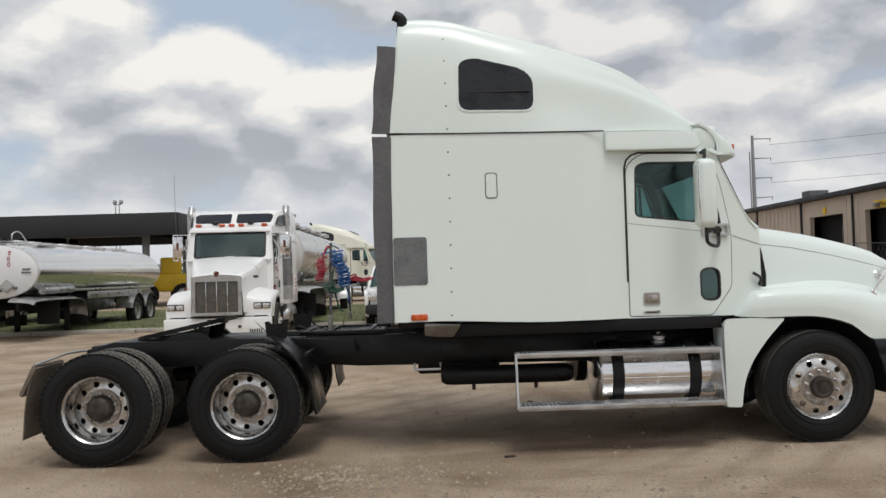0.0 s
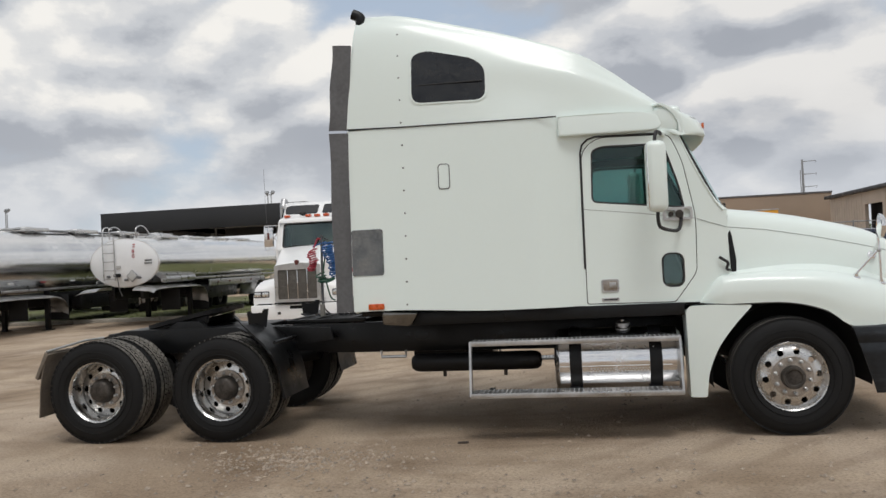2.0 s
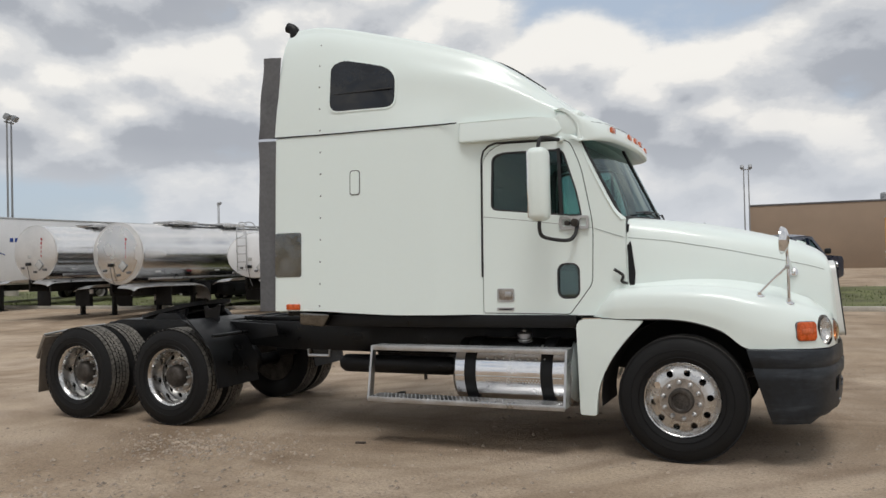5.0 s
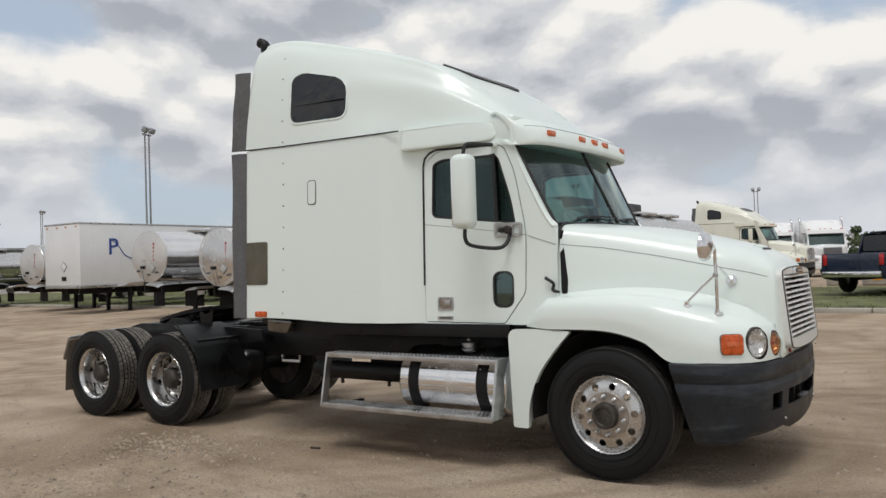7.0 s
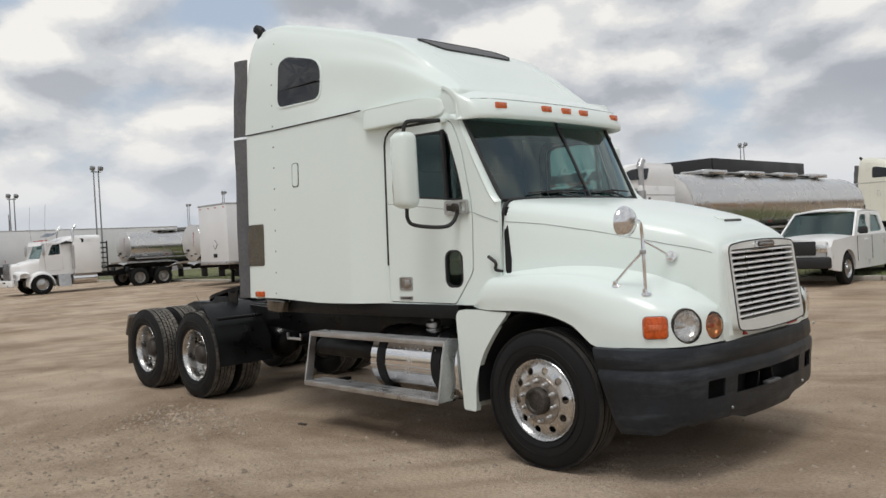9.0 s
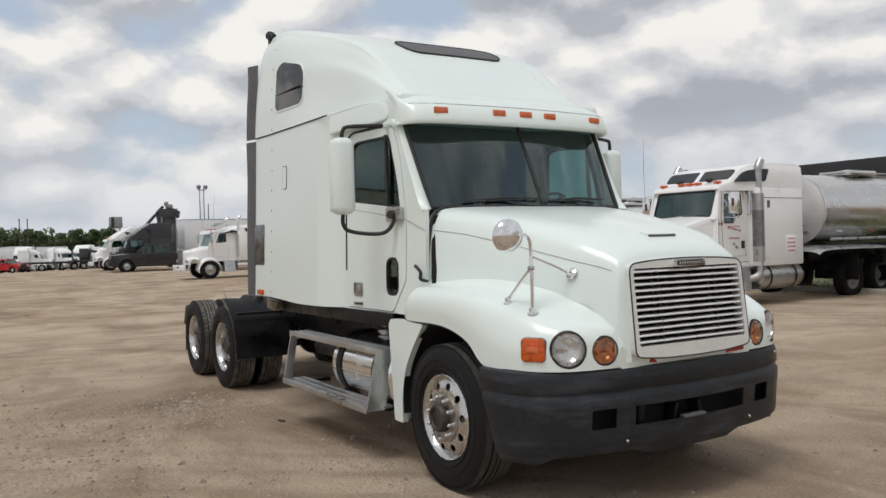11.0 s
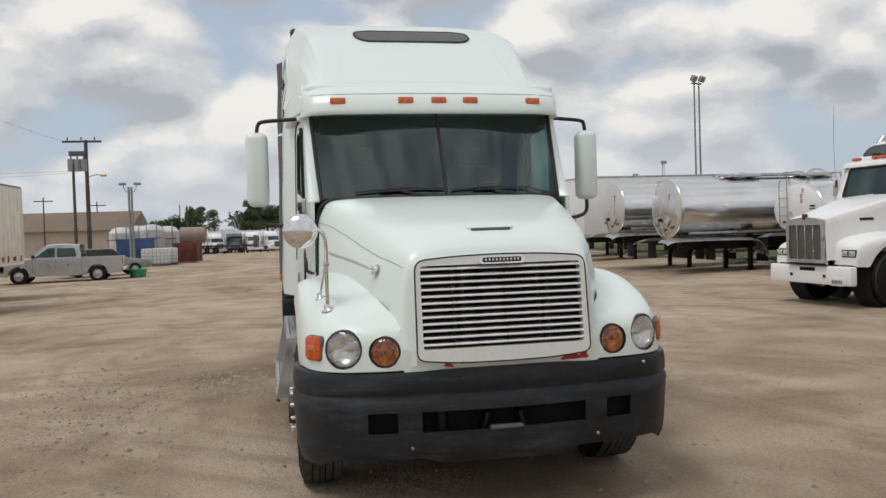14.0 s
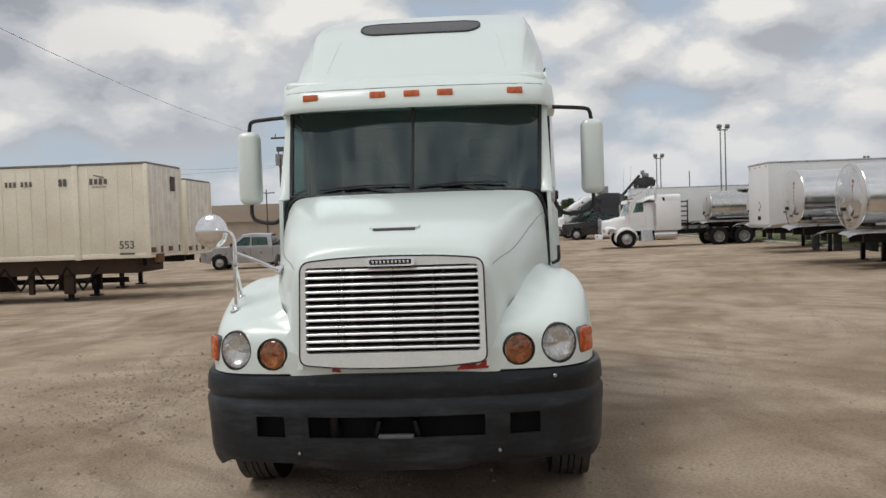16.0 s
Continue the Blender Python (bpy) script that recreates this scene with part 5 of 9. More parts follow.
    for z, y0, y1 in ((0.878, 1.06, 1.235), (0.425, 1.10, 1.335)):
        tr = box((-1.83, sgn * (y0 + y1) / 2, z), (1.84, y1 - y0, 0.022), 0.004)
        box((-1.83, sgn * (y1 + 0.002), z - 0.008), (1.84, 0.006, 0.045), 0.002, bm=tr)
        st = part("step", tr, STEEL, truck, "aluminium step with raised grip teeth")
        for q in range(3):
            gr = bmesh.new()
            for k in range(46):
                lathe([(0.009, 0), (0.007, 0.008), (0.004, 0.008)], (-2.72 + 0.04 * k, sgn * (y0 + 0.04 + q * (y1 - y0 - 0.07) / 2), z + 0.010), (0, 0, 1), 6, gr)
            tagged(part("grip_strip", gr, STEEL, st), kind="stuff")
    part("step_end", prism([(1.05 * sgn, 0.89), (1.236 * sgn, 0.89), (1.335 * sgn, 0.41), (1.18 * sgn, 0.41), (1.09 * sgn, 0.70)], -0.925, -0.905, "x"), STEEL, truck, "aluminium step end plate")
    part("step_end", prism([(1.17 * sgn, 0.89), (1.236 * sgn, 0.89), (1.335 * sgn, 0.41), (1.25 * sgn, 0.41)], -2.76, -2.74, "x"), STEEL, truck, "aluminium step end plate")
    for x in (-1.82, -1.12, -2.6):
        part("step_bracket", box((x, sgn * 1.06, 0.41), (0.05, 0.30, 0.03), 0.006), FRAME, truck)
part("air_tank", lathe([(0, 0), (0.06, 0.01), (0.085, 0.05), (0.09, 0.1), (0.09, 1.18), (0.085, 1.23), (0.06, 1.27), (0, 1.28)], (-3.42, -0.66, 0.645), (1, 0, 0), 24), FRAME, truck, "black air tank")
for x in (-3.1, -2.5):
    part("drain_cock", rod((x, -0.62, 0.50), (x, -0.62, 0.57), 0.018, 8), GREASE, truck)
part("battery_box", box((-3.2, 0.80, 0.75), (0.9, 0.6, 0.45), 0.03), FRAME, truck)
part("step_hook", tube([(-3.66, -0.9, 0.80), (-3.66, -0.9, 0.74), (-3.42, -0.9, 0.74), (-3.42, -0.9, 0.80)], 0.015, 6), STEEL, truck)
part("rear_corner_guard", prism(round_poly([(-3.56, 1.07), (-3.30, 1.05), (-3.22, 1.17), (-3.56, 1.19)], 0.03), -1.20, -0.7, "y", 0.01), DULLPANEL, truck, "dull bent aluminium skirt")
part("deck_plate", box((-4.35, 0, 1.065), (0.75, 0.80, 0.012), 0.003), FRAME, truck, "black deck plate behind the cab")
dk = bmesh.new()
for k in range(12):
    rod((-4.70 + 0.06 * k, -0.38, 1.075), (-4.70 + 0.06 * k, 0.38, 1.075), 0.008, 5, bm=dk)
part("deck_grip", dk, FRAME, truck)
# fifth wheel
ol = round_poly([(-6.45, -0.12), (-6.43, -0.33), (-6.15, -0.44), (-5.75, -0.44), (-5.57, -0.30), (-5.55, 0.30), (-5.75, 0.44), (-6.15, 0.44), (-6.43, 0.33), (-6.45, 0.12), (-6.05, 0.04), (-6.05, -0.04)], (0.03, 0.1, 0.1, 0.1, 0.08, 0.08, 0.1, 0.1, 0.1, 0.03, 0.03, 0.03))
fifth = part("fifth_wheel", pane(ol, [], lambda x, y, d: (x, y, 1.235 + 0.20 * (x + 5.65) - d), 0.045), FRAME, truck, "greasy black fifth wheel plate tilted back")
for sgn in (-1, 1):
    part("fifth_wheel_rib", prism([(-6.45, 1.02), (-5.7, 1.17), (-5.72, 1.08), (-5.95, 1.0), (-6.25, 0.98)], sgn * 0.30, sgn * 0.36, "y", 0.006), FRAME, fifth)
    part("fifth_wheel_stand", prism([(-6.2, 0.98), (-5.6, 0.98), (-5.75, 1.12), (-6.0, 1.12)], sgn * 0.38, sgn * 0.46, "y", 0.006), FRAME, fifth)
part("slider_plate", box((-5.85, 0, 1.03), (1.5, 0.84, 0.03), 0.005), FRAME, fifth)
part("fender_bracket", pane([(-5.04, 1.06), (-4.86, 1.06), (-4.83, 1.24), (-4.88, 1.24), (-4.90, 1.205), (-5.0, 1.20), (-5.02, 1.225), (-5.06, 1.22)], [], lambda x, z, d: (x, -0.80 + d, z), 0.012), FRAME, truck, "bent black steel bracket")
part("fender_bracket", pane([(-5.04, 1.06), (-4.86, 1.06), (-4.83, 1.24), (-4.88, 1.24), (-4.90, 1.205), (-5.0, 1.20), (-5.02, 1.225), (-5.06, 1.22)], [], lambda x, z, d: (x, 0.80 + d, z), 0.012), FRAME, truck, "bent black steel bracket")
# open catwalk rails behind the sleeper
for k, (x, y0, y1) in enumerate(((-4.74, -0.42, 0.42), (-4.50, -0.42, 0.42), (-4.10, -0.42, 0.42))):
    part("catwalk_bar", box((x, 0, 1.085), (0.04, y1 - y0, 0.025), 0.006), FRAME, truck)
for y in (-0.44, 0.44):
    part("catwalk_rail", box((-4.36, y, 1.075), (0.86, 0.035, 0.04), 0.006), FRAME, truck)

# hose stand
part("hose_post", tube(bend([(-4.54, 0.05, 1.0), (-4.535, 0.05, 1.5), (-4.52, 0.05, 1.98)], 4), 0.014, 8), GREYRUB, truck, "spring pole for the air hoses")
part("post_clamp", box((-4.545, 0.05, 1.10), (0.05, 0.05, 0.24), 0.012), OLDSTEEL, truck)
part("hose_hanger", tube([(-4.60, 0.05, 1.86), (-4.525, 0.05, 1.96), (-4.44, 0.05, 1.92)], 0.008, 6), TRIM, truck)


def coil(a, b, r, turns, sag, seed):
    """A slack coil of hose that hangs from a to b."""
    q = random.Random(seed)
    a, b = Vector(a), Vector(b)
    pts, n = [], turns * 14
    for k in range(n + 1):
        t = k / n
        c = a.lerp(b, t) + Vector((0.012 * math.sin(9 * t + seed), 0, -sag * 4 * t * (1 - t)))
        w = k / 14 * 2 * math.pi
        rr = r * (1 + 0.16 * math.sin(w * 0.37 + seed))
        pts.append(c + Vector((rr * math.cos(w), rr * math.sin(w), 0.35 * rr * math.sin(w + 0.6))))
    return tube(pts, 0.0085, 5)


for mat, a, b, r, turns, sag, lab in (
        (HOSE_R, (-4.615, 0.0, 1.82), (-4.63, 0.03, 1.60), 0.042, 9, 0.0, "coiled red air hose"),
        (HOSE_B, (-4.47, 0.05, 1.88), (-4.37, 0.08, 1.53), 0.058, 15, 0.0, "coiled blue air hose"),
        (HOSE_G, (-4.56, 0.02, 1.56), (-4.44, 0.06, 1.50), 0.045, 7, 0.05, "coiled green trailer cable"),
        (HOSE_R, (-4.33, 0.10, 1.63), (-4.12, 0.10, 1.60), 0.040, 8, 0.03, "coiled red air hose")):
    part("air_hose", coil(a, b, r, turns, sag, turns), mat, truck, lab)
for mat, pts in ((HOSE_R, ((-4.60, 0, 1.84), (-4.56, 0.03, 1.94), (-4.53, 0.05, 1.93))), (HOSE_B, ((-4.47, 0.05, 1.90), (-4.55, 0.04, 1.88), (-4.62, 0.02, 1.86))), (HOSE_B, ((-4.37, 0.08, 1.52), (-4.35, 0.09, 1.40), (-4.36, 0.09, 1.36))), (HOSE_G, ((-4.50, 0.05, 1.50), (-4.45, 0.06, 1.30), (-4.40, 0.06, 1.26))), (HOSE_G, ((-4.46, 0.05, 1.86), (-4.50, 0.05, 1.7), (-4.52, 0.04, 1.55))), (TRIM, ((-4.36, 0.09, 1.38), (-4.34, 0.09, 1.30), (-4.345, 0.09, 1.22)))):
    part("air_hose", tube(bend(list(pts), 5), 0.009, 5), mat, truck)
part("gladhand", box((-4.345, 0.09, 1.22), (0.05, 0.05, 0.07), 0.012), OLDSTEEL, truck)

for x, y, kind, spin in ((0.0, -1.045, "front", 12), (0.0, 1.045, "front", 40), (-5.176, -1.085, "drive", 5), (-5.176, 1.085, "drive", 0), (-6.485, -1.085, "drive", 21), (-6.485, 1.085, "drive", 0),
                         (-5.176, -0.745, "inner", 9), (-5.176, 0.745, "inner", 0), (-6.485, -0.745, "inner", 14), (-6.485, 0.745, "inner", 0)):
    add_wheel(truck, x, y, kind, spin)


# ---- ground ----
def lay(x, y):
    """Height of the ground: level under the tractor, rising gently beyond it and falling on the near side."""
    h = 0.012 * max(0.0, abs(y) - 2.5)
    far = min(1.12, 0.02 * max(0.0, -x - 72.0))
    return (min(0.30, h) if y > 0 else -min(0.16, h)) - far


gb = bmesh.new()
axis_x = [-900, -400, -200, -128, -100, -72, -60, -45, -34, -26, -20, *range(-16, 15, 2), 20, 30, 50, 90, 200, 400, 900]
axis_y = [-900, -400, -200, -100, -60, -40, -28, -20, *range(-16, 17, 2), 20, 24, 28, 34, 45, 70, 120, 200, 400, 900]
gv = [[gb.verts.new((x, y, lay(x, y))) for y in axis_y] for x in axis_x]
for i in range(len(axis_x) - 1):
    for j in range(len(axis_y) - 1):
        gb.faces.new((gv[i][j], gv[i + 1][j], gv[i + 1][j + 1], gv[i][j + 1]))
ground = new("ground", finish("ground", gb, GROUND))
tagged(ground, "pale packed dirt and caliche yard with tyre tracks", "ground", kind="structure")

# stones scattered over the dirt
rng = random.Random(5)
verts, faces = [], []
for k in range(8500):
    if k >= 7600:
        x, y = rng.gauss(-4.2, 0.5), rng.gauss(-1.85, 0.28)
    elif k >= 5200:
        x, y = rng.gauss(4.0, 2.6), rng.gauss(-2.0, 2.4)
    elif k < 3600:
        x, y = rng.uniform(-10, 9), rng.uniform(-9, 6)
    else:
        x, y = rng.gauss(-3.2, 1.4), rng.gauss(-3.6, 0.9)
    r = rng.choice((0.006, 0.008, 0.010, 0.013, 0.018, 0.024)) * rng.uniform(0.7, 1.2)
    b = len(verts)
    h = lay(x, y)
    for q in range(5):
        a = 2 * math.pi * q / 5 + rng.random()
        verts.append((x + r * math.cos(a) * rng.uniform(0.7, 1.3), y + r * math.sin(a) * rng.uniform(0.7, 1.3), h))
    verts.append((x + rng.uniform(-0.3, 0.3) * r, y, h + r * rng.uniform(0.5, 0.9)))
    faces += [(b + q, b + (q + 1) % 5, b + 5) for q in range(5)]
me = bpy.data.meshes.new("gravel")
me.from_pydata(verts, [], faces)
STONE = material("loose_stone", (0.36, 0.295, 0.23), 0.95, 0, 0.3, 9, 60, tint=(0.25, 0.20, 0.16))
me.materials.append(STONE)
tagged(new("gravel", me), "small loose stones on the dirt", "gravel", kind="stuff")
BARKCHIP = material("dark_wood_chip", (0.06, 0.045, 0.035), 0.9, 0, 0.3, 20, 90)
tagged(new("wood_chip", finish("wood_chip", box((-2.84, -1.33, 0.008), (0.10, 0.03, 0.018), 0.007, Matrix.Rotation(0.2, 4, "Z")), BARKCHIP)), "short dark brown wood chip lying on dirt", "debris")

# grass verge behind a low kerb
gr = bmesh.new()
KERB_Y = 15.4
for x0, x1 in ((-60, 24),):
    vs = [(x0, KERB_Y), (x1, KERB_Y), (x1 - 0.6, 27.5), (x0, 29)]
    cols = []
    for t in np.linspace(0, 1, 30):
        cols.append([gr.verts.new((x0 + (x1 - x0) * t, y, lay(0, y) + 0.09 + 0.02 * math.sin(x0 + 9 * t + y))) for y in (KERB_Y + 0.10, 18, 21, 24, 27.5 + 0.8 * math.sin(7 * t))])
    for a, b in zip(cols, cols[1:]):
        for k in range(4):
            gr.faces.new((a[k], b[k], b[k + 1], a[k + 1]))
verge = tagged(new("grass_verge", finish("grass_verge", gr, GRASS)), "patchy green grass verge under parked trailers", "grass", kind="structure")
kb = bmesh.new()
for x0, x1 in ((-60, 24),):
    n = int((x1 - x0) / 3)
    for k in range(n):
        box((x0 + 3 * k + 1.5, KERB_Y, lay(0, KERB_Y) + 0.05), (2.97, 0.22, 0.14), 0.02, bm=kb)
tagged(new("kerb", finish("kerb", kb, CONCRETE)), "low weathered concrete kerb", "kerb", kind="structure")
verts, faces = [], []
for k in range(22000):
    x = rng.uniform(-46, 20)
    y = KERB_Y + 0.15 + 11 * rng.random() ** 1.5
    if noise.noise((x * 0.5, y * 0.5, 0)) < -0.12:
        continue
    z = lay(x, y) + 0.08
    h, a, w = rng.uniform(0.04, 0.11), rng.uniform(0, 6.28), 0.012
    b = len(verts)
    verts += [(x - w * math.sin(a), y + w * math.cos(a), z), (x + w * math.sin(a), y - w * math.cos(a), z), (x + 0.5 * h * math.cos(a), y + 0.5 * h * math.sin(a), z + h)]
    faces.append((b, b + 1, b + 2))
me = bpy.data.meshes.new("grass")
me.from_pydata(verts, [], faces)
me.materials.append(BLADE)
tagged(new("grass", me), "short green grass blades", "grass", kind="stuff")


# ---- parked vehicles ----
DISHWHITE = material("dusty_white_wheel_paint", (0.30, 0.29, 0.27), 0.6, 0, 0.2, 6, 40)


def simple_wheel_meshes():
    t = finish("tyre", lathe([(0.29, 0.10), (0.33, 0.135), (0.44, 0.14), (0.49, 0.12), (0.505, 0.09), (0.505, -0.09), (0.49, -0.12), (0.44, -0.14), (0.33, -0.135), (0.29, -0.10)], axis=(0, 1, 0), seg=32, closed=True), RUBBER)
    c = finish("wheel", lathe([(0.295, 0.11), (0.29, 0.125), (0.27, 0.10), (0.25, 0.06), (0.2, 0.09), (0.13, 0.10), (0.12, 0.14), (0.06, 0.16), (0, 0.16)], axis=(0, 1, 0), seg=28), STEEL)
    d = finish("wheel", lathe([(0.295, 0.11), (0.29, 0.125), (0.27, 0.08), (0.255, -0.02), (0.2, -0.03), (0.12, -0.02), (0.11, 0.06), (0, 0.07)], axis=(0, 1, 0), seg=28), DISHWHITE)
    return t, c, d


S_TYRE, S_RIM, S_DISH = simple_wheel_meshes()
SIGNYELLOW = material("sign_yellow_paint", (0.80, 0.52, 0.02), 0.5, 0, 0.05)
YELLOW = material("rental_yellow_paint", (0.72, 0.33, 0.02), 0.4, 0, 0.08, 2, 30, coat=0.2)
SILVERP = material("silver_metallic_paint", (0.46, 0.47, 0.49), 0.32, 0.6, 0.08, 2, 60, coat=0.4)
NAVY = material("dark_blue_paint", (0.012, 0.022, 0.05), 0.3, 0, 0.2, 2, 30, coat=0.4)
BLACKP = material("black_vehicle_paint", (0.012, 0.012, 0.014), 0.3, 0, 0.3, 2, 30, coat=0.4)
REDP = material("red_vehicle_paint", (0.45, 0.02, 0.025), 0.35, 0, 0.15, 2, 30, coat=0.3)
REDINK = material("faded_red_lettering", (0.42, 0.07, 0.08), 0.6, 0, 0.2)
BLUEINK = material("blue_lettering", (0.02, 0.06, 0.28), 0.6, 0, 0.2)
WORNINK = material("worn_dark_lettering", (0.12, 0.115, 0.11), 0.8, 0, 0.4, 14, 60, tint=(0.30, 0.28, 0.25))
DARKINK = material("dark_lettering", (0.03, 0.03, 0.03), 0.7, 0, 0.2)
OLDWHITE = material("rust_streaked_white_paint", (0.90, 0.86, 0.73), 0.5, 0, 0.04, 0.9, 14, bump=0.0006, bump_scale=5, tint=(0.84, 0.77, 0.62), stain=0.1)
GRIMY = material("grimy_grey_paint", (0.78, 0.745, 0.68), 0.7, 0, 0.10, 2.0, 20, tint=(0.68, 0.62, 0.54), stain=0.1)
RUSTDARK = material("dark_rusty_underframe", (0.045, 0.028, 0.02), 0.85, 0, 0.4, 3, 40, bump=0.002, tint=(0.09, 0.05, 0.03))
RUST = material("brown_rust", (0.16, 0.075, 0.035), 0.85, 0, 0.4, 3, 40, bump=0.002)
VANWHITE = material("white_trailer_sheet", (0.76, 0.77, 0.78), 0.42, 0, 0.04, 0.8, 20)
OLDRED = material("faded_red_steel", (0.13, 0.034, 0.028), 0.8, 0, 0.35, 2, 25)
BLUEBIN = material("faded_blue_steel", (0.035, 0.09, 0.20), 0.6, 0, 0.25, 2, 25)
TAN = material("tan_metal_siding", (0.53, 0.45, 0.375), 0.75, 0, 0.08, 0.6, 20)
BROWN = material("brown_block_wall", (0.30, 0.225, 0.165), 0.85, 0, 0.08, 0.4, 12)
ROOFBROWN = material("brown_metal_roof", (0.20, 0.145, 0.10), 0.7, 0, 0.1, 0.3, 12)
CANOPY = material("black_canopy_fascia", (0.018, 0.018, 0.020), 0.5, 0, 0.2, 1, 20)
WOODPOLE = material("weathered_pole_wood", (0.10, 0.085, 0.075), 0.9, 0, 0.3, 3, 30, bump=0.003)
POLEGREY = material("galvanised_pole", (0.30, 0.31, 0.32), 0.55, 0.5, 0.1)
LEAF = material("green_foliage", (0.075, 0.115, 0.045), 0.7, 0, 0.4, 0.7, 6, tint=(0.12, 0.16, 0.065))
BARK = material("bark", (0.08, 0.06, 0.045), 0.95, 0, 0.3)


def add_simple_wheel(owner, x, y, k=1.0, dish=False, name="wheel"):
    o = new(name, S_DISH if dish else S_RIM)
    o.parent = owner
    o.matrix_basis = pose(x, y, 0.505 * k, 0, 0, 0 if y > 0 else 180) @ Matrix.Diagonal((k, k, k, 1))
    t = new("tyre", S_TYRE)
    t.parent = o
    return o


def at(x, y, heading, drop=0.0):
    """A vehicle that looks along heading degrees (0 along x), standing on the ground."""
    return pose(x, y, lay(x, y) + drop, 0, 0, heading)


def letters(text, size, owner, m, mat, depth=0.004, name="lettering"):
    """Raised letters from the built-in font, as a mesh."""
    cu = bpy.data.curves.new(name, "FONT")
    cu.body, cu.size, cu.extrude, cu.align_x = text, size, depth, "CENTER"
    tmp = new(name, cu)
    deps = bpy.context.evaluated_depsgraph_get()
    deps.update()
    me = bpy.data.meshes.new_from_object(tmp.evaluated_get(deps))
    bpy.data.objects.remove(tmp)
    me.materials.clear()
    me.materials.append(mat)
    o = new(name, me)
    o.parent, o.matrix_basis = owner, m
    return o


def conventional_truck(label, m, paint, nose=1.35, cab_back=-1.55, sleeper=1.5, roof=3.2, hood_top=1.72, drive=-5.4, stacks=True, detail=True, aero=False, bumper_mat=None, group=""):
    """A bonneted road tractor; its front axle is the origin and it looks along x."""
    T = thing("parked_truck", label, "truck", group, m=m)
    w = 1.02
    back = cab_back - sleeper
    wsx = 0.05 if not aero else 0.35
    # hood, wider to the cab
    rows = []
    for x, hw, zt in ((wsx - 0.25, 0.93, hood_top + 0.06), (wsx + 0.3, 0.88, hood_top + 0.02), (nose - 0.45, 0.66, hood_top - 0.09 if not aero else hood_top - 0.22), (nose - 0.12, 0.58, hood_top - 0.13 if not aero else hood_top - 0.42), (nose, 0.55, hood_top - 0.20 if not aero else hood_top - 0.60)):
        rows.append([(x, hw, 0.85), (x, hw, zt - 0.25), (x, hw - 0.03, zt - 0.08), (x, hw - 0.12, zt - 0.01), (x, hw * 0.4, zt + 0.02), (x, 0, zt + 0.03)])
    part("hood", skin(rows, 18, 16, True), paint, T)
    part("nose_panel", box((nose - 0.04, 0, 1.1), (0.06, 1.08, 0.85), 0.02), paint, T)
    g = part("grille", box((nose + 0.02, 0, 1.17 if not aero else 1.0), (0.06, 0.98 if not aero else 0.7, 0.92 if not aero else 0.62), 0.03), STEEL, T, "tall chrome-framed grille")
    part("core", box((nose + 0.045, 0, 1.17 if not aero else 1.0), (0.03, 0.90 if not aero else 0.62, 0.84 if not aero else 0.54), 0.01), GREYRUB, g)
    if detail:
        for k in range(-3, 4):
            part("bar", box((nose + 0.066, k * (0.125 if not aero else 0.08), 1.17 if not aero else 1.0), (0.012, 0.014 if k else 0.03, 0.84 if not aero else 0.54), 0.003), STEEL, g)
        part("emblem", box((nose + 0.06, 0, 1.70 if not aero else 1.36), (0.03, 0.10, 0.12), 0.02), REDINK, T)
    for s in (-1, 1):
        fe = []
        for a in np.linspace(-12, 195, 11):
            r = 0.62
            x, z = r * math.cos(radians(a)), 0.50 + r * math.sin(radians(a)) * 0.98
            fe.append([(x, s * 0.62, z + 0.05), (x, s * 0.85, z + 0.05), (x, s * 1.10, z + 0.0), (x * 0.97, s * 1.18, z - 0.04), (x * 0.95, s * 1.19, z - 0.12)])
        part("fender", skin(fe, 24, 10, thick=0.015), paint, T)
        part("fender_front", skin([[(0.55, s * 0.56, 1.12), (0.55, s * 0.9, 1.12), (0.55, s * 1.14, 1.02)], [(nose - 0.35, s * 0.56, 1.20), (nose - 0.38, s * 0.9, 1.18), (nose - 0.45, s * 1.12, 1.08)], [(nose - 0.12, s * 0.54, 1.12), (nose - 0.16, s * 0.88, 1.10), (nose - 0.28, s * 1.08, 1.02)], [(nose - 0.06, s * 0.54, 0.78), (nose - 0.10, s * 0.88, 0.78), (nose - 0.22, s * 1.08, 0.78)]], 14, 10), paint, T)
        hl = part("headlight", box((nose - 0.08, s * 0.86, 0.98), (0.10, 0.34, 0.17), 0.03, Matrix.Rotation(radians(-12 * s), 4, "Z")), STEEL, T, "rectangular headlight in a chrome bezel")
        for q in (-0.075, 0.075):
            part("lens", box((nose - 0.03, s * (0.85 + q), 0.98), (0.02, 0.13, 0.11), 0.01, Matrix.Rotation(radians(-12 * s), 4, "Z")), REFLECTOR, hl)
        add_simple_wheel(T, 0, s * 1.03)
        for dx in (drive, drive - 1.32):
            add_simple_wheel(T, dx, s * 1.06, dish=True)
    part("bumper", box((nose + 0.10, 0, 0.60), (0.14, 2.36, 0.33), 0.04), bumper_mat or paint, T)
    if detail:
        # Black box on the bumper face, drawn for the shade inside a slot.
        part("bumper_slot", box((nose + 0.165, 0.0, 0.66), (0.02, 0.44, 0.07), 0.01), BLACK, T)
        part("number_plate", box((nose + 0.178, 0.62, 0.50), (0.01, 0.30, 0.15), 0.004), VANWHITE, T)
        for k in range(6):
            part("plate_bar", box((nose + 0.185, 0.52 + 0.04 * k, 0.49), (0.004, 0.024, 0.05), 0.001), DARKINK, T)
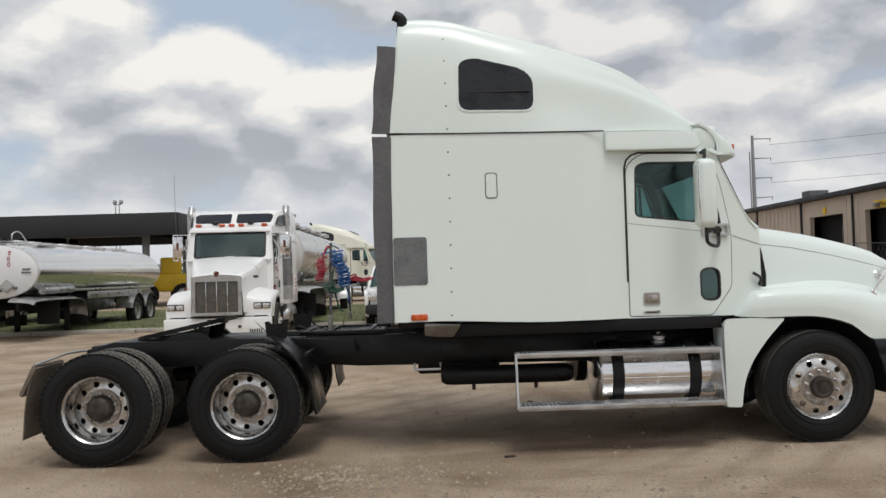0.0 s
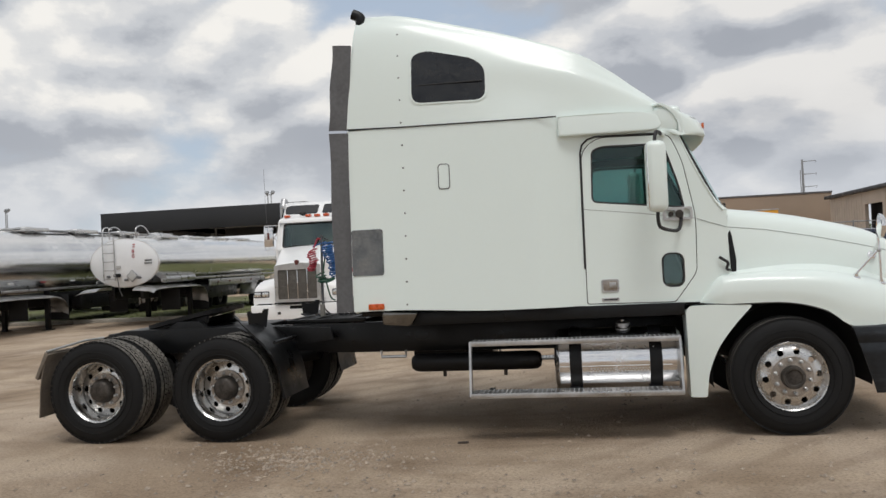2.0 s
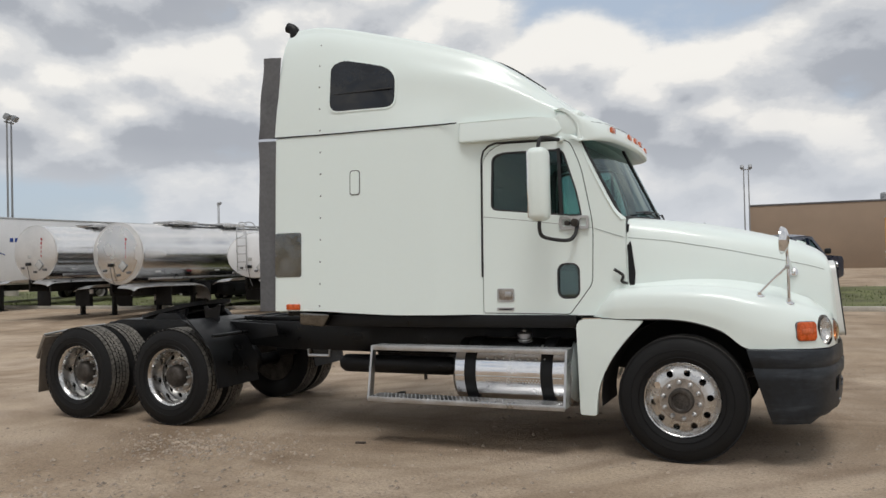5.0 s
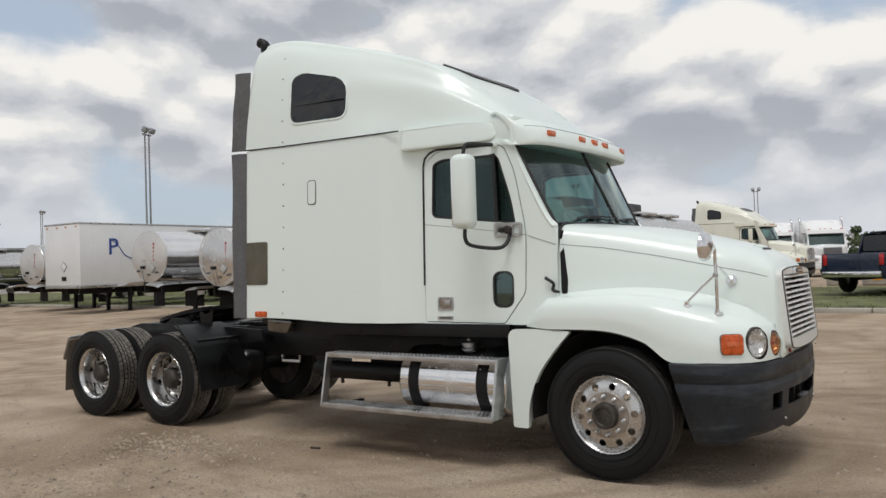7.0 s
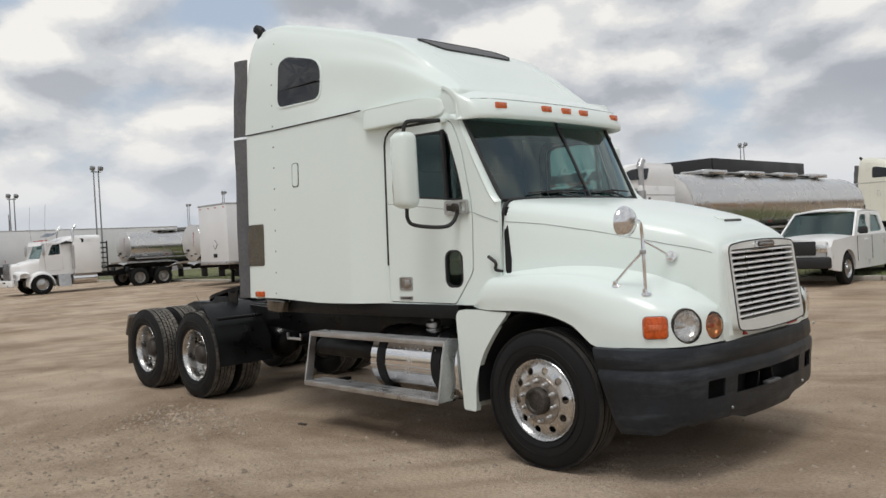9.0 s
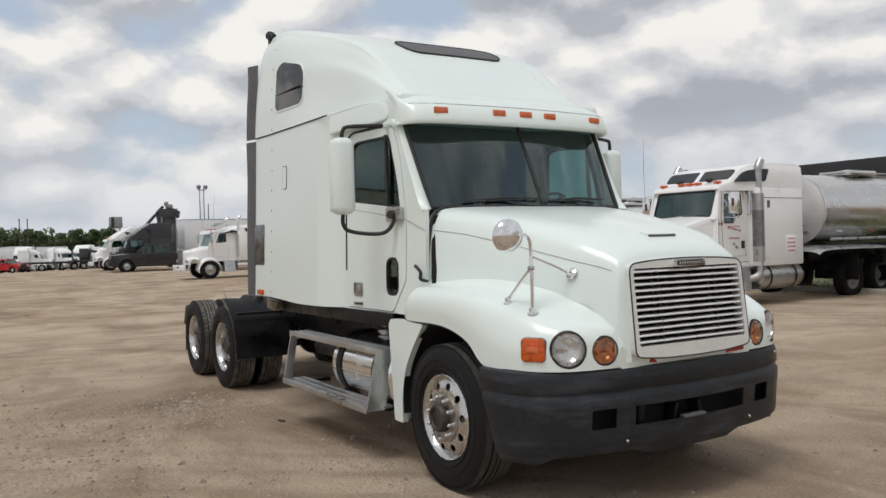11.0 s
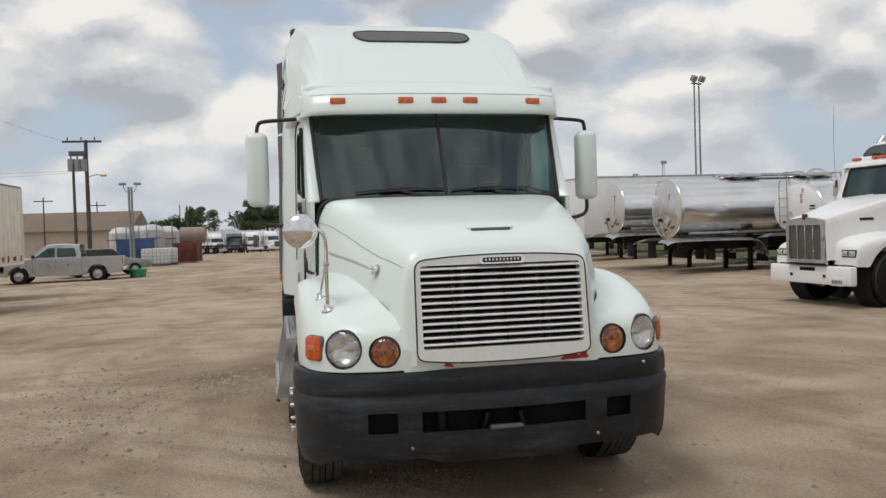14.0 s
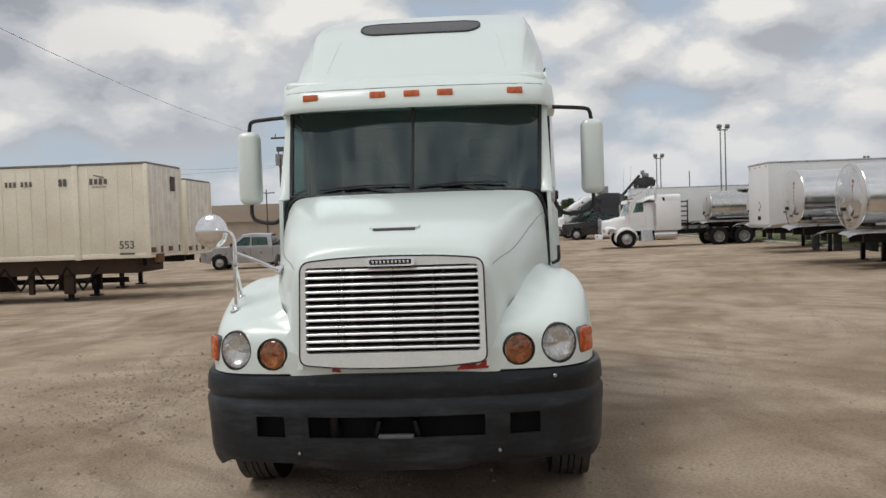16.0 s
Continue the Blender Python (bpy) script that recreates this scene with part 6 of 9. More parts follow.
    # cab shell with window openings
    win = round_poly([(-0.95, 1.95), (wsx - 0.42, 1.90), (wsx - 0.62, 2.42), (-0.95, 2.45)], 0.05)
    side = [(cab_back, 0.92), (wsx, 0.92), (wsx, 1.72), (wsx - 0.32, 2.52), (cab_back, 2.60)]
    for s in (-1, 1):
        d = part("cab_side", pane(side, [win], lambda x, z, q, s=s: (x, s * (w - 0.05 * max(0, z - 1.7) - q), z), 0.04), paint, T)
        part("window_glass", pane(grow(win, 0.01), [], lambda x, z, q, s=s: (x, s * (w - 0.02 - 0.05 * max(0, z - 1.7) - q), z), 0.006), SIDEGLASS, d)
        if detail:
            part("door_seam", tube([(x, s * (w + 0.003 - 0.05 * max(0, z - 1.7)), z) for x, z in ((-1.05, 2.48), (-1.05, 1.15), (wsx - 0.28, 1.15), (wsx - 0.22, 1.8), (wsx - 0.5, 2.46), (-1.05, 2.48))], 0.005, 5), GREYRUB, T)
    part("windshield", pane(round_rect(-0.93, 1.74, 0.93, 2.50, 0.06), [], lambda y, z, q: (wsx - 0.02 - (z - 1.72) * 0.40 - 0.06 * y * y - q, y, z), 0.008), WINDGLASS, T, "dark tinted windshield")
    part("windshield_frame", pane(round_rect(-1.0, 1.66, 1.0, 2.60, 0.05), [round_rect(-0.91, 1.76, 0.91, 2.48, 0.06)], lambda y, z, q: (wsx - 0.01 - (z - 1.72) * 0.40 - 0.06 * y * y - q, y, z), 0.03), paint, T)
    part("dash", box((wsx - 0.38, 0, 1.55), (0.5, 1.9, 0.36), 0.05), INTERIOR, T)
    part("cab_back_wall", box((cab_back + 0.05, 0, 1.75), (0.04, 1.96, 1.6)), INTERIOR, T)
    for y in (-0.5, 0.5):
        part("seat_back", box((-1.1, y, 1.95), (0.15, 0.48, 0.75), 0.06), SEAT, T)
    # roof and sleeper
    hi = roof
    fw = wsx - 0.34
    if aero:
        prof = ((back, hi, 1.2), (cab_back - 0.2, hi + 0.0, 1.2), (cab_back + 0.35, hi - 0.22, 1.15), (fw - 0.35, hi - 0.75, 1.08), (fw + 0.02, 2.62, 1.0))
    else:
        prof = ((back, hi, 1.2), (cab_back - 0.45, hi, 1.2), (cab_back + 0.1, hi - 0.06, 1.12), (fw - 0.45, hi - 0.32, 1.0), (fw + 0.05, 2.58, 0.98))
    rows = []
    for x, zt, hw in prof:
        rows.append([(x, hw, 2.48), (x, hw - 0.02, 2.48 + (zt - 2.48) * 0.6), (x, hw - 0.10, zt - 0.05), (x, hw - 0.25, zt), (x, hw * 0.4, zt + 0.02), (x, 0, zt + 0.02)])
    part("roof", skin(rows, 24, 16, True), paint, T)
    if sleeper > 0.3:
        sl = box(((back + cab_back) / 2, 0, 0.92 + (2.52 - 0.92) / 2), (sleeper, 2.40, 1.60), 0.04)
        S = part("sleeper", sl, paint, T)
        part("sleeper_back", box((back + 0.02, 0, (0.92 + hi) / 2), (0.03, 2.34, hi - 0.96), 0.01), paint, T)
        if detail and not aero:
            for s in (-1, 1):
                part("skylight", pane(round_poly([(0.05 * s, fw - 0.30), (0.85 * s, fw - 0.36), (0.90 * s, fw - 0.68), (0.07 * s, fw - 0.62)], 0.06), [], lambda y, x, q: (x, y, 2.70 + (fw - 0.02 - x) * 0.56 - q), 0.02), DARKGLASS, T, "tinted roof window")
                part("roof_window", pane(round_poly([(fw - 0.55, hi - 0.42), (cab_back - 0.5, hi - 0.36), (cab_back - 0.5, hi - 0.16), (cab_back + 0.1, hi - 0.16)], 0.05), [], lambda x, z, q, s=s: (x, s * (1.075 + (0.13 if x < cab_back else 0) * 1.0 - q), z), 0.02), DARKGLASS, T)
        if aero:
            for s in (-1, 1):
                part("roof_window", pane(round_poly([(cab_back - 0.05, hi - 0.95), (cab_back + 0.15, hi - 0.78), (cab_back + 0.42, hi - 0.42), (cab_back - 0.10, hi - 0.50)], 0.06), [], lambda x, z, q, s=s: (x, s * (1.205 - q), z), 0.03), DARKGLASS, T)
                part("gap_closer", box((back - 0.14, s * 1.16, 2.9), (0.26, 0.02, 1.4), 0.01), GREYRUB, T)
    part("sun_shade", pane(round_rect(-1.0, 2.40, 1.0, 2.60, 0.04), [], lambda y, z, q: (wsx - 0.05 - (z - 2.4) * 0.3 - 0.05 * y * y - q, y, z), 0.02), paint, T)
    for y in (-0.85, -0.28, 0.0, 0.28, 0.85):
        part("marker_light", box((fw - 0.08, y, 2.66 if not aero else 2.72), (0.09, 0.13, 0.05), 0.012), AMBER_D if aero else REDLENS, T)
    for s in (-1, 1):
        mr = part("door_mirror", box((-0.05, s * 1.32, 2.15), (0.06, 0.19, 0.48), 0.02), STEEL if not aero else paint, T, "door mirror on a tube frame")
        part("mirror_face", box((-0.085, s * 1.32, 2.15), (0.012, 0.17, 0.45), 0.004), MIRROR, mr)
        part("arm", tube([(-0.15, s * 1.0, 2.45), (-0.05, s * 1.32, 2.44), (-0.05, s * 1.32, 1.86), (-0.15, s * 1.0, 1.80)], 0.012, 6), STEEL, mr)
        part("fuel_tank", lathe([(0, 0), (0.22, 0.02), (0.27, 0.06), (0.27, 1.24), (0.22, 1.28), (0, 1.3)], (-2.75, s * 0.88, 0.66), (1, 0, 0), 24), CHROME, T)
        part("step_box", prism([(0.82 * s, 0.95), (1.05 * s, 0.95), (1.18 * s, 0.35), (0.82 * s, 0.35)], -1.38, -0.78, "x", 0.01), STEEL, T)
        if stacks:
            sx = cab_back - 0.02
            st = part("exhaust_pipe", tube(bend([(sx, s * 1.10, 0.9), (sx, s * 1.10, 2.0), (sx, s * 1.10, 3.05), (sx - 0.04, s * 1.10, 3.22), (sx - 0.17, s * 1.10, 3.36)], 6), 0.065, 12), CHROME, T, "chrome exhaust stack with curved tip")
            part("heat_shield", rod((sx + 0.01, s * 1.10, 1.15), (sx + 0.01, s * 1.10, 2.35), 0.10, 16), STEEL, st)
            part("air_cleaner", rod((cab_back + 0.5, s * 1.0, 0.6), (cab_back + 0.5, s * 1.16, 0.62), 0.02, 6), STEEL, T)
        part("frame_rail", box(((drive - 1.6) / 2, s * 0.43, 0.82), (abs(drive) + 2.6, 0.08, 0.26), 0.01), FRAME, T)
        part("quarter_fender", box((drive + 0.55, s * 0.95, 0.85), (0.05, 0.5, 0.5), 0.01), FRAME, T)
    if detail:
        part("antenna", tube([(-0.3, 1.1, 2.4), (-0.25, 1.14, 3.4), (-0.32, 1.16, 4.4)], 0.006, 5), GREYRUB, T)
        part("antenna", tube([(-0.3, -1.1, 2.4), (-0.25, -1.14, 3.4), (-0.32, -1.16, 4.4)], 0.006, 5), GREYRUB, T)
    return T


TANKWHITE = material("dull_placard_white", (0.46, 0.46, 0.45), 0.6, 0, 0.1)
HEADMETAL = material("brushed_tank_head", (0.66, 0.65, 0.635), 0.48, 0.7, 0.08, 1.4, 20, stain=0.06)


def tank_trailer(label, m, length=12.6, mat=None, rx=0.95, rz=0.86, zc=2.06, ladder=False, dull_head=False, legs=True, group="parked tank trailers", taper=1.0, fittings=True):
    """A tank semi-trailer; its front head is at the origin and it stretches back along -x."""
    T = thing("tank_trailer", label, "trailer", group, m=m)
    mat = mat or TANKMETAL
    n = 40
    bm = bmesh.new()
    rings = []
    for x, k in ((0.14, 0.0), (0.118, 0.45), (0.062, 0.80), (0.0, 1.0), (-0.02, 1.012), (-0.06, 1.0), (-0.12, 1.0), (-length * 0.33 + 0.08, 1.0), (-length * 0.33, 1.0), (-length * 0.33 - 0.02, 1.006), (-length * 0.33 - 0.06, 1.006), (-length * 0.33 - 0.08, 1.0), (-length * 0.33 - 0.16, 1.0), (-length * 0.66 + 0.08, 1.0), (-length * 0.66, 1.0), (-length * 0.66 - 0.02, 1.006), (-length * 0.66 - 0.06, 1.006), (-length * 0.66 - 0.08, 1.0), (-length * 0.66 - 0.16, 1.0), (-length + 0.1, 1.0), (-length, 1.0), (-length - 0.05, 0.8), (-length - 0.1, 0.4), (-length - 0.11, 0.0)):
        if k == 0:
            rings.append([bm.verts.new((x, 0, zc))])
        else:
            rings.append([bm.verts.new((x, rx * k * math.cos(2 * math.pi * q / n), zc + rz * k * math.sin(2 * math.pi * q / n))) for q in range(n)])
    for ring in rings:
        for v in ring:
            f = 1 + (taper - 1) * min(1, max(0, -v.co.x / 1.4))
            v.co.y, v.co.z = v.co.y * f, zc + (v.co.z - zc) * f
    for a, b in zip(rings, rings[1:]):
        for q in range(n):
            r = (q + 1) % n
            bm.faces.new([a[0], b[q], b[r]] if len(a) == 1 else [a[q], a[r], b[0]] if len(b) == 1 else [a[q], a[r], b[r], b[q]])
    part("tank_shell", bm, mat, T)
    part("head_rim", tube([(0.0, rx * 1.0 * math.cos(a), zc + rz * 1.0 * math.sin(a)) for a in np.linspace(0, 2 * math.pi, 41)], 0.012, 6), HEADMETAL, T)
    part("head_skin", lathe([(0, 0.15), (0.42, 0.128), (0.76, 0.078), (0.9, 0.042), (0.985, 0.010)], (0, 0, 0), (1, 0, 0), 40), VANWHITE if ladder else HEADMETAL, T).matrix_basis = Matrix.Translation((0.002, 0, zc)) @ Matrix.Diagonal((1, rx, rz, 1))
    if ladder:
        for sd in (-1, 1):
            part("hose_tube", rod((-0.5, sd * rx * 0.86, zc - rz * 0.74), (-2.2, sd * rx * 0.9, zc - rz * 0.72), 0.11, 14), STEEL, T)
            part("side_board", box((-length * 0.60, sd * rx * 0.92, zc - rz - 0.02), (length * 0.5, 0.04, 0.22), 0.01), STEEL, T)
            for k in range(4):
                part("board_lamp", box((-length * 0.42 - 0.9 * k, sd * (rx * 0.92 + 0.022), zc - rz - 0.02), (0.10, 0.012, 0.05), 0.003), OLDRED, T)
        for k in range(5):
            part("lettering", box((0.118, 0.72 + 0.045 * k, zc + 0.05), (0.012, 0.03, 0.05), 0.002), DARKINK, T)
            part("lettering", box((0.112, 0.70 + 0.05 * k, zc - 0.03), (0.012, 0.034, 0.035), 0.002), DARKINK, T)
    if dull_head:
        part("head_plate", lathe([(0, 0.16), (0.4, 0.137), (0.7, 0.095), (0.85, 0.056)], (0.0, 0, zc), (1, 0, 0), 40), TANKDULL, T)
    # fender shelf, frame, landing gear
    for s in (-1, 1):
        part("frame_rail", box((-length / 2, s * 0.45, zc - rz - 0.16), (length * 0.98, 0.08, 0.40), 0.01), FRAME, T)
        part("under_box", box((-length * 0.45, s * 0.75, zc - rz - 0.30), (length * 0.30, 0.34, 0.44), 0.03), FRAME, T)
        part("side_rail", box((-length / 2, s * (rx - 0.05), zc - rz + 0.16), (length * 0.96, 0.05, 0.07), 0.01), STEEL, T)
        sh = [[(x, s * 0.55, zc - rz + 0.02 + dz), (x, s * 1.05, zc - rz - 0.02 + dz), (x, s * 1.20, zc - rz - 0.08 + dz)] for x, dz in ((0.6, -0.10), (0.2, 0.0), (-1.6, 0.0), (-2.4, -0.04), (-2.7, -0.25), (-2.75, -0.55))]
        part("front_fender", skin(sh, 18, 6, thick=0.012), STEEL, T, "bright aluminium fender shelf")
        if legs:
            lg = part("landing_leg", box((-2.45, s * 0.72, 0.62), (0.13, 0.13, 1.16), 0.01), FRAME, T, "black landing leg with a flat foot")
            part("foot", box((-2.45, s * 0.72, 0.03), (0.30, 0.26, 0.05), 0.01), FRAME, lg)
            part("leg_brace", rod((-2.45, s * 0.72, 0.5), (-3.2, s * 0.5, 1.05), 0.025, 6), FRAME, T)
        part("mud_flap", box((-1.0, s * 0.85, 0.72), (0.02, 0.6, 0.62), 0.005), RUBBER, T)
        part("mud_flap", box((-2.75, s * 0.9, 0.68), (0.02, 0.62, 0.75), 0.005), RUBBER, T)
        for dx in (-length + 2.3, -length + 1.0):
            add_simple_wheel(T, dx, s * 1.05, dish=True)
            fe = [[(dx + 0.62 * math.cos(a), s * y, 0.50 + 0.62 * math.sin(a)) for y in (0.62, 0.9, 1.22)] for a in np.linspace(0.2, math.pi - 0.2, 7)]
            part("fender", skin(fe, 14, 6, thick=0.012), STEEL, T)
        for k in range(9):
            part("reflector_strip", box((-0.8 - k * (length - 1.5) / 8, s * (rx * 0.80 + 0.012), zc - rz * 0.60), (0.22, 0.012, 0.05), 0.002), REDINK if k % 2 else VANWHITE, T)
    # catwalk and domes
    cat = part("catwalk", box((-length / 2, 0, zc + rz + 0.07), (length * 0.72, 0.55, 0.04), 0.01), STEEL, T)
    for k in range(4):
        dm = part("dome_lid", lathe([(0.28, 0), (0.28, 0.12), (0.24, 0.17), (0, 0.20)], (-length * (0.2 + 0.2 * k), 0.0, zc + rz - 0.02), (0, 0, 1), 20), STEEL, T)
        part("spill_box", box((-length * (0.2 + 0.2 * k), 0, zc + rz + 0.06), (1.1, 0.9, 0.12), 0.02), TANKDULL, dm)
    # front head fittings
    if ladder:
        for k, ch in enumerate("8007"):
            letters(ch, 0.17, T, pose(0.142 - 0.007 * k, 0.36, zc + 0.28 - 0.15 * k, 90, 0, 90), REDINK)
        for k in range(2):
            part("lettering", box((0.085, 0.36, zc + 0.52 - 0.07 * k), (0.02, 0.07, 0.03), 0.002), REDINK, T)
    else:
        for k in range(5):
            part("lettering", box((0.118, 0.42 * rx, zc + 0.42 - 0.13 * k), (0.03, 0.035, 0.08), 0.002), REDINK, T)
    if fittings:
        pc = part("placard", box((0.128, 0.30, zc - 0.38), (0.03, 0.25, 0.25), 0.004, Matrix.Rotation(radians(45), 4, "X")), POLEGREY, T, "grey diamond placard")
        part("placard_face", box((0.132, 0.30, zc - 0.38), (0.03, 0.21, 0.21), 0.004, Matrix.Rotation(radians(45), 4, "X")), TANKWHITE, pc)
        part("label_plate", box((0.15, -0.10, zc - 0.12), (0.02, 0.14, 0.10), 0.003), TANKWHITE, T)
        part("hose", tube(bend([(0.17, -0.2, zc - 0.3), (0.19, -0.12, zc - 0.5), (0.15, -0.1, zc - 0.75), (0.10, -0.05, zc - 0.95)], 6), 0.012, 6), GREYRUB, T)
    for y, z in ((-0.45, -0.55), (0.1, -0.7), (0.5, -0.62)):
        part("fitting", box((0.08, y, zc + z * rz), (0.14, 0.10, 0.07), 0.015), GREYRUB, T)
    part("gladhand_box", box((0.15, -0.15, zc - 0.35), (0.08, 0.20, 0.10), 0.015), FRAME, T)
    if ladder:
        ld = part("ladder", tube([(0.19, -0.20, zc - 0.5), (0.19, -0.20, zc + rz + 0.1)], 0.018, 6), STEEL, T, "aluminium access ladder")
        part("ladder_side", tube(bend([(0.19, -0.55, zc - 0.5), (0.19, -0.55, zc + rz + 0.1), (0.0, -0.55, zc + rz + 0.35), (-0.3, -0.55, zc + rz + 0.3)], 5), 0.018, 6), STEEL, ld)
        for k in range(6):
            part("rung", rod((0.19, -0.55, zc - 0.45 + 0.25 * k), (0.19, -0.20, zc - 0.45 + 0.25 * k), 0.014, 6), STEEL, ld)
        for y in (-0.5, 0.35):
            part("rail_loop", tube(bend([(-0.1, y, zc + rz), (-0.1, y, zc + rz + 0.3), (-0.5, y, zc + rz + 0.36), (-0.9, y, zc + rz + 0.1)], 5), 0.018, 6), STEEL, T)
    return T


def van_trailer(label, m, length=14.4, mat=None, height=3.6, floor=1.05, width=2.44, ribs=False, logo=None, group="", legs=True):
    """A box semi-trailer; the middle of its front wall is the origin and it stretches back along -x."""
    T = thing("box_trailer", label, "trailer", group, m=m)
    mat = mat or VANWHITE
    part("box_body", box((-length / 2, 0, (height + floor) / 2), (length, width, height - floor), 0.03), mat, T)
    part("top_rail", box((-length / 2, 0, height - 0.03), (length + 0.03, width + 0.03, 0.07), 0.015), STEEL if not ribs else OLDSTEEL, T)
    part("bottom_rail", box((-length / 2, 0, floor + 0.06), (length + 0.02, width + 0.02, 0.14), 0.015), STEEL if not ribs else mat, T)
    if ribs:
        for s in (-1, 1):
            for k in range(int(length / 0.41)):
                part("rib", box((-0.42 - 0.41 * k, s * (width / 2 + 0.006), (height + floor) / 2), (0.022 + 0.012 * (k % 3 == 0), 0.020, height - floor - 0.22), 0.006), mat, T)
        for k in range(6):
            part("rib", box((0.006, -width / 2 + 0.3 + k * (width - 0.6) / 5, (height + floor) / 2), (0.018, 0.06, height - floor - 0.2), 0.008), mat, T)
        part("front_wall", box((0.006, 0, (height + floor) / 2), (0.012, width - 0.1, height - floor - 0.12), 0.002), GRIMY, T, "grimy grey front wall")
        for y in (-width / 2, width / 2):
            part("corner_post", box((-0.02, y, (height + floor) / 2), (0.12, 0.06, height - floor - 0.1), 0.012), mat, T)
        for k, (y, w) in enumerate(((-1.0, 0.42), (-0.38, 0.16), (0.25, 0.30), (0.92, 0.12))):
            part("rust_patch", box((0.014, y, floor + 0.2), (0.016, w, 0.14 + 0.05 * (k % 2)), 0.006), RUST, T)
    else:
        for s in (-1, 1):
            for k in range(int(length / 1.2)):
                part("panel_seam", box((-0.6 - 1.2 * k, s * (width / 2 + 0.002), (height + floor) / 2), (0.03, 0.008, height - floor - 0.2), 0.002), mat, T)
        part("service_panel", box((0.012, 0.12, floor + 0.38), (0.02, 0.30, 0.16), 0.004), FRAME, T)
        part("placard", box((0.012, 0.12, floor + 0.85), (0.02, 0.26, 0.26), 0.004, Matrix.Rotation(radians(45), 4, "X")), VANWHITE, T)
        part("placard_edge", box((0.008, 0.12, floor + 0.85), (0.02, 0.30, 0.30), 0.004, Matrix.Rotation(radians(45), 4, "X")), GREYRUB, T)
        for y in (-1.0, -0.3, 0.3, 1.0):
            part("marker_light", box((0.012, y, height - 0.16), (0.02, 0.12, 0.04), 0.005), AMBER_D, T)
    for s in (-1, 1):
        if legs:
            lg = part("landing_leg", box((-2.5, s * 0.75, floor / 2 + 0.02), (0.13, 0.13, floor - 0.08), 0.01), FRAME, T)
            part("foot", box((-2.5, s * 0.75, 0.03), (0.32, 0.28, 0.05), 0.01), FRAME, lg)
        part("frame_rail", box((-length / 2, s * 0.45, floor - 0.14), (length * 0.94, 0.08, 0.22), 0.01), FRAME, T)
        for dx in (-length + 2.4, -length + 1.1):
            add_simple_wheel(T, dx, s * 1.03, dish=True)
    part("leg_brace", box((-2.5, 0, 0.55), (0.06, 1.5, 0.06), 0.01), FRAME, T)
    return T


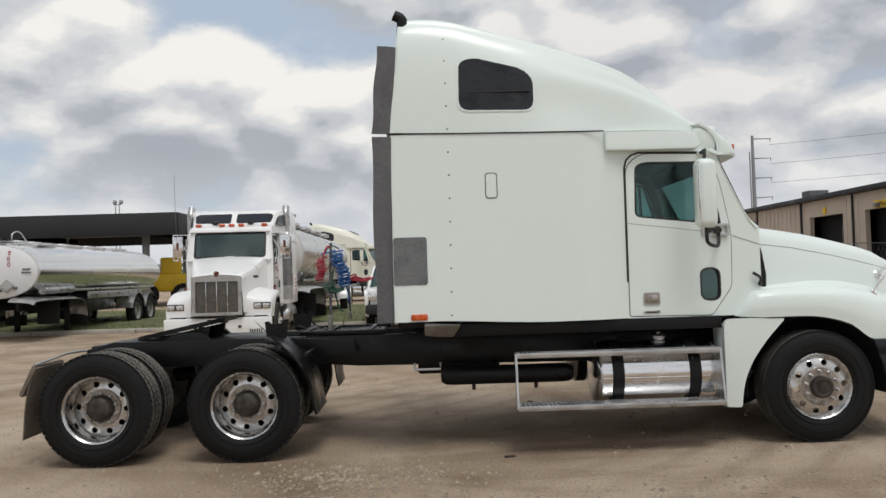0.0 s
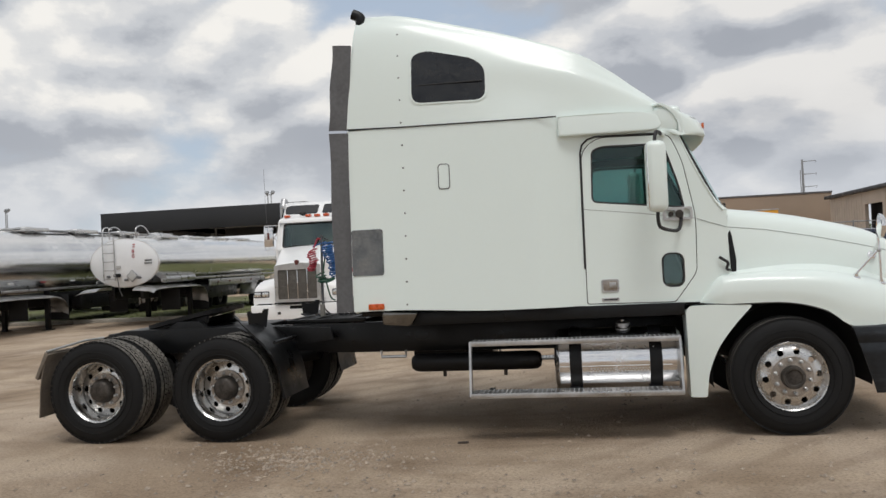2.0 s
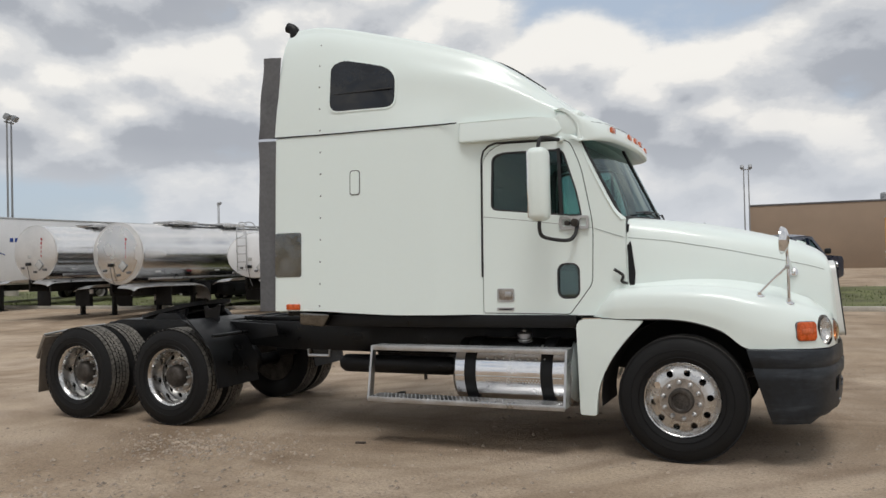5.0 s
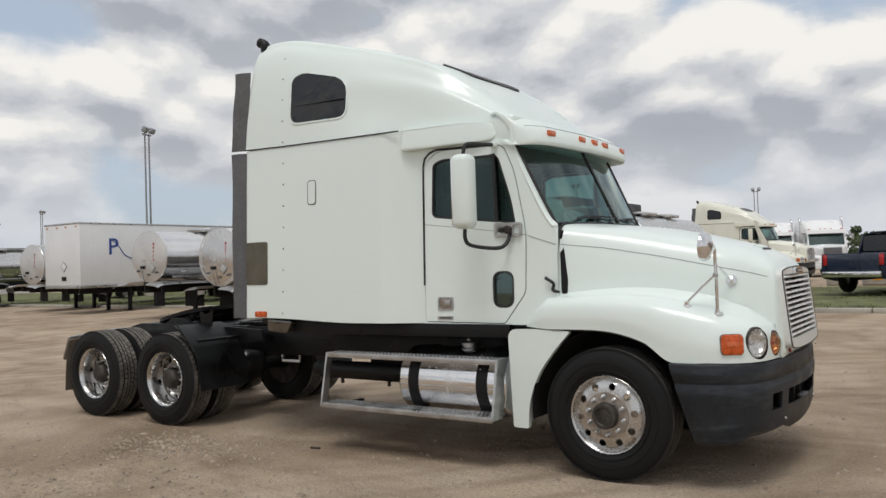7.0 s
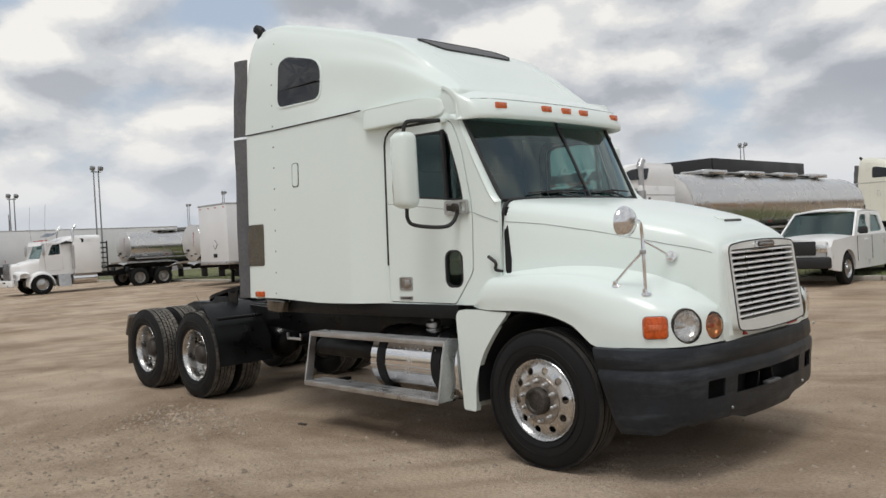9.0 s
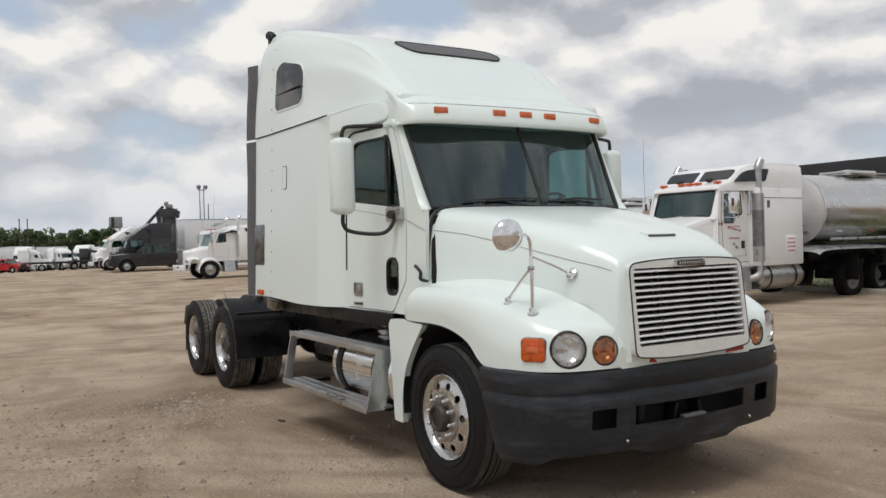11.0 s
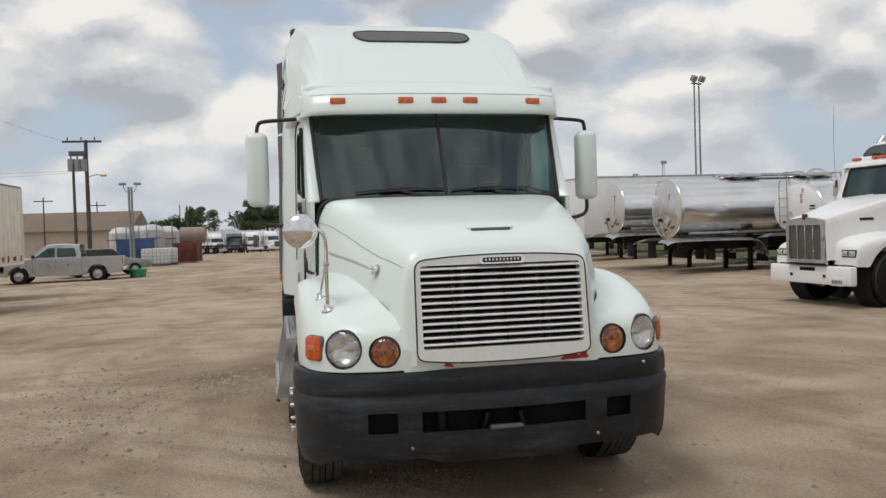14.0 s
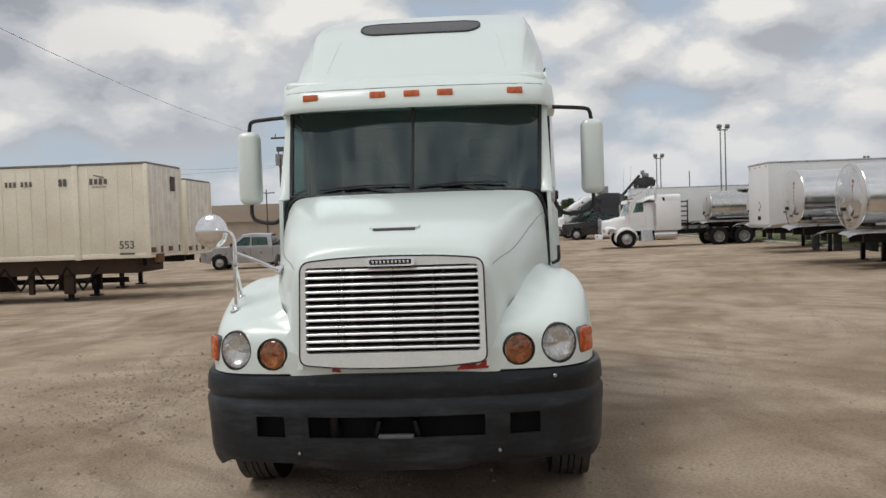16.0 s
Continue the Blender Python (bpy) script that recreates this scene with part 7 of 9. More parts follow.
def pickup(label, m, paint, k=1.0, crew=True, lights=True, group=""):
    """A pickup; its front axle is the origin and it looks along x."""
    T = thing("pickup_truck", label, "pickup", group, m=m @ Matrix.Diagonal((k, k, k, 1)))
    wb, w, R = 3.5, 0.98, 0.39
    bed = -1.75 if not crew else -2.80

    def cut(cx):
        return [(cx + 0.47 * math.cos(a), 0.39 + 0.47 * math.sin(a)) for a in np.linspace(-0.1, math.pi + 0.1, 14)]
    low = [(0.95, 0.42), (0.98, 0.95), (0.86, 1.10), (-0.55, 1.18), (-4.62, 1.18), (-4.66, 0.62), (-4.60, 0.45)]
    arch_r, arch_f = cut(-wb), cut(0)
    outline = low + arch_r[::-1] + arch_f[::-1]
    for s in (-1, 1):
        part("body_side", pane(outline, [], lambda x, z, d, s=s: (x, s * (w - 0.05 * max(0, abs(z - 0.8) - 0.2) - (0.10 * max(0, x - 0.6)) - d), z), 0.10), paint, T)
        win = round_poly([(-0.72, 1.24), (bed + 0.22, 1.24), (bed + 0.30, 1.66), (-1.30, 1.70)], 0.05)
        part("cab_side", pane([(-0.45, 1.15), (bed, 1.15), (bed + 0.10, 1.76), (-1.20, 1.80)], [win], lambda x, z, d, s=s: (x, s * (w - 0.02 - 0.24 * (z - 1.15) - d), z), 0.05), paint, T)
        part("window_glass", pane(win, [], lambda x, z, d, s=s: (x, s * (w - 0.05 - 0.24 * (z - 1.15) - d), z), 0.006), SIDEGLASS, T)
        part("pillar", prism([(-1.60, 1.22), (-1.70, 1.22), (-1.72, 1.74), (-1.64, 1.74)], s * 0.84, s * 0.93, "y"), paint, T)
        for dx in (0, -wb):
            add_simple_wheel(T, dx, s * 0.86, 0.77)
        part("door_handle", box((-1.28, s * 0.985, 1.05), (0.16, 0.03, 0.03), 0.008), paint if crew else TRIM, T)
        part("door_handle", box((-2.48, s * 0.985, 1.05), (0.16, 0.03, 0.03), 0.008), paint, T)
        for sx in (-0.62, -1.65, bed):
            part("door_seam", box((sx, s * 0.978, 0.85), (0.012, 0.008, 0.6), 0.001), TRIM, T)
        part("door_mirror", box((-0.68, s * 1.10, 1.30), (0.10, 0.22, 0.18), 0.04), TRIM, T)
        part("headlight", box((0.90, s * 0.74, 0.92), (0.14, 0.34, 0.19), 0.04), REFLECTOR, T)
        part("turn_lamp", box((0.86, s * 0.88, 0.90), (0.14, 0.10, 0.14), 0.03), AMBER, T)
        part("tail_light", box((-4.63, s * 0.86, 1.0), (0.06, 0.14, 0.32), 0.02), REDLENS, T)
        part("bed_rail", box(((bed - 4.62) / 2, s * 0.86, 1.17), (abs(bed + 4.62), 0.12, 0.05), 0.015), paint, T)
    part("hood", skin([[(-0.62, -0.86, 1.17), (-0.62, -0.5, 1.22), (-0.62, 0, 1.24), (-0.62, 0.5, 1.22), (-0.62, 0.86, 1.17)], [(0.2, -0.88, 1.13), (0.2, -0.5, 1.19), (0.2, 0, 1.20), (0.2, 0.5, 1.19), (0.2, 0.88, 1.13)], [(0.82, -0.84, 1.06), (0.86, -0.5, 1.12), (0.88, 0, 1.14), (0.86, 0.5, 1.12), (0.82, 0.84, 1.06)]], 12, 14, thick=0.03), paint, T)
    part("front_face", box((0.86, 0, 0.90), (0.10, 1.6, 0.42), 0.05), paint, T)
    g = part("grille", box((0.915, 0, 0.93), (0.06, 1.12, 0.34), 0.06), TRIM, T)
    part("front_bumper", box((0.98, 0, 0.58), (0.16, 1.86, 0.28), 0.06), TRIM if crew else CHROME, T)
    part("rear_bumper", box((-4.72, 0, 0.58), (0.14, 1.8, 0.18), 0.04), CHROME, T)
    part("tailgate", box((-4.62, 0, 0.90), (0.06, 1.6, 0.52), 0.02), paint, T)
    part("bed_floor", box(((bed - 4.6) / 2, 0, 0.72), (abs(bed + 4.6), 1.7, 0.05), 0.01), TRIM, T)
    part("bed_front", box((bed - 0.03, 0, 0.95), (0.05, 1.75, 0.5), 0.01), paint, T)
    part("roof", skin([[(-1.18, -0.80, 1.78), (-1.16, -0.4, 1.83), (-1.15, 0, 1.84), (-1.16, 0.4, 1.83), (-1.18, 0.80, 1.78)], [(-1.7, -0.82, 1.82), (-1.7, -0.4, 1.88), (-1.7, 0, 1.89), (-1.7, 0.4, 1.88), (-1.7, 0.82, 1.82)], [(bed + 0.1, -0.80, 1.77), (bed + 0.1, -0.4, 1.83), (bed + 0.1, 0, 1.84), (bed + 0.1, 0.4, 1.83), (bed + 0.1, 0.8, 1.77)]], 12, 14, thick=0.03), paint, T)
    part("windshield", pane(round_rect(-0.84, 1.20, 0.84, 1.78, 0.05), [], lambda y, z, d: (-0.52 - (z - 1.2) * 1.12 - 0.08 * y * y - d, y * (1 - 0.1 * (z - 1.2)), z), 0.008), WINDGLASS, T)
    part("rear_glass", pane(round_rect(-0.78, 1.24, 0.78, 1.72, 0.05), [], lambda y, z, d: (bed + 0.02 + (z - 1.2) * 0.16 - d, y, z), 0.008), DARKGLASS, T)
    part("cabin", box((-1.65, 0, 0.95), (2.1, 1.6, 0.5), 0.05), INTERIOR, T)
    for y in (-0.42, 0.42):
        part("seat_back", box((-1.35, y, 1.35), (0.15, 0.5, 0.6), 0.05), SEAT, T)
    return T


# the tank rig opposite
GRILLEMESH = material("dusty_grille_mesh", (0.115, 0.105, 0.095), 0.7, 0.2, 0.2, 12, 90)
MARKER = material("orange_roof_lamp", (0.62, 0.10, 0.03), 0.3, 0, 0.1, 30, 120, coat=0.3)
PERF = material("perforated_shield", (0.30, 0.30, 0.30), 0.42, 0.9, 0.15, 9, 60)


def cowl_tractor(label, m):
    """A square-hooded tractor with raised-roof sleeper and twin stacks; its front axle is the origin and it looks along x."""
    T = thing("parked_truck", label, "truck", m=m)
    nose, back = 1.05, -3.25
    rows = []
    for x, hw, zt in ((-0.55, 0.83, 2.045), (-0.2, 0.775, 1.97), (0.4, 0.66, 1.80), (0.85, 0.555, 1.685), (nose - 0.03, 0.53, 1.64), (nose, 0.515, 1.60)):
        rows.append([(x, y, z) for y, z in ((hw + 0.02, 0.85), (hw, zt - 0.25), (hw - 0.012, zt - 0.07), (hw - 0.07, zt - 0.012), (hw * 0.4, zt + 0.02), (0, zt + 0.03))])
    part("hood", skin(rows, 26, 20, True), WHITE_B, T)
    part("nose_panel", box((nose - 0.04, 0, 1.18), (0.06, 1.0, 0.84), 0.02), WHITE_B, T)
    part("cowl", box((-0.56, 0, 1.45), (0.16, 1.92, 1.08), 0.03), WHITE_B, T)
    for s in (-1, 1):
        part("inner_fender", box((0.50, s * 0.60, 0.96), (0.62, 0.18, 0.46), 0.03), WHITE_B, T)
        part("hood_seam", tube([(-0.47, s * 0.965, 1.98), (-0.47, s * 0.972, 1.20)], 0.006, 5), GREYRUB, T)
    g = part("grille", pane(round_poly([(-0.515, 0.80), (0.515, 0.80), (0.515, 1.60), (0.0, 1.655), (-0.515, 1.60)], (0.03, 0.03, 0.05, 0.2, 0.05)), [round_rect(-0.435, 0.86, 0.435, 1.50, 0.02)], lambda y, z, d: (nose + 0.04 - d, y, z), 0.07), STEEL, T, "tall dull chrome-framed grille")
    part("core", box((nose + 0.0, 0, 1.18), (0.02, 0.88, 0.66), 0.004), GRILLEMESH, g, "dusty grey mesh core")
    for k in range(24):
        part("mesh_wire", box((nose + 0.012, 0, 0.875 + 0.0265 * k), (0.008, 0.87, 0.006), 0.0), OLDSTEEL, g)
    for k in range(-1, 2):
        part("bar", box((nose + 0.022, k * 0.218, 1.18), (0.016, 0.014, 0.645), 0.003), CHROME, g)
    part("grille_foot", box((nose + 0.02, 0, 0.775), (0.06, 1.06, 0.035), 0.01), FRAME, T)
    part("emblem", prism(round_poly([(-0.03, 1.60), (0.03, 1.60), (0.05, 1.69), (0, 1.715), (-0.05, 1.69)], 0.015), nose - 0.02, nose + 0.055, "x", 0.006), OLDRED, T)
    for s in (-1, 1):
        part("hood_badge", box((0.30, s * 0.684, 1.585), (0.26, 0.012, 0.05), 0.004, Matrix.Rotation(radians(-13.5 * s), 4, "Z")), TRIM, T)
        fe = []
        for x, yo, zt in ((-0.74, 1.05, 0.98), (-0.66, 1.08, 1.10), (-0.50, 1.10, 1.20), (-0.25, 1.11, 1.275), (0.0, 1.11, 1.295), (0.3, 1.11, 1.265), (0.5, 1.105, 1.215), (0.62, 1.10, 1.185), (0.74, 1.09, 1.145), (0.83, 1.08, 1.10), (0.87, 1.075, 1.02), (0.875, 1.07, 0.90), (0.87, 1.06, 0.77)):
            zb = 0.505 + (0.645 ** 2 - x * x) ** 0.5 if abs(x) < 0.60 else 0.74
            zb = min(zb, zt - 0.04)
            lift = 1.0 if x < 0.7 else max(0.0, (zt - 0.8) / 0.38)
            fe.append([(x, s * y, z) for y, z in ((yo, zb), (yo + 0.01, (zb + zt) / 2), (yo - 0.02, zt - 0.025), (yo - 0.10, zt), (yo - 0.28, zt + 0.03 * lift), (0.52, zt + 0.12 * lift))])
        part("fender", skin(fe, 40, 16), WHITE_B, T)
        hl = part("headlight", box((0.865, s * 0.89, 0.975), (0.05, 0.36, 0.14), 0.028), TRIM, T, "pair of square lamps in a dark bezel")
        for q in (-0.088, 0.088):
            part("lens", box((0.885, s * (0.89 + q), 0.975), (0.03, 0.15, 0.10), 0.012), REFLECTOR, hl)
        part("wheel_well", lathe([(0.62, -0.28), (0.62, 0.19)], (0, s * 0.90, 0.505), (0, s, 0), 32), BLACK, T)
        add_wheel(T, 0, s * 1.0, "front", 15)
        for dx in (-5.35, -6.67):
            add_simple_wheel(T, dx, s * 1.06, dish=True)
        part("side_marker", box((-0.47, s * 0.985, 1.33), (0.13, 0.05, 0.11), 0.012), OLDRED, T)
        win = round_poly([(-1.30, 2.06), (-1.06, 2.03), (-0.98, 1.88), (-0.66, 1.88), (-0.74, 2.50), (-1.30, 2.52)], (0.05, 0.05, 0.03, 0.03, 0.05, 0.05))
        side = [(-1.62, 0.92), (-0.50, 0.92), (-0.46, 2.0), (-0.60, 2.66), (-1.62, 2.70)]
        d = part("cab_side", pane(side, [win], lambda x, z, q, s=s: (x, s * (0.97 - 0.08 * max(0, z - 1.9) - q), z), 0.04), WHITE_B, T)
        part("window_glass", pane(grow(win, 0.01), [], lambda x, z, q, s=s: (x, s * (0.95 - 0.08 * max(0, z - 1.9) - q), z), 0.006), WINDGLASS, d)
        part("window_seal", tube([(x, s * (0.973 - 0.08 * max(0, z - 1.9)), z) for x, z in win + win[:1]], 0.012, 5), TRIM, d)
        part("door_seam", tube([(x, s * (0.973 - 0.08 * max(0, z - 1.9)), z) for x, z in ((-1.40, 2.58), (-1.40, 1.15), (-0.62, 1.15), (-0.57, 2.0), (-0.67, 2.56), (-1.40, 2.58))], 0.007, 5), GREYRUB, T)
        part("sill_line", box((-1.0, s * 0.975, 1.02), (0.95, 0.012, 0.012), 0.003), GREYRUB, T)
        part("door_handle", box((-1.29, s * 0.98, 1.40), (0.10, 0.03, 0.17), 0.012), TRIM, T)
        # a slanted row of faded door lettering, and small marks below
        for k in range(7):
            part("lettering", box((-0.80 - 0.065 * k, s * 0.974, 1.745 + 0.012 * (3 - k) * s), (0.042, 0.004, 0.05 - 0.012 * (k % 3)), 0.001, Matrix.Rotation(radians(12), 4, "Y")), REDINK, T)
        part("lettering", box((-1.0, s * 0.974, 1.80), (0.40, 0.004, 0.012), 0.001), REDINK, T)
        for k in range(6):
            part("lettering", box((-0.84 - 0.062 * k, s * 0.974, 1.545), (0.038, 0.004, 0.03), 0.001), REDINK, T)
        for x, z in ((-0.98, 1.42), (-1.05, 1.36), (-1.10, 1.33)):
            part("lettering", box((x, s * 0.974, z), (0.05, 0.004, 0.04), 0.001), DARKINK, T)
        for k in range(3):
            part("lettering", box((-0.50 - 0.05 * k, s * 0.974, 1.86), (0.026, 0.004, 0.06), 0.001), REDINK, T)
        # west-coast style mirror on a tube frame
        mr = part("door_mirror", box((-0.70, s * 1.20, 2.30), (0.075, 0.23, 0.46), 0.02), CHROME, T, "chrome door mirror on a tube frame")
        part("mirror_face", box((-0.742, s * 1.20, 2.30), (0.012, 0.21, 0.43), 0.004), MIRROR, mr)
        part("mirror_lamp", box((-0.655, s * 1.20, 2.32), (0.02, 0.05, 0.16), 0.008), OLDRED, mr)
        part("arm", tube([(-0.62, s * 0.92, 2.56), (-0.70, s * 1.20, 2.57), (-0.70, s * 1.20, 1.99), (-0.66, s * 0.96, 2.0)], 0.014, 6), CHROME, mr)
        part("arm", tube([(-0.70, s * 1.30, 2.57), (-0.70, s * 1.30, 1.99)], 0.012, 6), CHROME, mr)
        part("arm", tube([(-0.70, s * 1.20, 2.57), (-0.70, s * 1.30, 2.57)], 0.012, 6), CHROME, mr)
        part("arm", tube([(-0.70, s * 1.20, 1.99), (-0.70, s * 1.30, 1.99)], 0.012, 6), CHROME, mr)
        part("arm", tube([(-0.70, s * 1.19, 2.05), (-0.64, s * 0.94, 2.45)], 0.009, 6), CHROME, mr)
        part("arm", tube([(-0.70, s * 1.19, 2.50), (-0.64, s * 0.95, 2.12)], 0.009, 6), CHROME, mr)
        sx = -1.67
        st = part("exhaust_pipe", tube(bend([(sx, s * 1.12, 0.75), (sx, s * 1.12, 2.0), (sx, s * 1.12, 2.95), (sx - 0.01, s * 1.12, 3.10), (sx - 0.12, s * 1.12, 3.25)], 6), 0.085, 16), STEEL, T, "chrome exhaust stack with curved tip")
        part("heat_shield", rod((sx + 0.015, s * 1.12, 1.02), (sx + 0.015, s * 1.12, 2.52), 0.128, 20), STEEL, st)
        part("shield_grating", rod((sx + 0.03, s * 1.13, 1.35), (sx + 0.03, s * 1.13, 2.15), 0.127, 20), PERF, st, "perforated shield plate")
        for k in range(26):
            part("shield_slot", tube([(sx + 0.03 + 0.129 * math.cos(a), s * (1.13 + 0.129 * math.sin(a)), 1.37 + 0.03 * k) for a in np.linspace(-0.6, 1.7, 8)], 0.004, 4), GREYRUB, st)
        part("elbow", tube(bend([(sx, s * 1.12, 0.95), (sx + 0.0, s * 1.12, 0.78), (sx + 0.10, s * 1.05, 0.66), (sx + 0.4, s * 0.8, 0.62)], 5), 0.088, 12), STEEL, st)
        part("grab_rail", tube(bend([(-1.48, s * 0.94, 2.62), (-1.50, s * 1.02, 2.55), (-1.50, s * 1.03, 2.10), (-1.48, s * 0.97, 2.05)], 4), 0.016, 6), CHROME, T)
        part("fuel_tank", lathe([(0, 0), (0.22, 0.02), (0.29, 0.06), (0.30, 0.10), (0.30, 1.54), (0.29, 1.58), (0.22, 1.62), (0, 1.64)], (-3.35, s * 0.86, 0.66), (1, 0, 0), 28), STEEL, T, "brushed round fuel tank")
        for x in (-2.05, -3.0):
            part("tank_strap", lathe([(0.302, -0.03), (0.308, -0.03), (0.308, 0.03), (0.302, 0.03)], (x, s * 0.86, 0.66), (1, 0, 0), 28, closed=True), FRAME, T)
        part("step_box", prism([(0.78 * s, 0.88), (1.02 * s, 0.88), (1.05 * s, 0.42), (0.78 * s, 0.42)], -1.48, -0.80, "x", 0.012), STEEL, T)
        part("step_tread", box((-1.14, s * 0.95, 0.895), (0.74, 0.24, 0.03), 0.008), CHROME, T)
        part("step_tread", box((-1.14, s * 1.06, 0.40), (0.78, 0.26, 0.04), 0.008), CHROME, T)
        part("frame_rail", box((-3.2, s * 0.43, 0.82), (8.0, 0.08, 0.26), 0.01), FRAME, T)
        part("mud_flap", box((-0.72, s * 0.92, 0.60), (0.03, 0.42, 0.60), 0.01), RUBBER, T)
        if s < 0:
            part("antenna", tube([(-0.66, s * 1.22, 2.45), (-0.64, s * 1.23, 3.2), (-0.68, s * 1.25, 3.95)], 0.004, 5), GREYRUB, T)
        part("skylight", pane(round_poly([(0.06 * s, -0.99), (0.86 * s, -1.0), (0.90 * s, -1.20), (0.80 * s, -1.25), (0.06 * s, -1.25)], (0.05, 0.06, 0.05, 0.05, 0.05)), [], lambda y, x, q: (x, y, 2.80 + (-0.95 - x) * 0.85 + 0.012 - q), 0.03), DARKGLASS, T, "tinted roof window")
        part("roof_window", pane(round_poly([(-1.06, 2.775), (-1.84, 2.785), (-2.0, 3.06), (-1.46, 3.04), (-1.28, 2.97)], (0.03, 0.05, 0.05, 0.1, 0.1)), [], lambda x, z, q, s=s: (x, s * (np.interp(-x, (0.95, 1.25, 1.48, 1.75, 2.2), (0.935, 0.99, 1.07, 1.165, 1.19)) + 0.034 - 0.10 * (z - 2.74) - q), z), 0.06), DARKGLASS, T)
        part("sleeper_hatch", box((-2.75, s * 1.202, 1.35), (0.40, 0.012, 0.46), 0.004), WHITE_B, T)
        for k in range(4):
            for q in range(4):
                part("lettering", box((-2.63 - 0.08 * q, s * 1.210, 1.50 - 0.09 * k), (0.06 if (k + q) % 3 else 0.04, 0.004, 0.035), 0.001), REDINK, T)
        part("handle_plate", box((-1.92, s * 1.203, 2.28), (0.10, 0.008, 0.16), 0.003), GREYRUB, T)
        part("sleeper_seam", box(((back - 1.6) / 2, s * 1.203, 2.42), (-1.6 - back, 0.008, 0.012), 0.002), GREYRUB, T)
    part("bumper", box((nose - 0.09, 0, 0.575), (0.15, 2.20, 0.34), 0.03), WHITE_B, T)
    # The slot is not cut: its shade is a black box on the face.
    part("bumper_slot", box((nose - 0.018, 0.0, 0.68), (0.02, 0.42, 0.07), 0.01), BLACK, T)
    pl = part("number_plate", box((nose - 0.01, 0.78, 0.48), (0.012, 0.32, 0.16), 0.004), VANWHITE, T)
    for k in range(6):
        part("plate_bar", box((nose - 0.002, 0.67 + 0.045 * k, 0.47), (0.004, 0.026, 0.07), 0.001), DARKINK, pl)
    for y in (-0.45, 0.45):
        part("tow_hook", box((nose - 0.01, y, 0.56), (0.02, 0.07, 0.06), 0.01), GREASE, T)
    part("windshield", pane(round_rect(-0.80, 2.02, 0.80, 2.62, 0.06), [], lambda y, z, q: (-0.42 - (z - 2.05) * 0.36 - 0.06 * y * y - q, y * (1 - 0.02 * (z - 2.0)), z), 0.008), WINDGLASS, T, "dark tinted windshield")
    part("windshield_seal", pane(round_rect(-0.80, 2.015, 0.80, 2.60, 0.07), [round_rect(-0.765, 2.05, 0.765, 2.57, 0.06)], lambda y, z, q: (-0.407 - (z - 2.05) * 0.36 - 0.06 * y * y - q, y, z), 0.012), TRIM, T)
    part("windshield_frame", pane(round_rect(-0.925, 1.96, 0.925, 2.70, 0.05), [round_rect(-0.79, 2.025, 0.79, 2.59, 0.06)], lambda y, z, q: (-0.41 - (z - 2.05) * 0.36 - 0.06 * y * y - q, y, z), 0.03), WHITE_B, T)
    for s in (-1, 1):
        part("wiper", tube([(-0.40, s * 0.10, 2.045), (-0.43, s * 0.55, 2.075)], 0.010, 5), TRIM, T)
        part("roof_camera", box((-0.93, s * 0.40, 2.845), (0.10, 0.14, 0.07), 0.02), TRIM, T)
        part("camera_foot", rod((-0.93, s * 0.40, 2.76), (-0.93, s * 0.40, 2.83), 0.02, 6), TRIM, T)
    part("dash", box((-0.85, 0, 1.84), (0.5, 1.80, 0.36), 0.05), INTERIOR, T)
    part("cab_back_wall", box((-1.52, 0, 1.82), (0.04, 1.84, 1.7)), INTERIOR, T)
    for y in (-0.5, 0.5):
        part("seat_back", box((-1.35, y, 2.0), (0.15, 0.48, 0.75), 0.06), SEAT, T)
    rows = []
    for x, zt, hw in ((-0.58, 2.615, 0.92), (-0.62, 2.70, 0.925), (-0.78, 2.745, 0.93), (-0.95, 2.80, 0.935), (-1.05, 2.885, 0.95), (-1.25, 3.055, 0.995), (-1.48, 3.135, 1.07), (-1.75, 3.18, 1.165), (-2.2, 3.21, 1.19), (back, 3.21, 1.19)):
        k = min(1.0, (zt - 2.6) / 0.5)
        rows.append([(x, y, z) for y, z in ((hw, 2.58), (hw - 0.01, 2.58 + (zt - 2.58) * 0.6), (hw - 0.05 * k - 0.02, zt - 0.05 * k), (hw - 0.14, zt), (hw * 0.4, zt), (0, zt))])
    part("roof", skin(rows, 36, 18, True), WHITE_B, T)
    part("sleeper", box(((back - 1.56) / 2, 0, 1.78), (-1.56 - back, 2.40, 1.74), 0.04), WHITE_B, T)
    part("sleeper_back", box((back + 0.02, 0, 2.83), (0.03, 2.34, 0.62), 0.01), WHITE_B, T)
    for y in (-0.74, -0.22, 0.0, 0.22, 0.74):
        part("marker_light", box((-0.77, y, 2.775), (0.15, 0.13, 0.06), 0.022), MARKER, T)
    return T


KW_M = at(-7.936, 9.515, -87)
kw = cowl_tractor("white square-hooded tractor with chrome stacks and faded red door lettering", KW_M)
kwt = tank_trailer("bright steel tank trailer coupled behind a white tractor", at(-7.83, 13.6, -90), 12.2, TANKDULL, rx=0.98, rz=0.88, zc=2.12, legs=False, group="parked tank trailers")
tank_trailer("polished tank trailer with ladder and white round head", at(-14.8, 13.15, -90), 9.3, rx=1.08, rz=0.70, zc=1.86, ladder=True, taper=1.12)
tank_trailer("polished tank trailer with dull conical head and diamond placard", at(-18.15, 10.85, -90), 12.6, rx=1.0, rz=0.94, zc=2.02, dull_head=True)
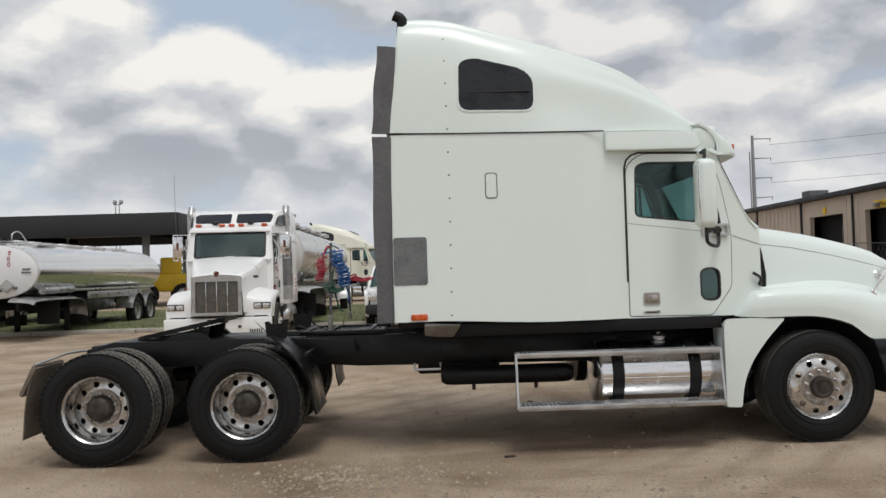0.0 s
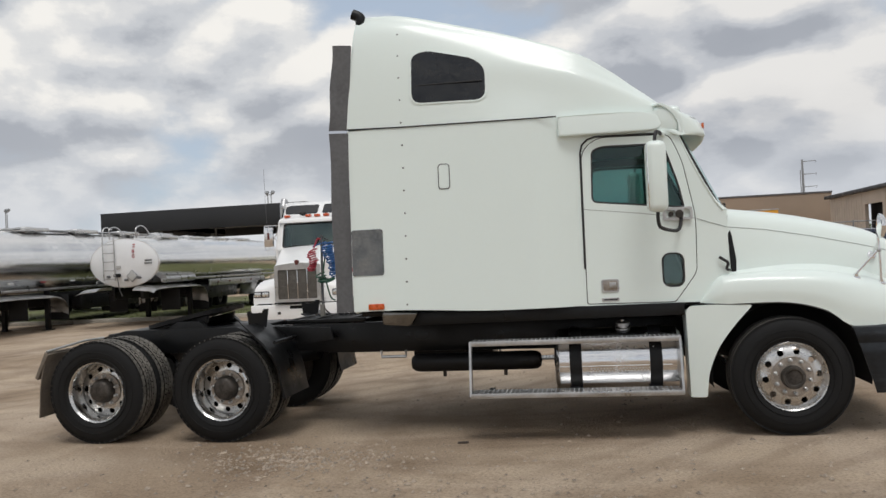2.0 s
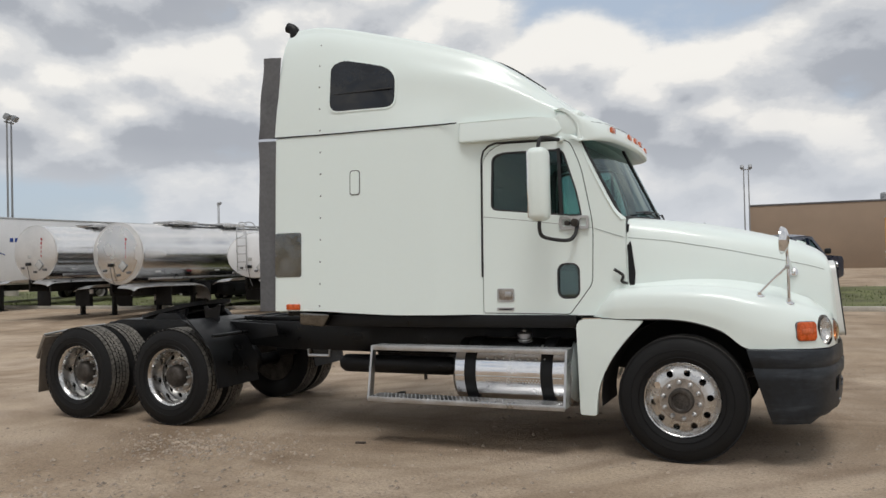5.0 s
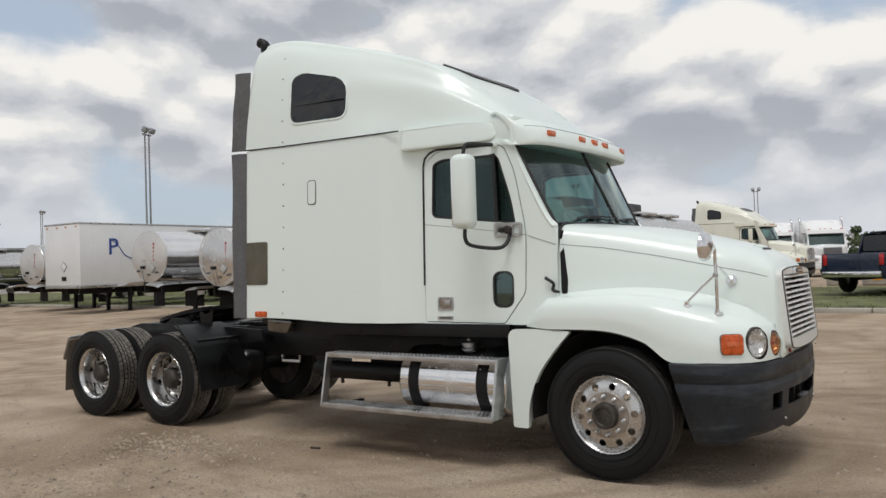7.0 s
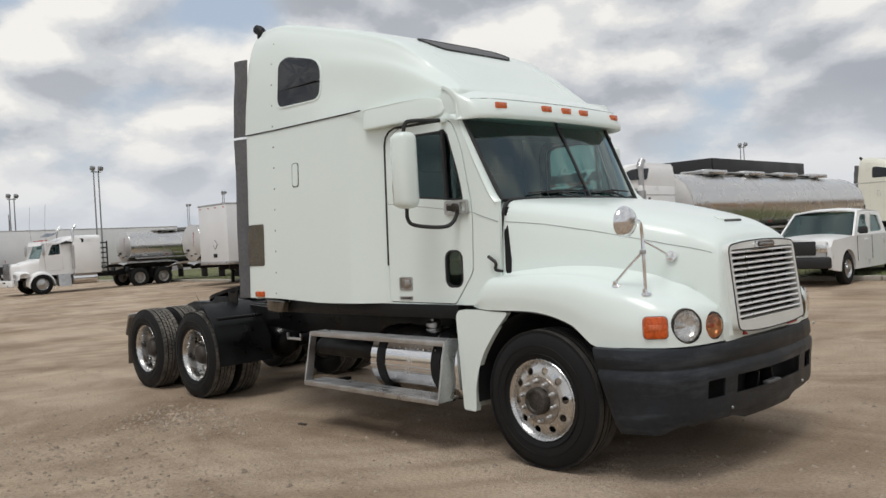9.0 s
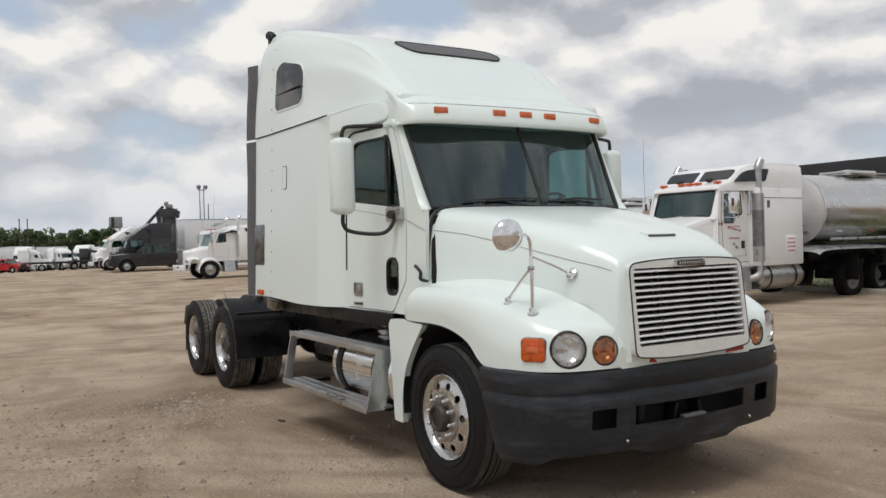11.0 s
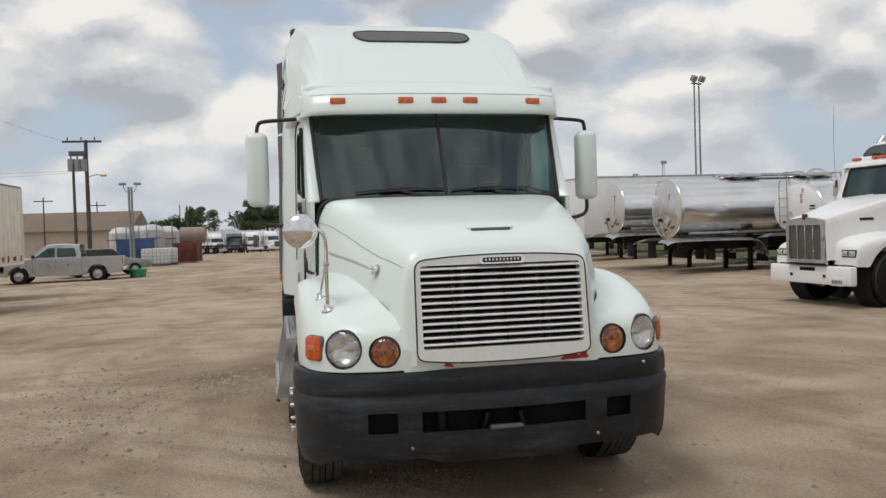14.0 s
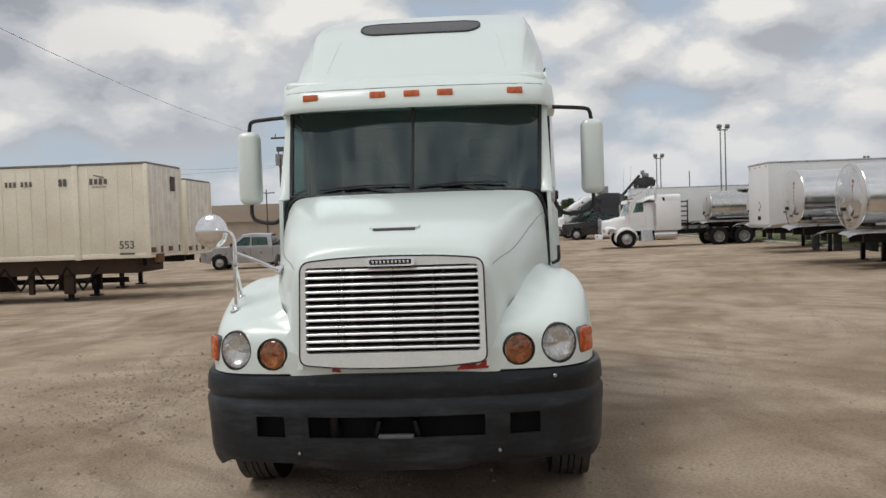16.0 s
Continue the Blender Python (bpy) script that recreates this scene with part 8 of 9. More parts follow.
tank_trailer("polished tank trailer with a flat flanged head", at(-21.0, 10.3, -90), 12.6, rx=0.92, rz=0.85, zc=2.12)
tank_trailer("polished tank trailer standing beyond a box trailer", at(-32.2, 12.6, -90), 12.0, TANKDULL, fittings=False)
van = van_trailer("white box trailer with a blue letter logo on its side", at(-28.1, 11.5, -90), 14.4, height=3.62)
lp = letters("P", 0.95, van, pose(-1.45, 1.226, 2.35, 90, 0, 180), BLUEINK, 0.012)
part("logo_swoosh", tube(bend([(-1.35, 1.225, 2.95), (-1.65, 1.225, 2.75), (-1.95, 1.225, 2.35), (-2.3, 1.225, 2.18)], 6), 0.02, 5), BLUEINK, van)
for k in range(6):
    part("lettering", box((-2.6 - 0.22 * k, 1.225, 2.75), (0.15, 0.006, 0.16), 0.001), BLUEINK, van)
pete = conventional_truck("white long-nose tractor with a flat-top sleeper", at(-40.0, 8.0, -90), WHITE_B, nose=1.25, sleeper=1.35, roof=2.85, hood_top=1.64, drive=-4.9, stacks=True, detail=True)
tank_trailer("polished tank trailer hitched to a white tractor", at(-40.0, 12.6, -90), 11.6, TANKDULL, zc=2.10, rx=0.92, rz=0.80, legs=False, fittings=False)
T = thing("deck_rack", "dark pipe rack behind a tractor sleeper", "rack", m=at(-40.0, 11.05, -90))
for k in range(6):
    part("shelf_bar", box((0, 0, 1.1 + 0.26 * k), (0.5, 2.2, 0.06), 0.01), FRAME, T)
for y in (-1.05, 1.05):
    for x in (-0.22, 0.22):
        part("post", box((x, y, 1.70), (0.06, 0.06, 1.56), 0.01), FRAME, T)
colu = copy_thing(truck, at(-5.6, 33.8, -6))
tagged(colu, "cream-white aerodynamic sleeper tractor parked beyond the verge", "truck")
cream = {}
for o in colu.children_recursive:
    if o.type == "MESH" and o.data.materials and o.data.materials[0] == WHITE:
        if o.data.name not in cream:
            cream[o.data.name] = o.data.copy()
            cream[o.data.name].materials[0] = CREAM
        o.data = cream[o.data.name]
ram = pickup("white crew-cab pickup with black bumper and grille", at(-4.32, 14.35, -90, 0.0), WHITE_B, 0.96)
pickup("dark blue pickup parked with its tail to the yard", at(0.9, 25.2, 66, 0.09), NAVY, 1.05)
pickup("silver crew-cab pickup beside a box trailer", at(-33.0, -12.2, -86), SILVERP, 0.90)
pickup("bright red pickup far across the yard", at(-117.0, 4.2, 44), REDP, 1.0)

# trailers on the near left of the yard
bx = van_trailer("dirty white ribbed box trailer with rust streaks", at(-17.4, -8.72, 90), 13.0, OLDWHITE, height=3.78, floor=1.16, width=2.42, ribs=True)
van_trailer("old white ribbed box trailer behind another", at(-22.3, -9.5, 90), 13.0, OLDWHITE, height=3.62, floor=1.08, width=2.42, ribs=True)
letters("553", 0.30, bx, pose(-0.62, -1.233, 1.42, 90, 0, 0), WORNINK)
part("lettering", box((-0.62, -1.236, 1.28), (0.42, 0.006, 0.05), 0.001), GREYRUB, bx)
for k in range(4):
    part("lettering", box((-1.55 + 0.135 * k, -1.236, 3.28), (0.085, 0.006, 0.17 - 0.03 * (k % 2)), 0.001), WORNINK, bx)
    part("lettering", box((-1.48 + 0.10 * k, -1.236, 3.13), (0.07, 0.006, 0.025), 0.001), WORNINK, bx)
part("lettering", box((-1.33, -1.236, 3.42), (0.30, 0.006, 0.03), 0.001, Matrix.Rotation(radians(14), 4, "Y")), WORNINK, bx)
for k in range(3):
    part("lettering", box((-3.95 + 0.12 * k, -1.236, 3.27), (0.07, 0.006, 0.14), 0.001), WORNINK, bx)
    part("lettering", box((-3.50 + 0.12 * k, -1.236, 3.27), (0.07, 0.006, 0.14), 0.001), WORNINK, bx)
for k in range(2):
    part("lettering", box((-2.42 + 0.13 * k, -1.236, 3.28), (0.09, 0.006, 0.20), 0.001), GREYRUB, bx)
part("door_post", box((-2.0, -1.235, 2.43), (0.16, 0.04, 2.6), 0.01), OLDWHITE, bx)
part("wood_patch", box((0.03, 0.55, 3.25), (0.02, 0.34, 0.42), 0.004), WOODPOLE, bx)
part("bump_stop", box((0.03, -0.6, 1.12), (0.10, 0.45, 0.24), 0.01), RUST, bx)
# One dark block for the rusty underframe and the shadow beneath the floor.
part("underframe", box((-6.3, 0, 0.93), (11.6, 1.9, 0.40), 0.03), RUSTDARK, bx)
for x, w in ((-2.5, 0.30), (-3.6, 0.14), (-5.4, 0.8), (-7.4, 0.5)):
    for y in (-0.8, 0.8):
        part("side_bracket", box((x, y, 0.50), (w, 0.14, 0.62), 0.02), RUSTDARK, bx)
part("chassis_beam", box((-5.4, 0.95, 0.45), (7.6, 0.10, 0.16), 0.01), FRAME, bx)
for k in range(7):
    part("truss_bar", rod((-1.6 - 0.9 * k, -0.95, 0.95), (-2.05 - 0.9 * k, -0.95, 0.30), 0.035, 6), FRAME, bx)
    part("truss_bar", rod((-2.5 - 0.9 * k, -0.95, 0.95), (-2.05 - 0.9 * k, -0.95, 0.30), 0.035, 6), FRAME, bx)


# ---- buildings ----
def canopy():
    T = thing("fuel_canopy", "flat black-edged canopy roof on posts", "canopy", kind="structure")
    x0, x1, y0, y1, z = -27.2, -15.7, 31.6, 42.5, lay(0, 36)
    part("roof_slab", box(((x0 + x1) / 2, (y0 + y1) / 2, 4.30 + z), (x1 - x0 - 0.1, y1 - y0 - 0.1, 0.4), 0.02), POLEGREY, T)
    for c, s in ((((x0 + x1) / 2, y0, 4.12 + z), (x1 - x0, 0.12, 1.1)), (((x0 + x1) / 2, y1, 4.12 + z), (x1 - x0, 0.12, 1.1)), ((x0, (y0 + y1) / 2, 4.12 + z), (0.12, y1 - y0 - 0.13, 1.1)), ((x1, (y0 + y1) / 2, 4.12 + z), (0.12, y1 - y0 - 0.13, 1.1))):
        part("fascia", box(c, s, 0.02), CANOPY, T)
    for x in (x0 + 2.2, x1 - 2.2):
        for y in (y0 + 2, y1 - 2):
            part("column", box((x, y, 2.0 + z), (0.3, 0.3, 4.2), 0.02), POLEGREY, T)
            part("beam", box((x, (y0 + y1) / 2, 3.85 + z), (0.2, y1 - y0 - 1, 0.3), 0.02), GREYRUB, T)
    return T


canopy()


def shop():
    T = thing("workshop", "tan metal-sided workshop with open doorways filled in black", "workshop")
    x, h = 18.6, 4.75
    z = lay(0, 40)
    doors = [(19.6, 24.0), (26.0, 32.2), (34.4, 38.15), (52.0, 55.6)]
    holes = [[(a, 0.02), (b, 0.02), (b, 3.85), (a, 3.85)] for a, b in doors]
    part("wall", pane([(16, -0.1), (64, -0.1), (64, h), (16, h)], holes, lambda y, q, d: (x + d, y, q + z), 0.25), TAN, T)
    part("wall", box((x + 8, 16.1, h / 2 + z), (15.7, 0.25, h), 0.01), TAN, T)
    # Black wall added inside to keep the doorways dark.
    part("inner_wall", box((x + 3.0, 40, 2.3 + z), (0.1, 47, 4.5)), BLACK, T)
    part("roof", box((x + 7.9, 40, h + 0.14 + z), (16.6, 48.6, 0.26), 0.03), BUMPER, T)
    for a, b in doors:
        # Black sheet behind each doorway, coloured as the unlit inside.
        part("door_void", box((x + 0.8, (a + b) / 2, 1.95 + z), (0.05, b - a + 0.8, 4.1)), BLACK, T)
        part("door_track", box((x + 0.12, a + 0.3, 1.6 + z), (0.06, 0.06, 3.1), 0.01), GREYRUB, T)
    sg = part("sign", box((x - 0.04, 30.2, 4.05 + z), (0.05, 2.2, 0.36), 0.01), SIGNYELLOW, T, "yellow sign with dark letters")
    letters("Wash B", 0.34, sg, pose(x - 0.075, 30.25, 3.94 + z, 90, 0, -90), DARKINK)
    part("sign", box((x - 0.04, 36.3, 4.12 + z), (0.05, 0.34, 0.36), 0.01), SIGNYELLOW, T)
    for y in (30.8, 46.0):
        part("lamp", box((x - 0.15, y, 4.0 + z), (0.35, 0.25, 0.22), 0.04), POLEGREY, T)
    for y in (39.1, 45.5, 33.3):
        part("downpipe", rod((x - 0.06, y, z), (x - 0.06, y, h + z), 0.06, 8), BUMPER, T)
    part("roof_unit", box((x + 1.5, 40.5, h + 0.55 + z), (1.2, 1.0, 0.6), 0.05), GREYRUB, T)
    for k in range(80):
        y = 16.6 + 0.6 * k
        if not any(a - 0.1 < y < b + 0.1 for a, b in doors):
            part("siding_rib", box((x - 0.012, y, h / 2 + z), (0.03, 0.05, h - 0.1), 0.005), TAN, T)
    return T


shop()


def warehouse(x0, x1, y0, y1, h, wall, name, label, units=()):
    T = thing(name, label, "warehouse")
    z = 0.25
    part("wall", box(((x0 + x1) / 2, (y0 + y1) / 2, h / 2 + z), (x1 - x0, y1 - y0, h), 0.03), wall, T)
    part("parapet", box(((x0 + x1) / 2, (y0 + y1) / 2, h + z), (x1 - x0 + 0.12, y1 - y0 + 0.12, 0.16), 0.03), GREYRUB, T)
    for ux, uy in units:
        part("roof_unit", box((ux, uy, h + 0.5 + z), (1.0, 1.0, 0.7), 0.08), POLEGREY, T)
        for k in range(4):
            part("unit_fin", box((ux, uy - 0.51, h + 0.28 + 0.14 * k + z), (0.85, 0.03, 0.06), 0.01), STEEL, T)
    return T


warehouse(-3.6, 21, 72, 96, 5.9, BROWN, "brown_warehouse", "long plain brown block warehouse with flat roof", ((7.8, 75.5),))
# long brown-roofed shed on the left
T = thing("brown_roof_shed", "long low shed with a brown metal roof", "shed")
part("wall", box((-118, -46, 0.8), (14, 46, 4.4), 0.05), TAN, T)
part("roof", prism([(-126, 2.9), (-110, 2.9), (-113, 4.2), (-118, 5.6), (-122, 4.4)], -70, -20, "y", 0.05), ROOFBROWN, T)
# long white sheds far behind the trailers
T = thing("white_shed", "long low white metal shed far off", "shed")
part("wall", box((-66, 34, 1.9), (6, 34, 3.6), 0.05), VANWHITE, T)
part("roof", box((-66, 34, 3.85), (6.6, 34.6, 0.25), 0.05), GREYRUB, T)
for k in range(5):
    part("lettering", box((-62.96, 20.5 + 1.2 * k, 3.0), (0.02, 0.8, 0.5), 0.002), REDINK, T)
T = thing("yard_office", "far white office with dark blue sign letters", "office")
part("wall", box((14, 118, 3.0), (34, 10, 6.0), 0.05), VANWHITE, T)
part("roof", box((14, 118, 6.1), (35, 11, 0.3), 0.05), GREYRUB, T)
part("panel", box((-1.0, 112.95, 3.6), (5, 0.1, 3.2), 0.02), BLUEINK, T)
for k in range(6):
    part("lettering", box((4 + 1.6 * k, 112.94, 4.4), (1.1, 0.1, 1.5), 0.02), DARKINK, T)


# ---- yellow rental trucks and loader ----
def rental(m, length=9.5, label="yellow rental box truck with a blue stripe and blank white panel"):
    T = van_trailer(label, m, length, YELLOW, height=3.3, floor=1.0, group="yellow rental trucks")
    for s in (-1, 1):
        part("stripe", box((-length / 2, s * 1.226, 2.35), (length * 0.9, 0.012, 0.34), 0.002), BLUEINK, T)
        part("name_panel", box((-1.6, s * 1.232, 2.30), (1.9, 0.016, 0.62), 0.003), VANWHITE, T)
        for k in range(6):
            part("lettering", box((-0.95 - 0.26 * k, s * 1.242, 2.30), (0.17, 0.008, 0.26), 0.001), DARKINK, T)
    part("white_rail", box((-length / 2, 0, 1.35), (length + 0.02, 2.47, 0.10), 0.01), VANWHITE, T)
    return T


rental(at(5.0, 42.0, 180), 4.3)
T = thing("cab_over_truck", "small yellow and white truck behind the fence", "truck", m=at(12.6, 42.3, 0))
part("hood", prism(round_poly([(0.1, 0.5), (0.1, 1.35), (-0.3, 1.75), (-1.0, 2.05), (-1.0, 0.5)], (0.05, 0.2, 0.15, 0.05, 0.02)), -1.0, 1.0, "y", 0.05), VANWHITE, T)
part("cab", prism(round_poly([(-0.95, 0.5), (-0.95, 2.05), (-1.25, 2.62), (-2.0, 2.70), (-2.0, 0.5)], (0.02, 0.05, 0.1, 0.08, 0.02)), -1.05, 1.05, "y", 0.05), YELLOW, T)
part("window_glass", prism(round_poly([(-1.12, 2.0), (-1.32, 2.45), (-1.85, 2.45), (-1.85, 2.0)], 0.05), -1.065, 1.065, "y", 0.01), DARKGLASS, T)
for s in (-1, 1):
    add_simple_wheel(T, -0.5, s * 0.92, 0.85)
    add_simple_wheel(T, -1.75, s * 0.92, 0.85)
ylo = thing("wheel_loader", "yellow loader parked beyond the tank trailers", "loader")
ylo.matrix_basis = at(-17.9, 36.5, 200) @ Matrix.Diagonal((0.82, 0.82, 0.82, 1))
part("loader_body", box((0, 0, 1.5), (3.0, 1.8, 1.2), 0.12), SIGNYELLOW, ylo)
part("cab", box((-0.4, 0, 2.5), (1.3, 1.4, 1.3), 0.10), SIGNYELLOW, ylo)
part("cab_glass", box((-0.4, 0, 2.6), (1.34, 1.2, 0.8), 0.05), DARKGLASS, ylo)
part("boom", tube([(1.0, 0.5, 1.8), (2.4, 0.5, 2.2), (3.2, 0.5, 0.9)], 0.14, 6), SIGNYELLOW, ylo)
part("bucket", prism([(3.0, 0.3), (3.9, 0.4), (3.7, 1.1), (3.1, 1.3)], -1.1, 1.1, "y", 0.02), SIGNYELLOW, ylo)
for sx in (-1.1, 1.1):
    for s in (-1, 1):
        add_simple_wheel(ylo, sx, s * 1.0, 1.4)


# ---- poles ----
def flood_pole(x, y, top, heads=2, turn=0.0, twin=False):
    T = thing("light_pole", "tall grey floodlight pole", "light pole", "yard light poles")
    T.matrix_basis = pose(x, y, lay(x, y), 0, 0, turn)
    h = top - lay(x, y)
    for yy in ((-0.2, 0.2) if twin else (0,)):
        part("pole", rod((0, yy, 0), (0, yy, h), 0.07, 10, 0.045), POLEGREY, T)
    part("base", rod((0, 0, 0), (0, 0, 0.6), 0.35, 12), CONCRETE, T)
    part("cross_arm", box((0, 0, h - 0.1), (0.1, 0.8, 0.08), 0.01), POLEGREY, T)
    for k in range(heads):
        yy = -0.34 + 0.68 * k / max(1, heads - 1)
        part("flood_lamp", box((0.12, yy, h + 0.16), (0.30, 0.34, 0.34), 0.06, Matrix.Rotation(radians(30), 4, "Y")), POLEGREY, T)
    return T


for x, y, z, a in ((-38.65, 23.35, 9.9, 20), (-60.4, 19.3, 8.5, 10), (-72.8, 16.8, 7.3, 10), (-122, 58, 9.5, 20), (-67.4, 76, 9.6, 60), (-3.7, 70, 9.4, 90), (-34.5, 74.1, 9.5, 80), (-96, 50, 9.5, 30), (-20, 92, 9.0, 90)):
    flood_pole(x, y, z, 2, a, twin=True)


def lamp_standard(x, y, top):
    T = thing("lamp_post", "grey twin-tube lamp post with two curved arms", "lamp post")
    T.matrix_basis = pose(x, y, lay(x, y), 0, 0, 0)
    h = top - lay(x, y)
    for y in (-0.08, 0.08):
        part("post", rod((0, y, 0), (0, y, h - 0.2), 0.075, 10, 0.065), POLEGREY, T)
    for s in (-1, 1):
        part("arm", tube(bend([(0, 0, h - 0.50), (0, s * 0.22, h - 0.46), (0, s * 0.34, h - 0.24), (0, s * 0.36, h - 0.05)], 5), 0.022, 6), POLEGREY, T)
        part("lamp_head", box((0, s * 0.42, h), (0.28, 0.40, 0.15), 0.05), POLEGREY, T)
    return T


lamp_standard(-45.5, -9.65, 4.95)


def utility_pole(x, y, top):
    T = thing("utility_pole", "wooden utility pole with transformers and cross arm", "utility pole")
    T.matrix_basis = pose(x, y, lay(x, y), 0, 0, 0)
    h = top - lay(x, y)
    part("pole", rod((0, 0, 0), (0, 0, h), 0.17, 10, 0.12), WOODPOLE, T)
    part("pole", rod((0.2, -0.85, 0), (0.2, -0.85, h - 1.7), 0.12, 10, 0.09), WOODPOLE, T)
    part("cross_arm", box((0, -0.25, h - 0.1), (0.12, 2.6, 0.14), 0.01), WOODPOLE, T)
    for k in range(3):
        part("transformer", rod((0.1, -1.0 + 0.42 * k, h - 2.2), (0.1, -1.0 + 0.42 * k, h - 1.35), 0.24, 14), POLEGREY, T)
        part("insulator", rod((0, -1.2 + 0.9 * k, h), (0, -1.2 + 0.9 * k, h + 0.2), 0.05, 8), GREYRUB, T)
        part("bushing", rod((0.1, -1.0 + 0.42 * k, h - 1.35), (0.1, -1.0 + 0.42 * k, h - 1.05), 0.05, 8), GREYRUB, T)
    part("switch_rack", box((0, -0.55, h - 0.95), (0.2, 1.2, 0.35), 0.02), GREYRUB, T)
    part("street_lamp", tube(bend([(0, 0.1, h - 2.6), (0, 0.6, h - 2.45), (0, 1.0, h - 2.5)], 5), 0.035, 6), POLEGREY, T)
    # The lamp's yellow glow is put in as paint; nothing here emits.
    part("lamp_head", box((0, 1.1, h - 2.52), (0.2, 0.4, 0.14), 0.03), YELLOW, T)
    return T


utility_pole(-56, -14.2, 8.75)
for p0, p1, sag in (((-56, -14.8, 6.6), (-21, -33, 6.2), 0.9), ((-56, -14.8, 6.5), (-22, -33, 5.4), 0.9), ((-56, -15.4, 8.6), (-5, -18, 11.5), 1.1)):
    a, b = Vector(p0), Vector(p1)
    wire = tube([a.lerp(b, t) - Vector((0, 0, sag * 4 * t * (1 - t))) for t in np.linspace(0, 1, 20)], 0.008, 4)
    tagged(new("power_line", finish("power_line", wire, BUMPER)), "sagging black power line from a wooden pole", "power line", "power lines")
for x, y, h in ((-110, -31, 7.4), (-118, -26, 7.0), (-146, -17.8, 7.4), (-146, -16.6, 7.2), (-146, 6.6, 7.3), (-146, 7.8, 7.3), (-140, 36, 9.5)):
    T = thing("far_pole", "thin far utility pole", "utility pole", "far utility poles")
    part("pole", rod((x, y, lay(x, y)), (x, y, h), 0.10, 8, 0.08), WOODPOLE, T)
    if x > -120:
        part("cross_arm", box((x, y, h - 0.5), (0.1, 2.4, 0.14), 0.01), WOODPOLE, T)


def steel_tower(x, y, h):
    T = thing("transmission_pole", "tall grey steel transmission pole with side arms", "transmission pole")
    T.matrix_basis = pose(x, y, 0, 0, 0, 25)
    part("pole", rod((0, 0, 0), (0, 0, h), 0.5, 12, 0.26), POLEGREY, T)
    for k in range(4):
        z = h - 0.6 - k * h * 0.145
        part("arm", rod((0, 0, z), (4.8, 0, z + 0.3), 0.13, 8, 0.07), POLEGREY, T)
        part("insulator", rod((4.6, 0, z + 0.3), (4.6, 0, z - 0.3), 0.06, 6), GREYRUB, T)
    part("cable_rail", rod((-0.8, 0, h * 0.45), (-0.8, 0, h * 0.88), 0.12, 6), POLEGREY, T)
    return T


steel_tower(58, 143, 25.5)
steel_tower(61.7, 243.5, 25.5)
for k in range(3):
    a, b = Vector((62, 145, 24 - 3.6 * k)), Vector((150, 95, 30 - 3.6 * k))
    wire = tube([a.lerp(b, t) - Vector((0, 0, 6 * t * (1 - t))) for t in np.linspace(0, 1, 20)], 0.035, 4)
    tagged(new("power_line", finish("power_line", wire, GREYRUB)), "thin high transmission wire", "power line", "transmission wires")

# chain-link fence with posts on the right of the verge
T = thing("chain_fence", "grey chain-link fence with steel posts", "fence")
for k in range(11):
    x = 5.5 + 2.4 * k
    part("post", rod((x, 31, lay(0, 31)), (x, 31, 2.2 + lay(0, 31)), 0.035, 8), POLEGREY, T)
part("top_rail", rod((5.5, 31, 2.15 + lay(0, 31)), (29.5, 31, 2.15 + lay(0, 31)), 0.025, 6), POLEGREY, T)
mesh_bm = bmesh.new()
for k in range(100):
    x = 5.5 + 0.24 * k
    tube([(x, 31.03, 0.32), (x + 0.9, 31.03, 2.42)], 0.004, 3, mesh_bm)
    tube([(x + 0.9, 31.04, 0.32), (x, 31.04, 2.42)], 0.004, 3, mesh_bm)
o = part("wire_mesh", mesh_bm, POLEGREY, T)
o["kind"] = "stuff"
pickup("dark blue pickup behind the fence", at(10.5, 36.5, 180), NAVY, 1.0)
for k in range(2):
    T = thing("barrier_block", "white and orange concrete barrier block", "barrier", "barrier blocks", m=at(-2.6 + 1.3 * k, 29.5, 0))
    part("block", box((0, 0, 0.42), (1.1, 0.6, 0.8), 0.05), CONCRETE, T)
    part("stripe", box((0, -0.302, 0.45), (0.35, 0.01, 0.5), 0.003), YELLOW, T)

# ---- clutter by the left trailers ----
TANKPLASTIC = material("dull_white_plastic", (0.58, 0.58, 0.57), 0.5, 0, 0.12, 1.5, 20)
T = thing("waste_skip", "faded blue steel skip", "skip")
T.matrix_basis = at(-51.2, -10.35, 4) @ Matrix.Diagonal((0.75, 0.75, 0.93, 1))
part("bin", prism([(-1.5, 0.15), (1.5, 0.15), (1.7, 1.85), (-1.7, 1.85)], -1.45, 1.45, "y", 0.03), BLUEBIN, T)
for k in range(6):
    part("rib", box((1.62, -1.3 + 0.52 * k, 1.0), (0.12, 0.1, 1.6), 0.01), BLUEBIN, T)
part("rim", box((0, 0, 1.86), (3.5, 3.0, 0.10), 0.02), BLUEBIN, T)
for k, (x, y) in enumerate(((-48.0, -8.35), (-49.2, -8.0), (-49.4, -9.3))):
    T = thing("liquid_tote", "white plastic liquid tote in a wire cage", "tote", "liquid totes", m=at(x, y, 4 * k))
    part("bladder", box((0, 0, 0.62), (1.0, 0.95, 0.95), 0.06), VANWHITE, T)
    part("pallet", box((0, 0, 0.08), (1.05, 1.0, 0.13), 0.01), GREYRUB, T)
    for q in range(5):
        part("cage_bar", box((0.52, -0.45 + 0.225 * q, 0.62), (0.02, 0.02, 0.98), 0.004), POLEGREY, T)
        part("cage_ring", box((0.53, 0, 0.2 + 0.21 * q), (0.02, 0.98, 0.02), 0.004), POLEGREY, T)
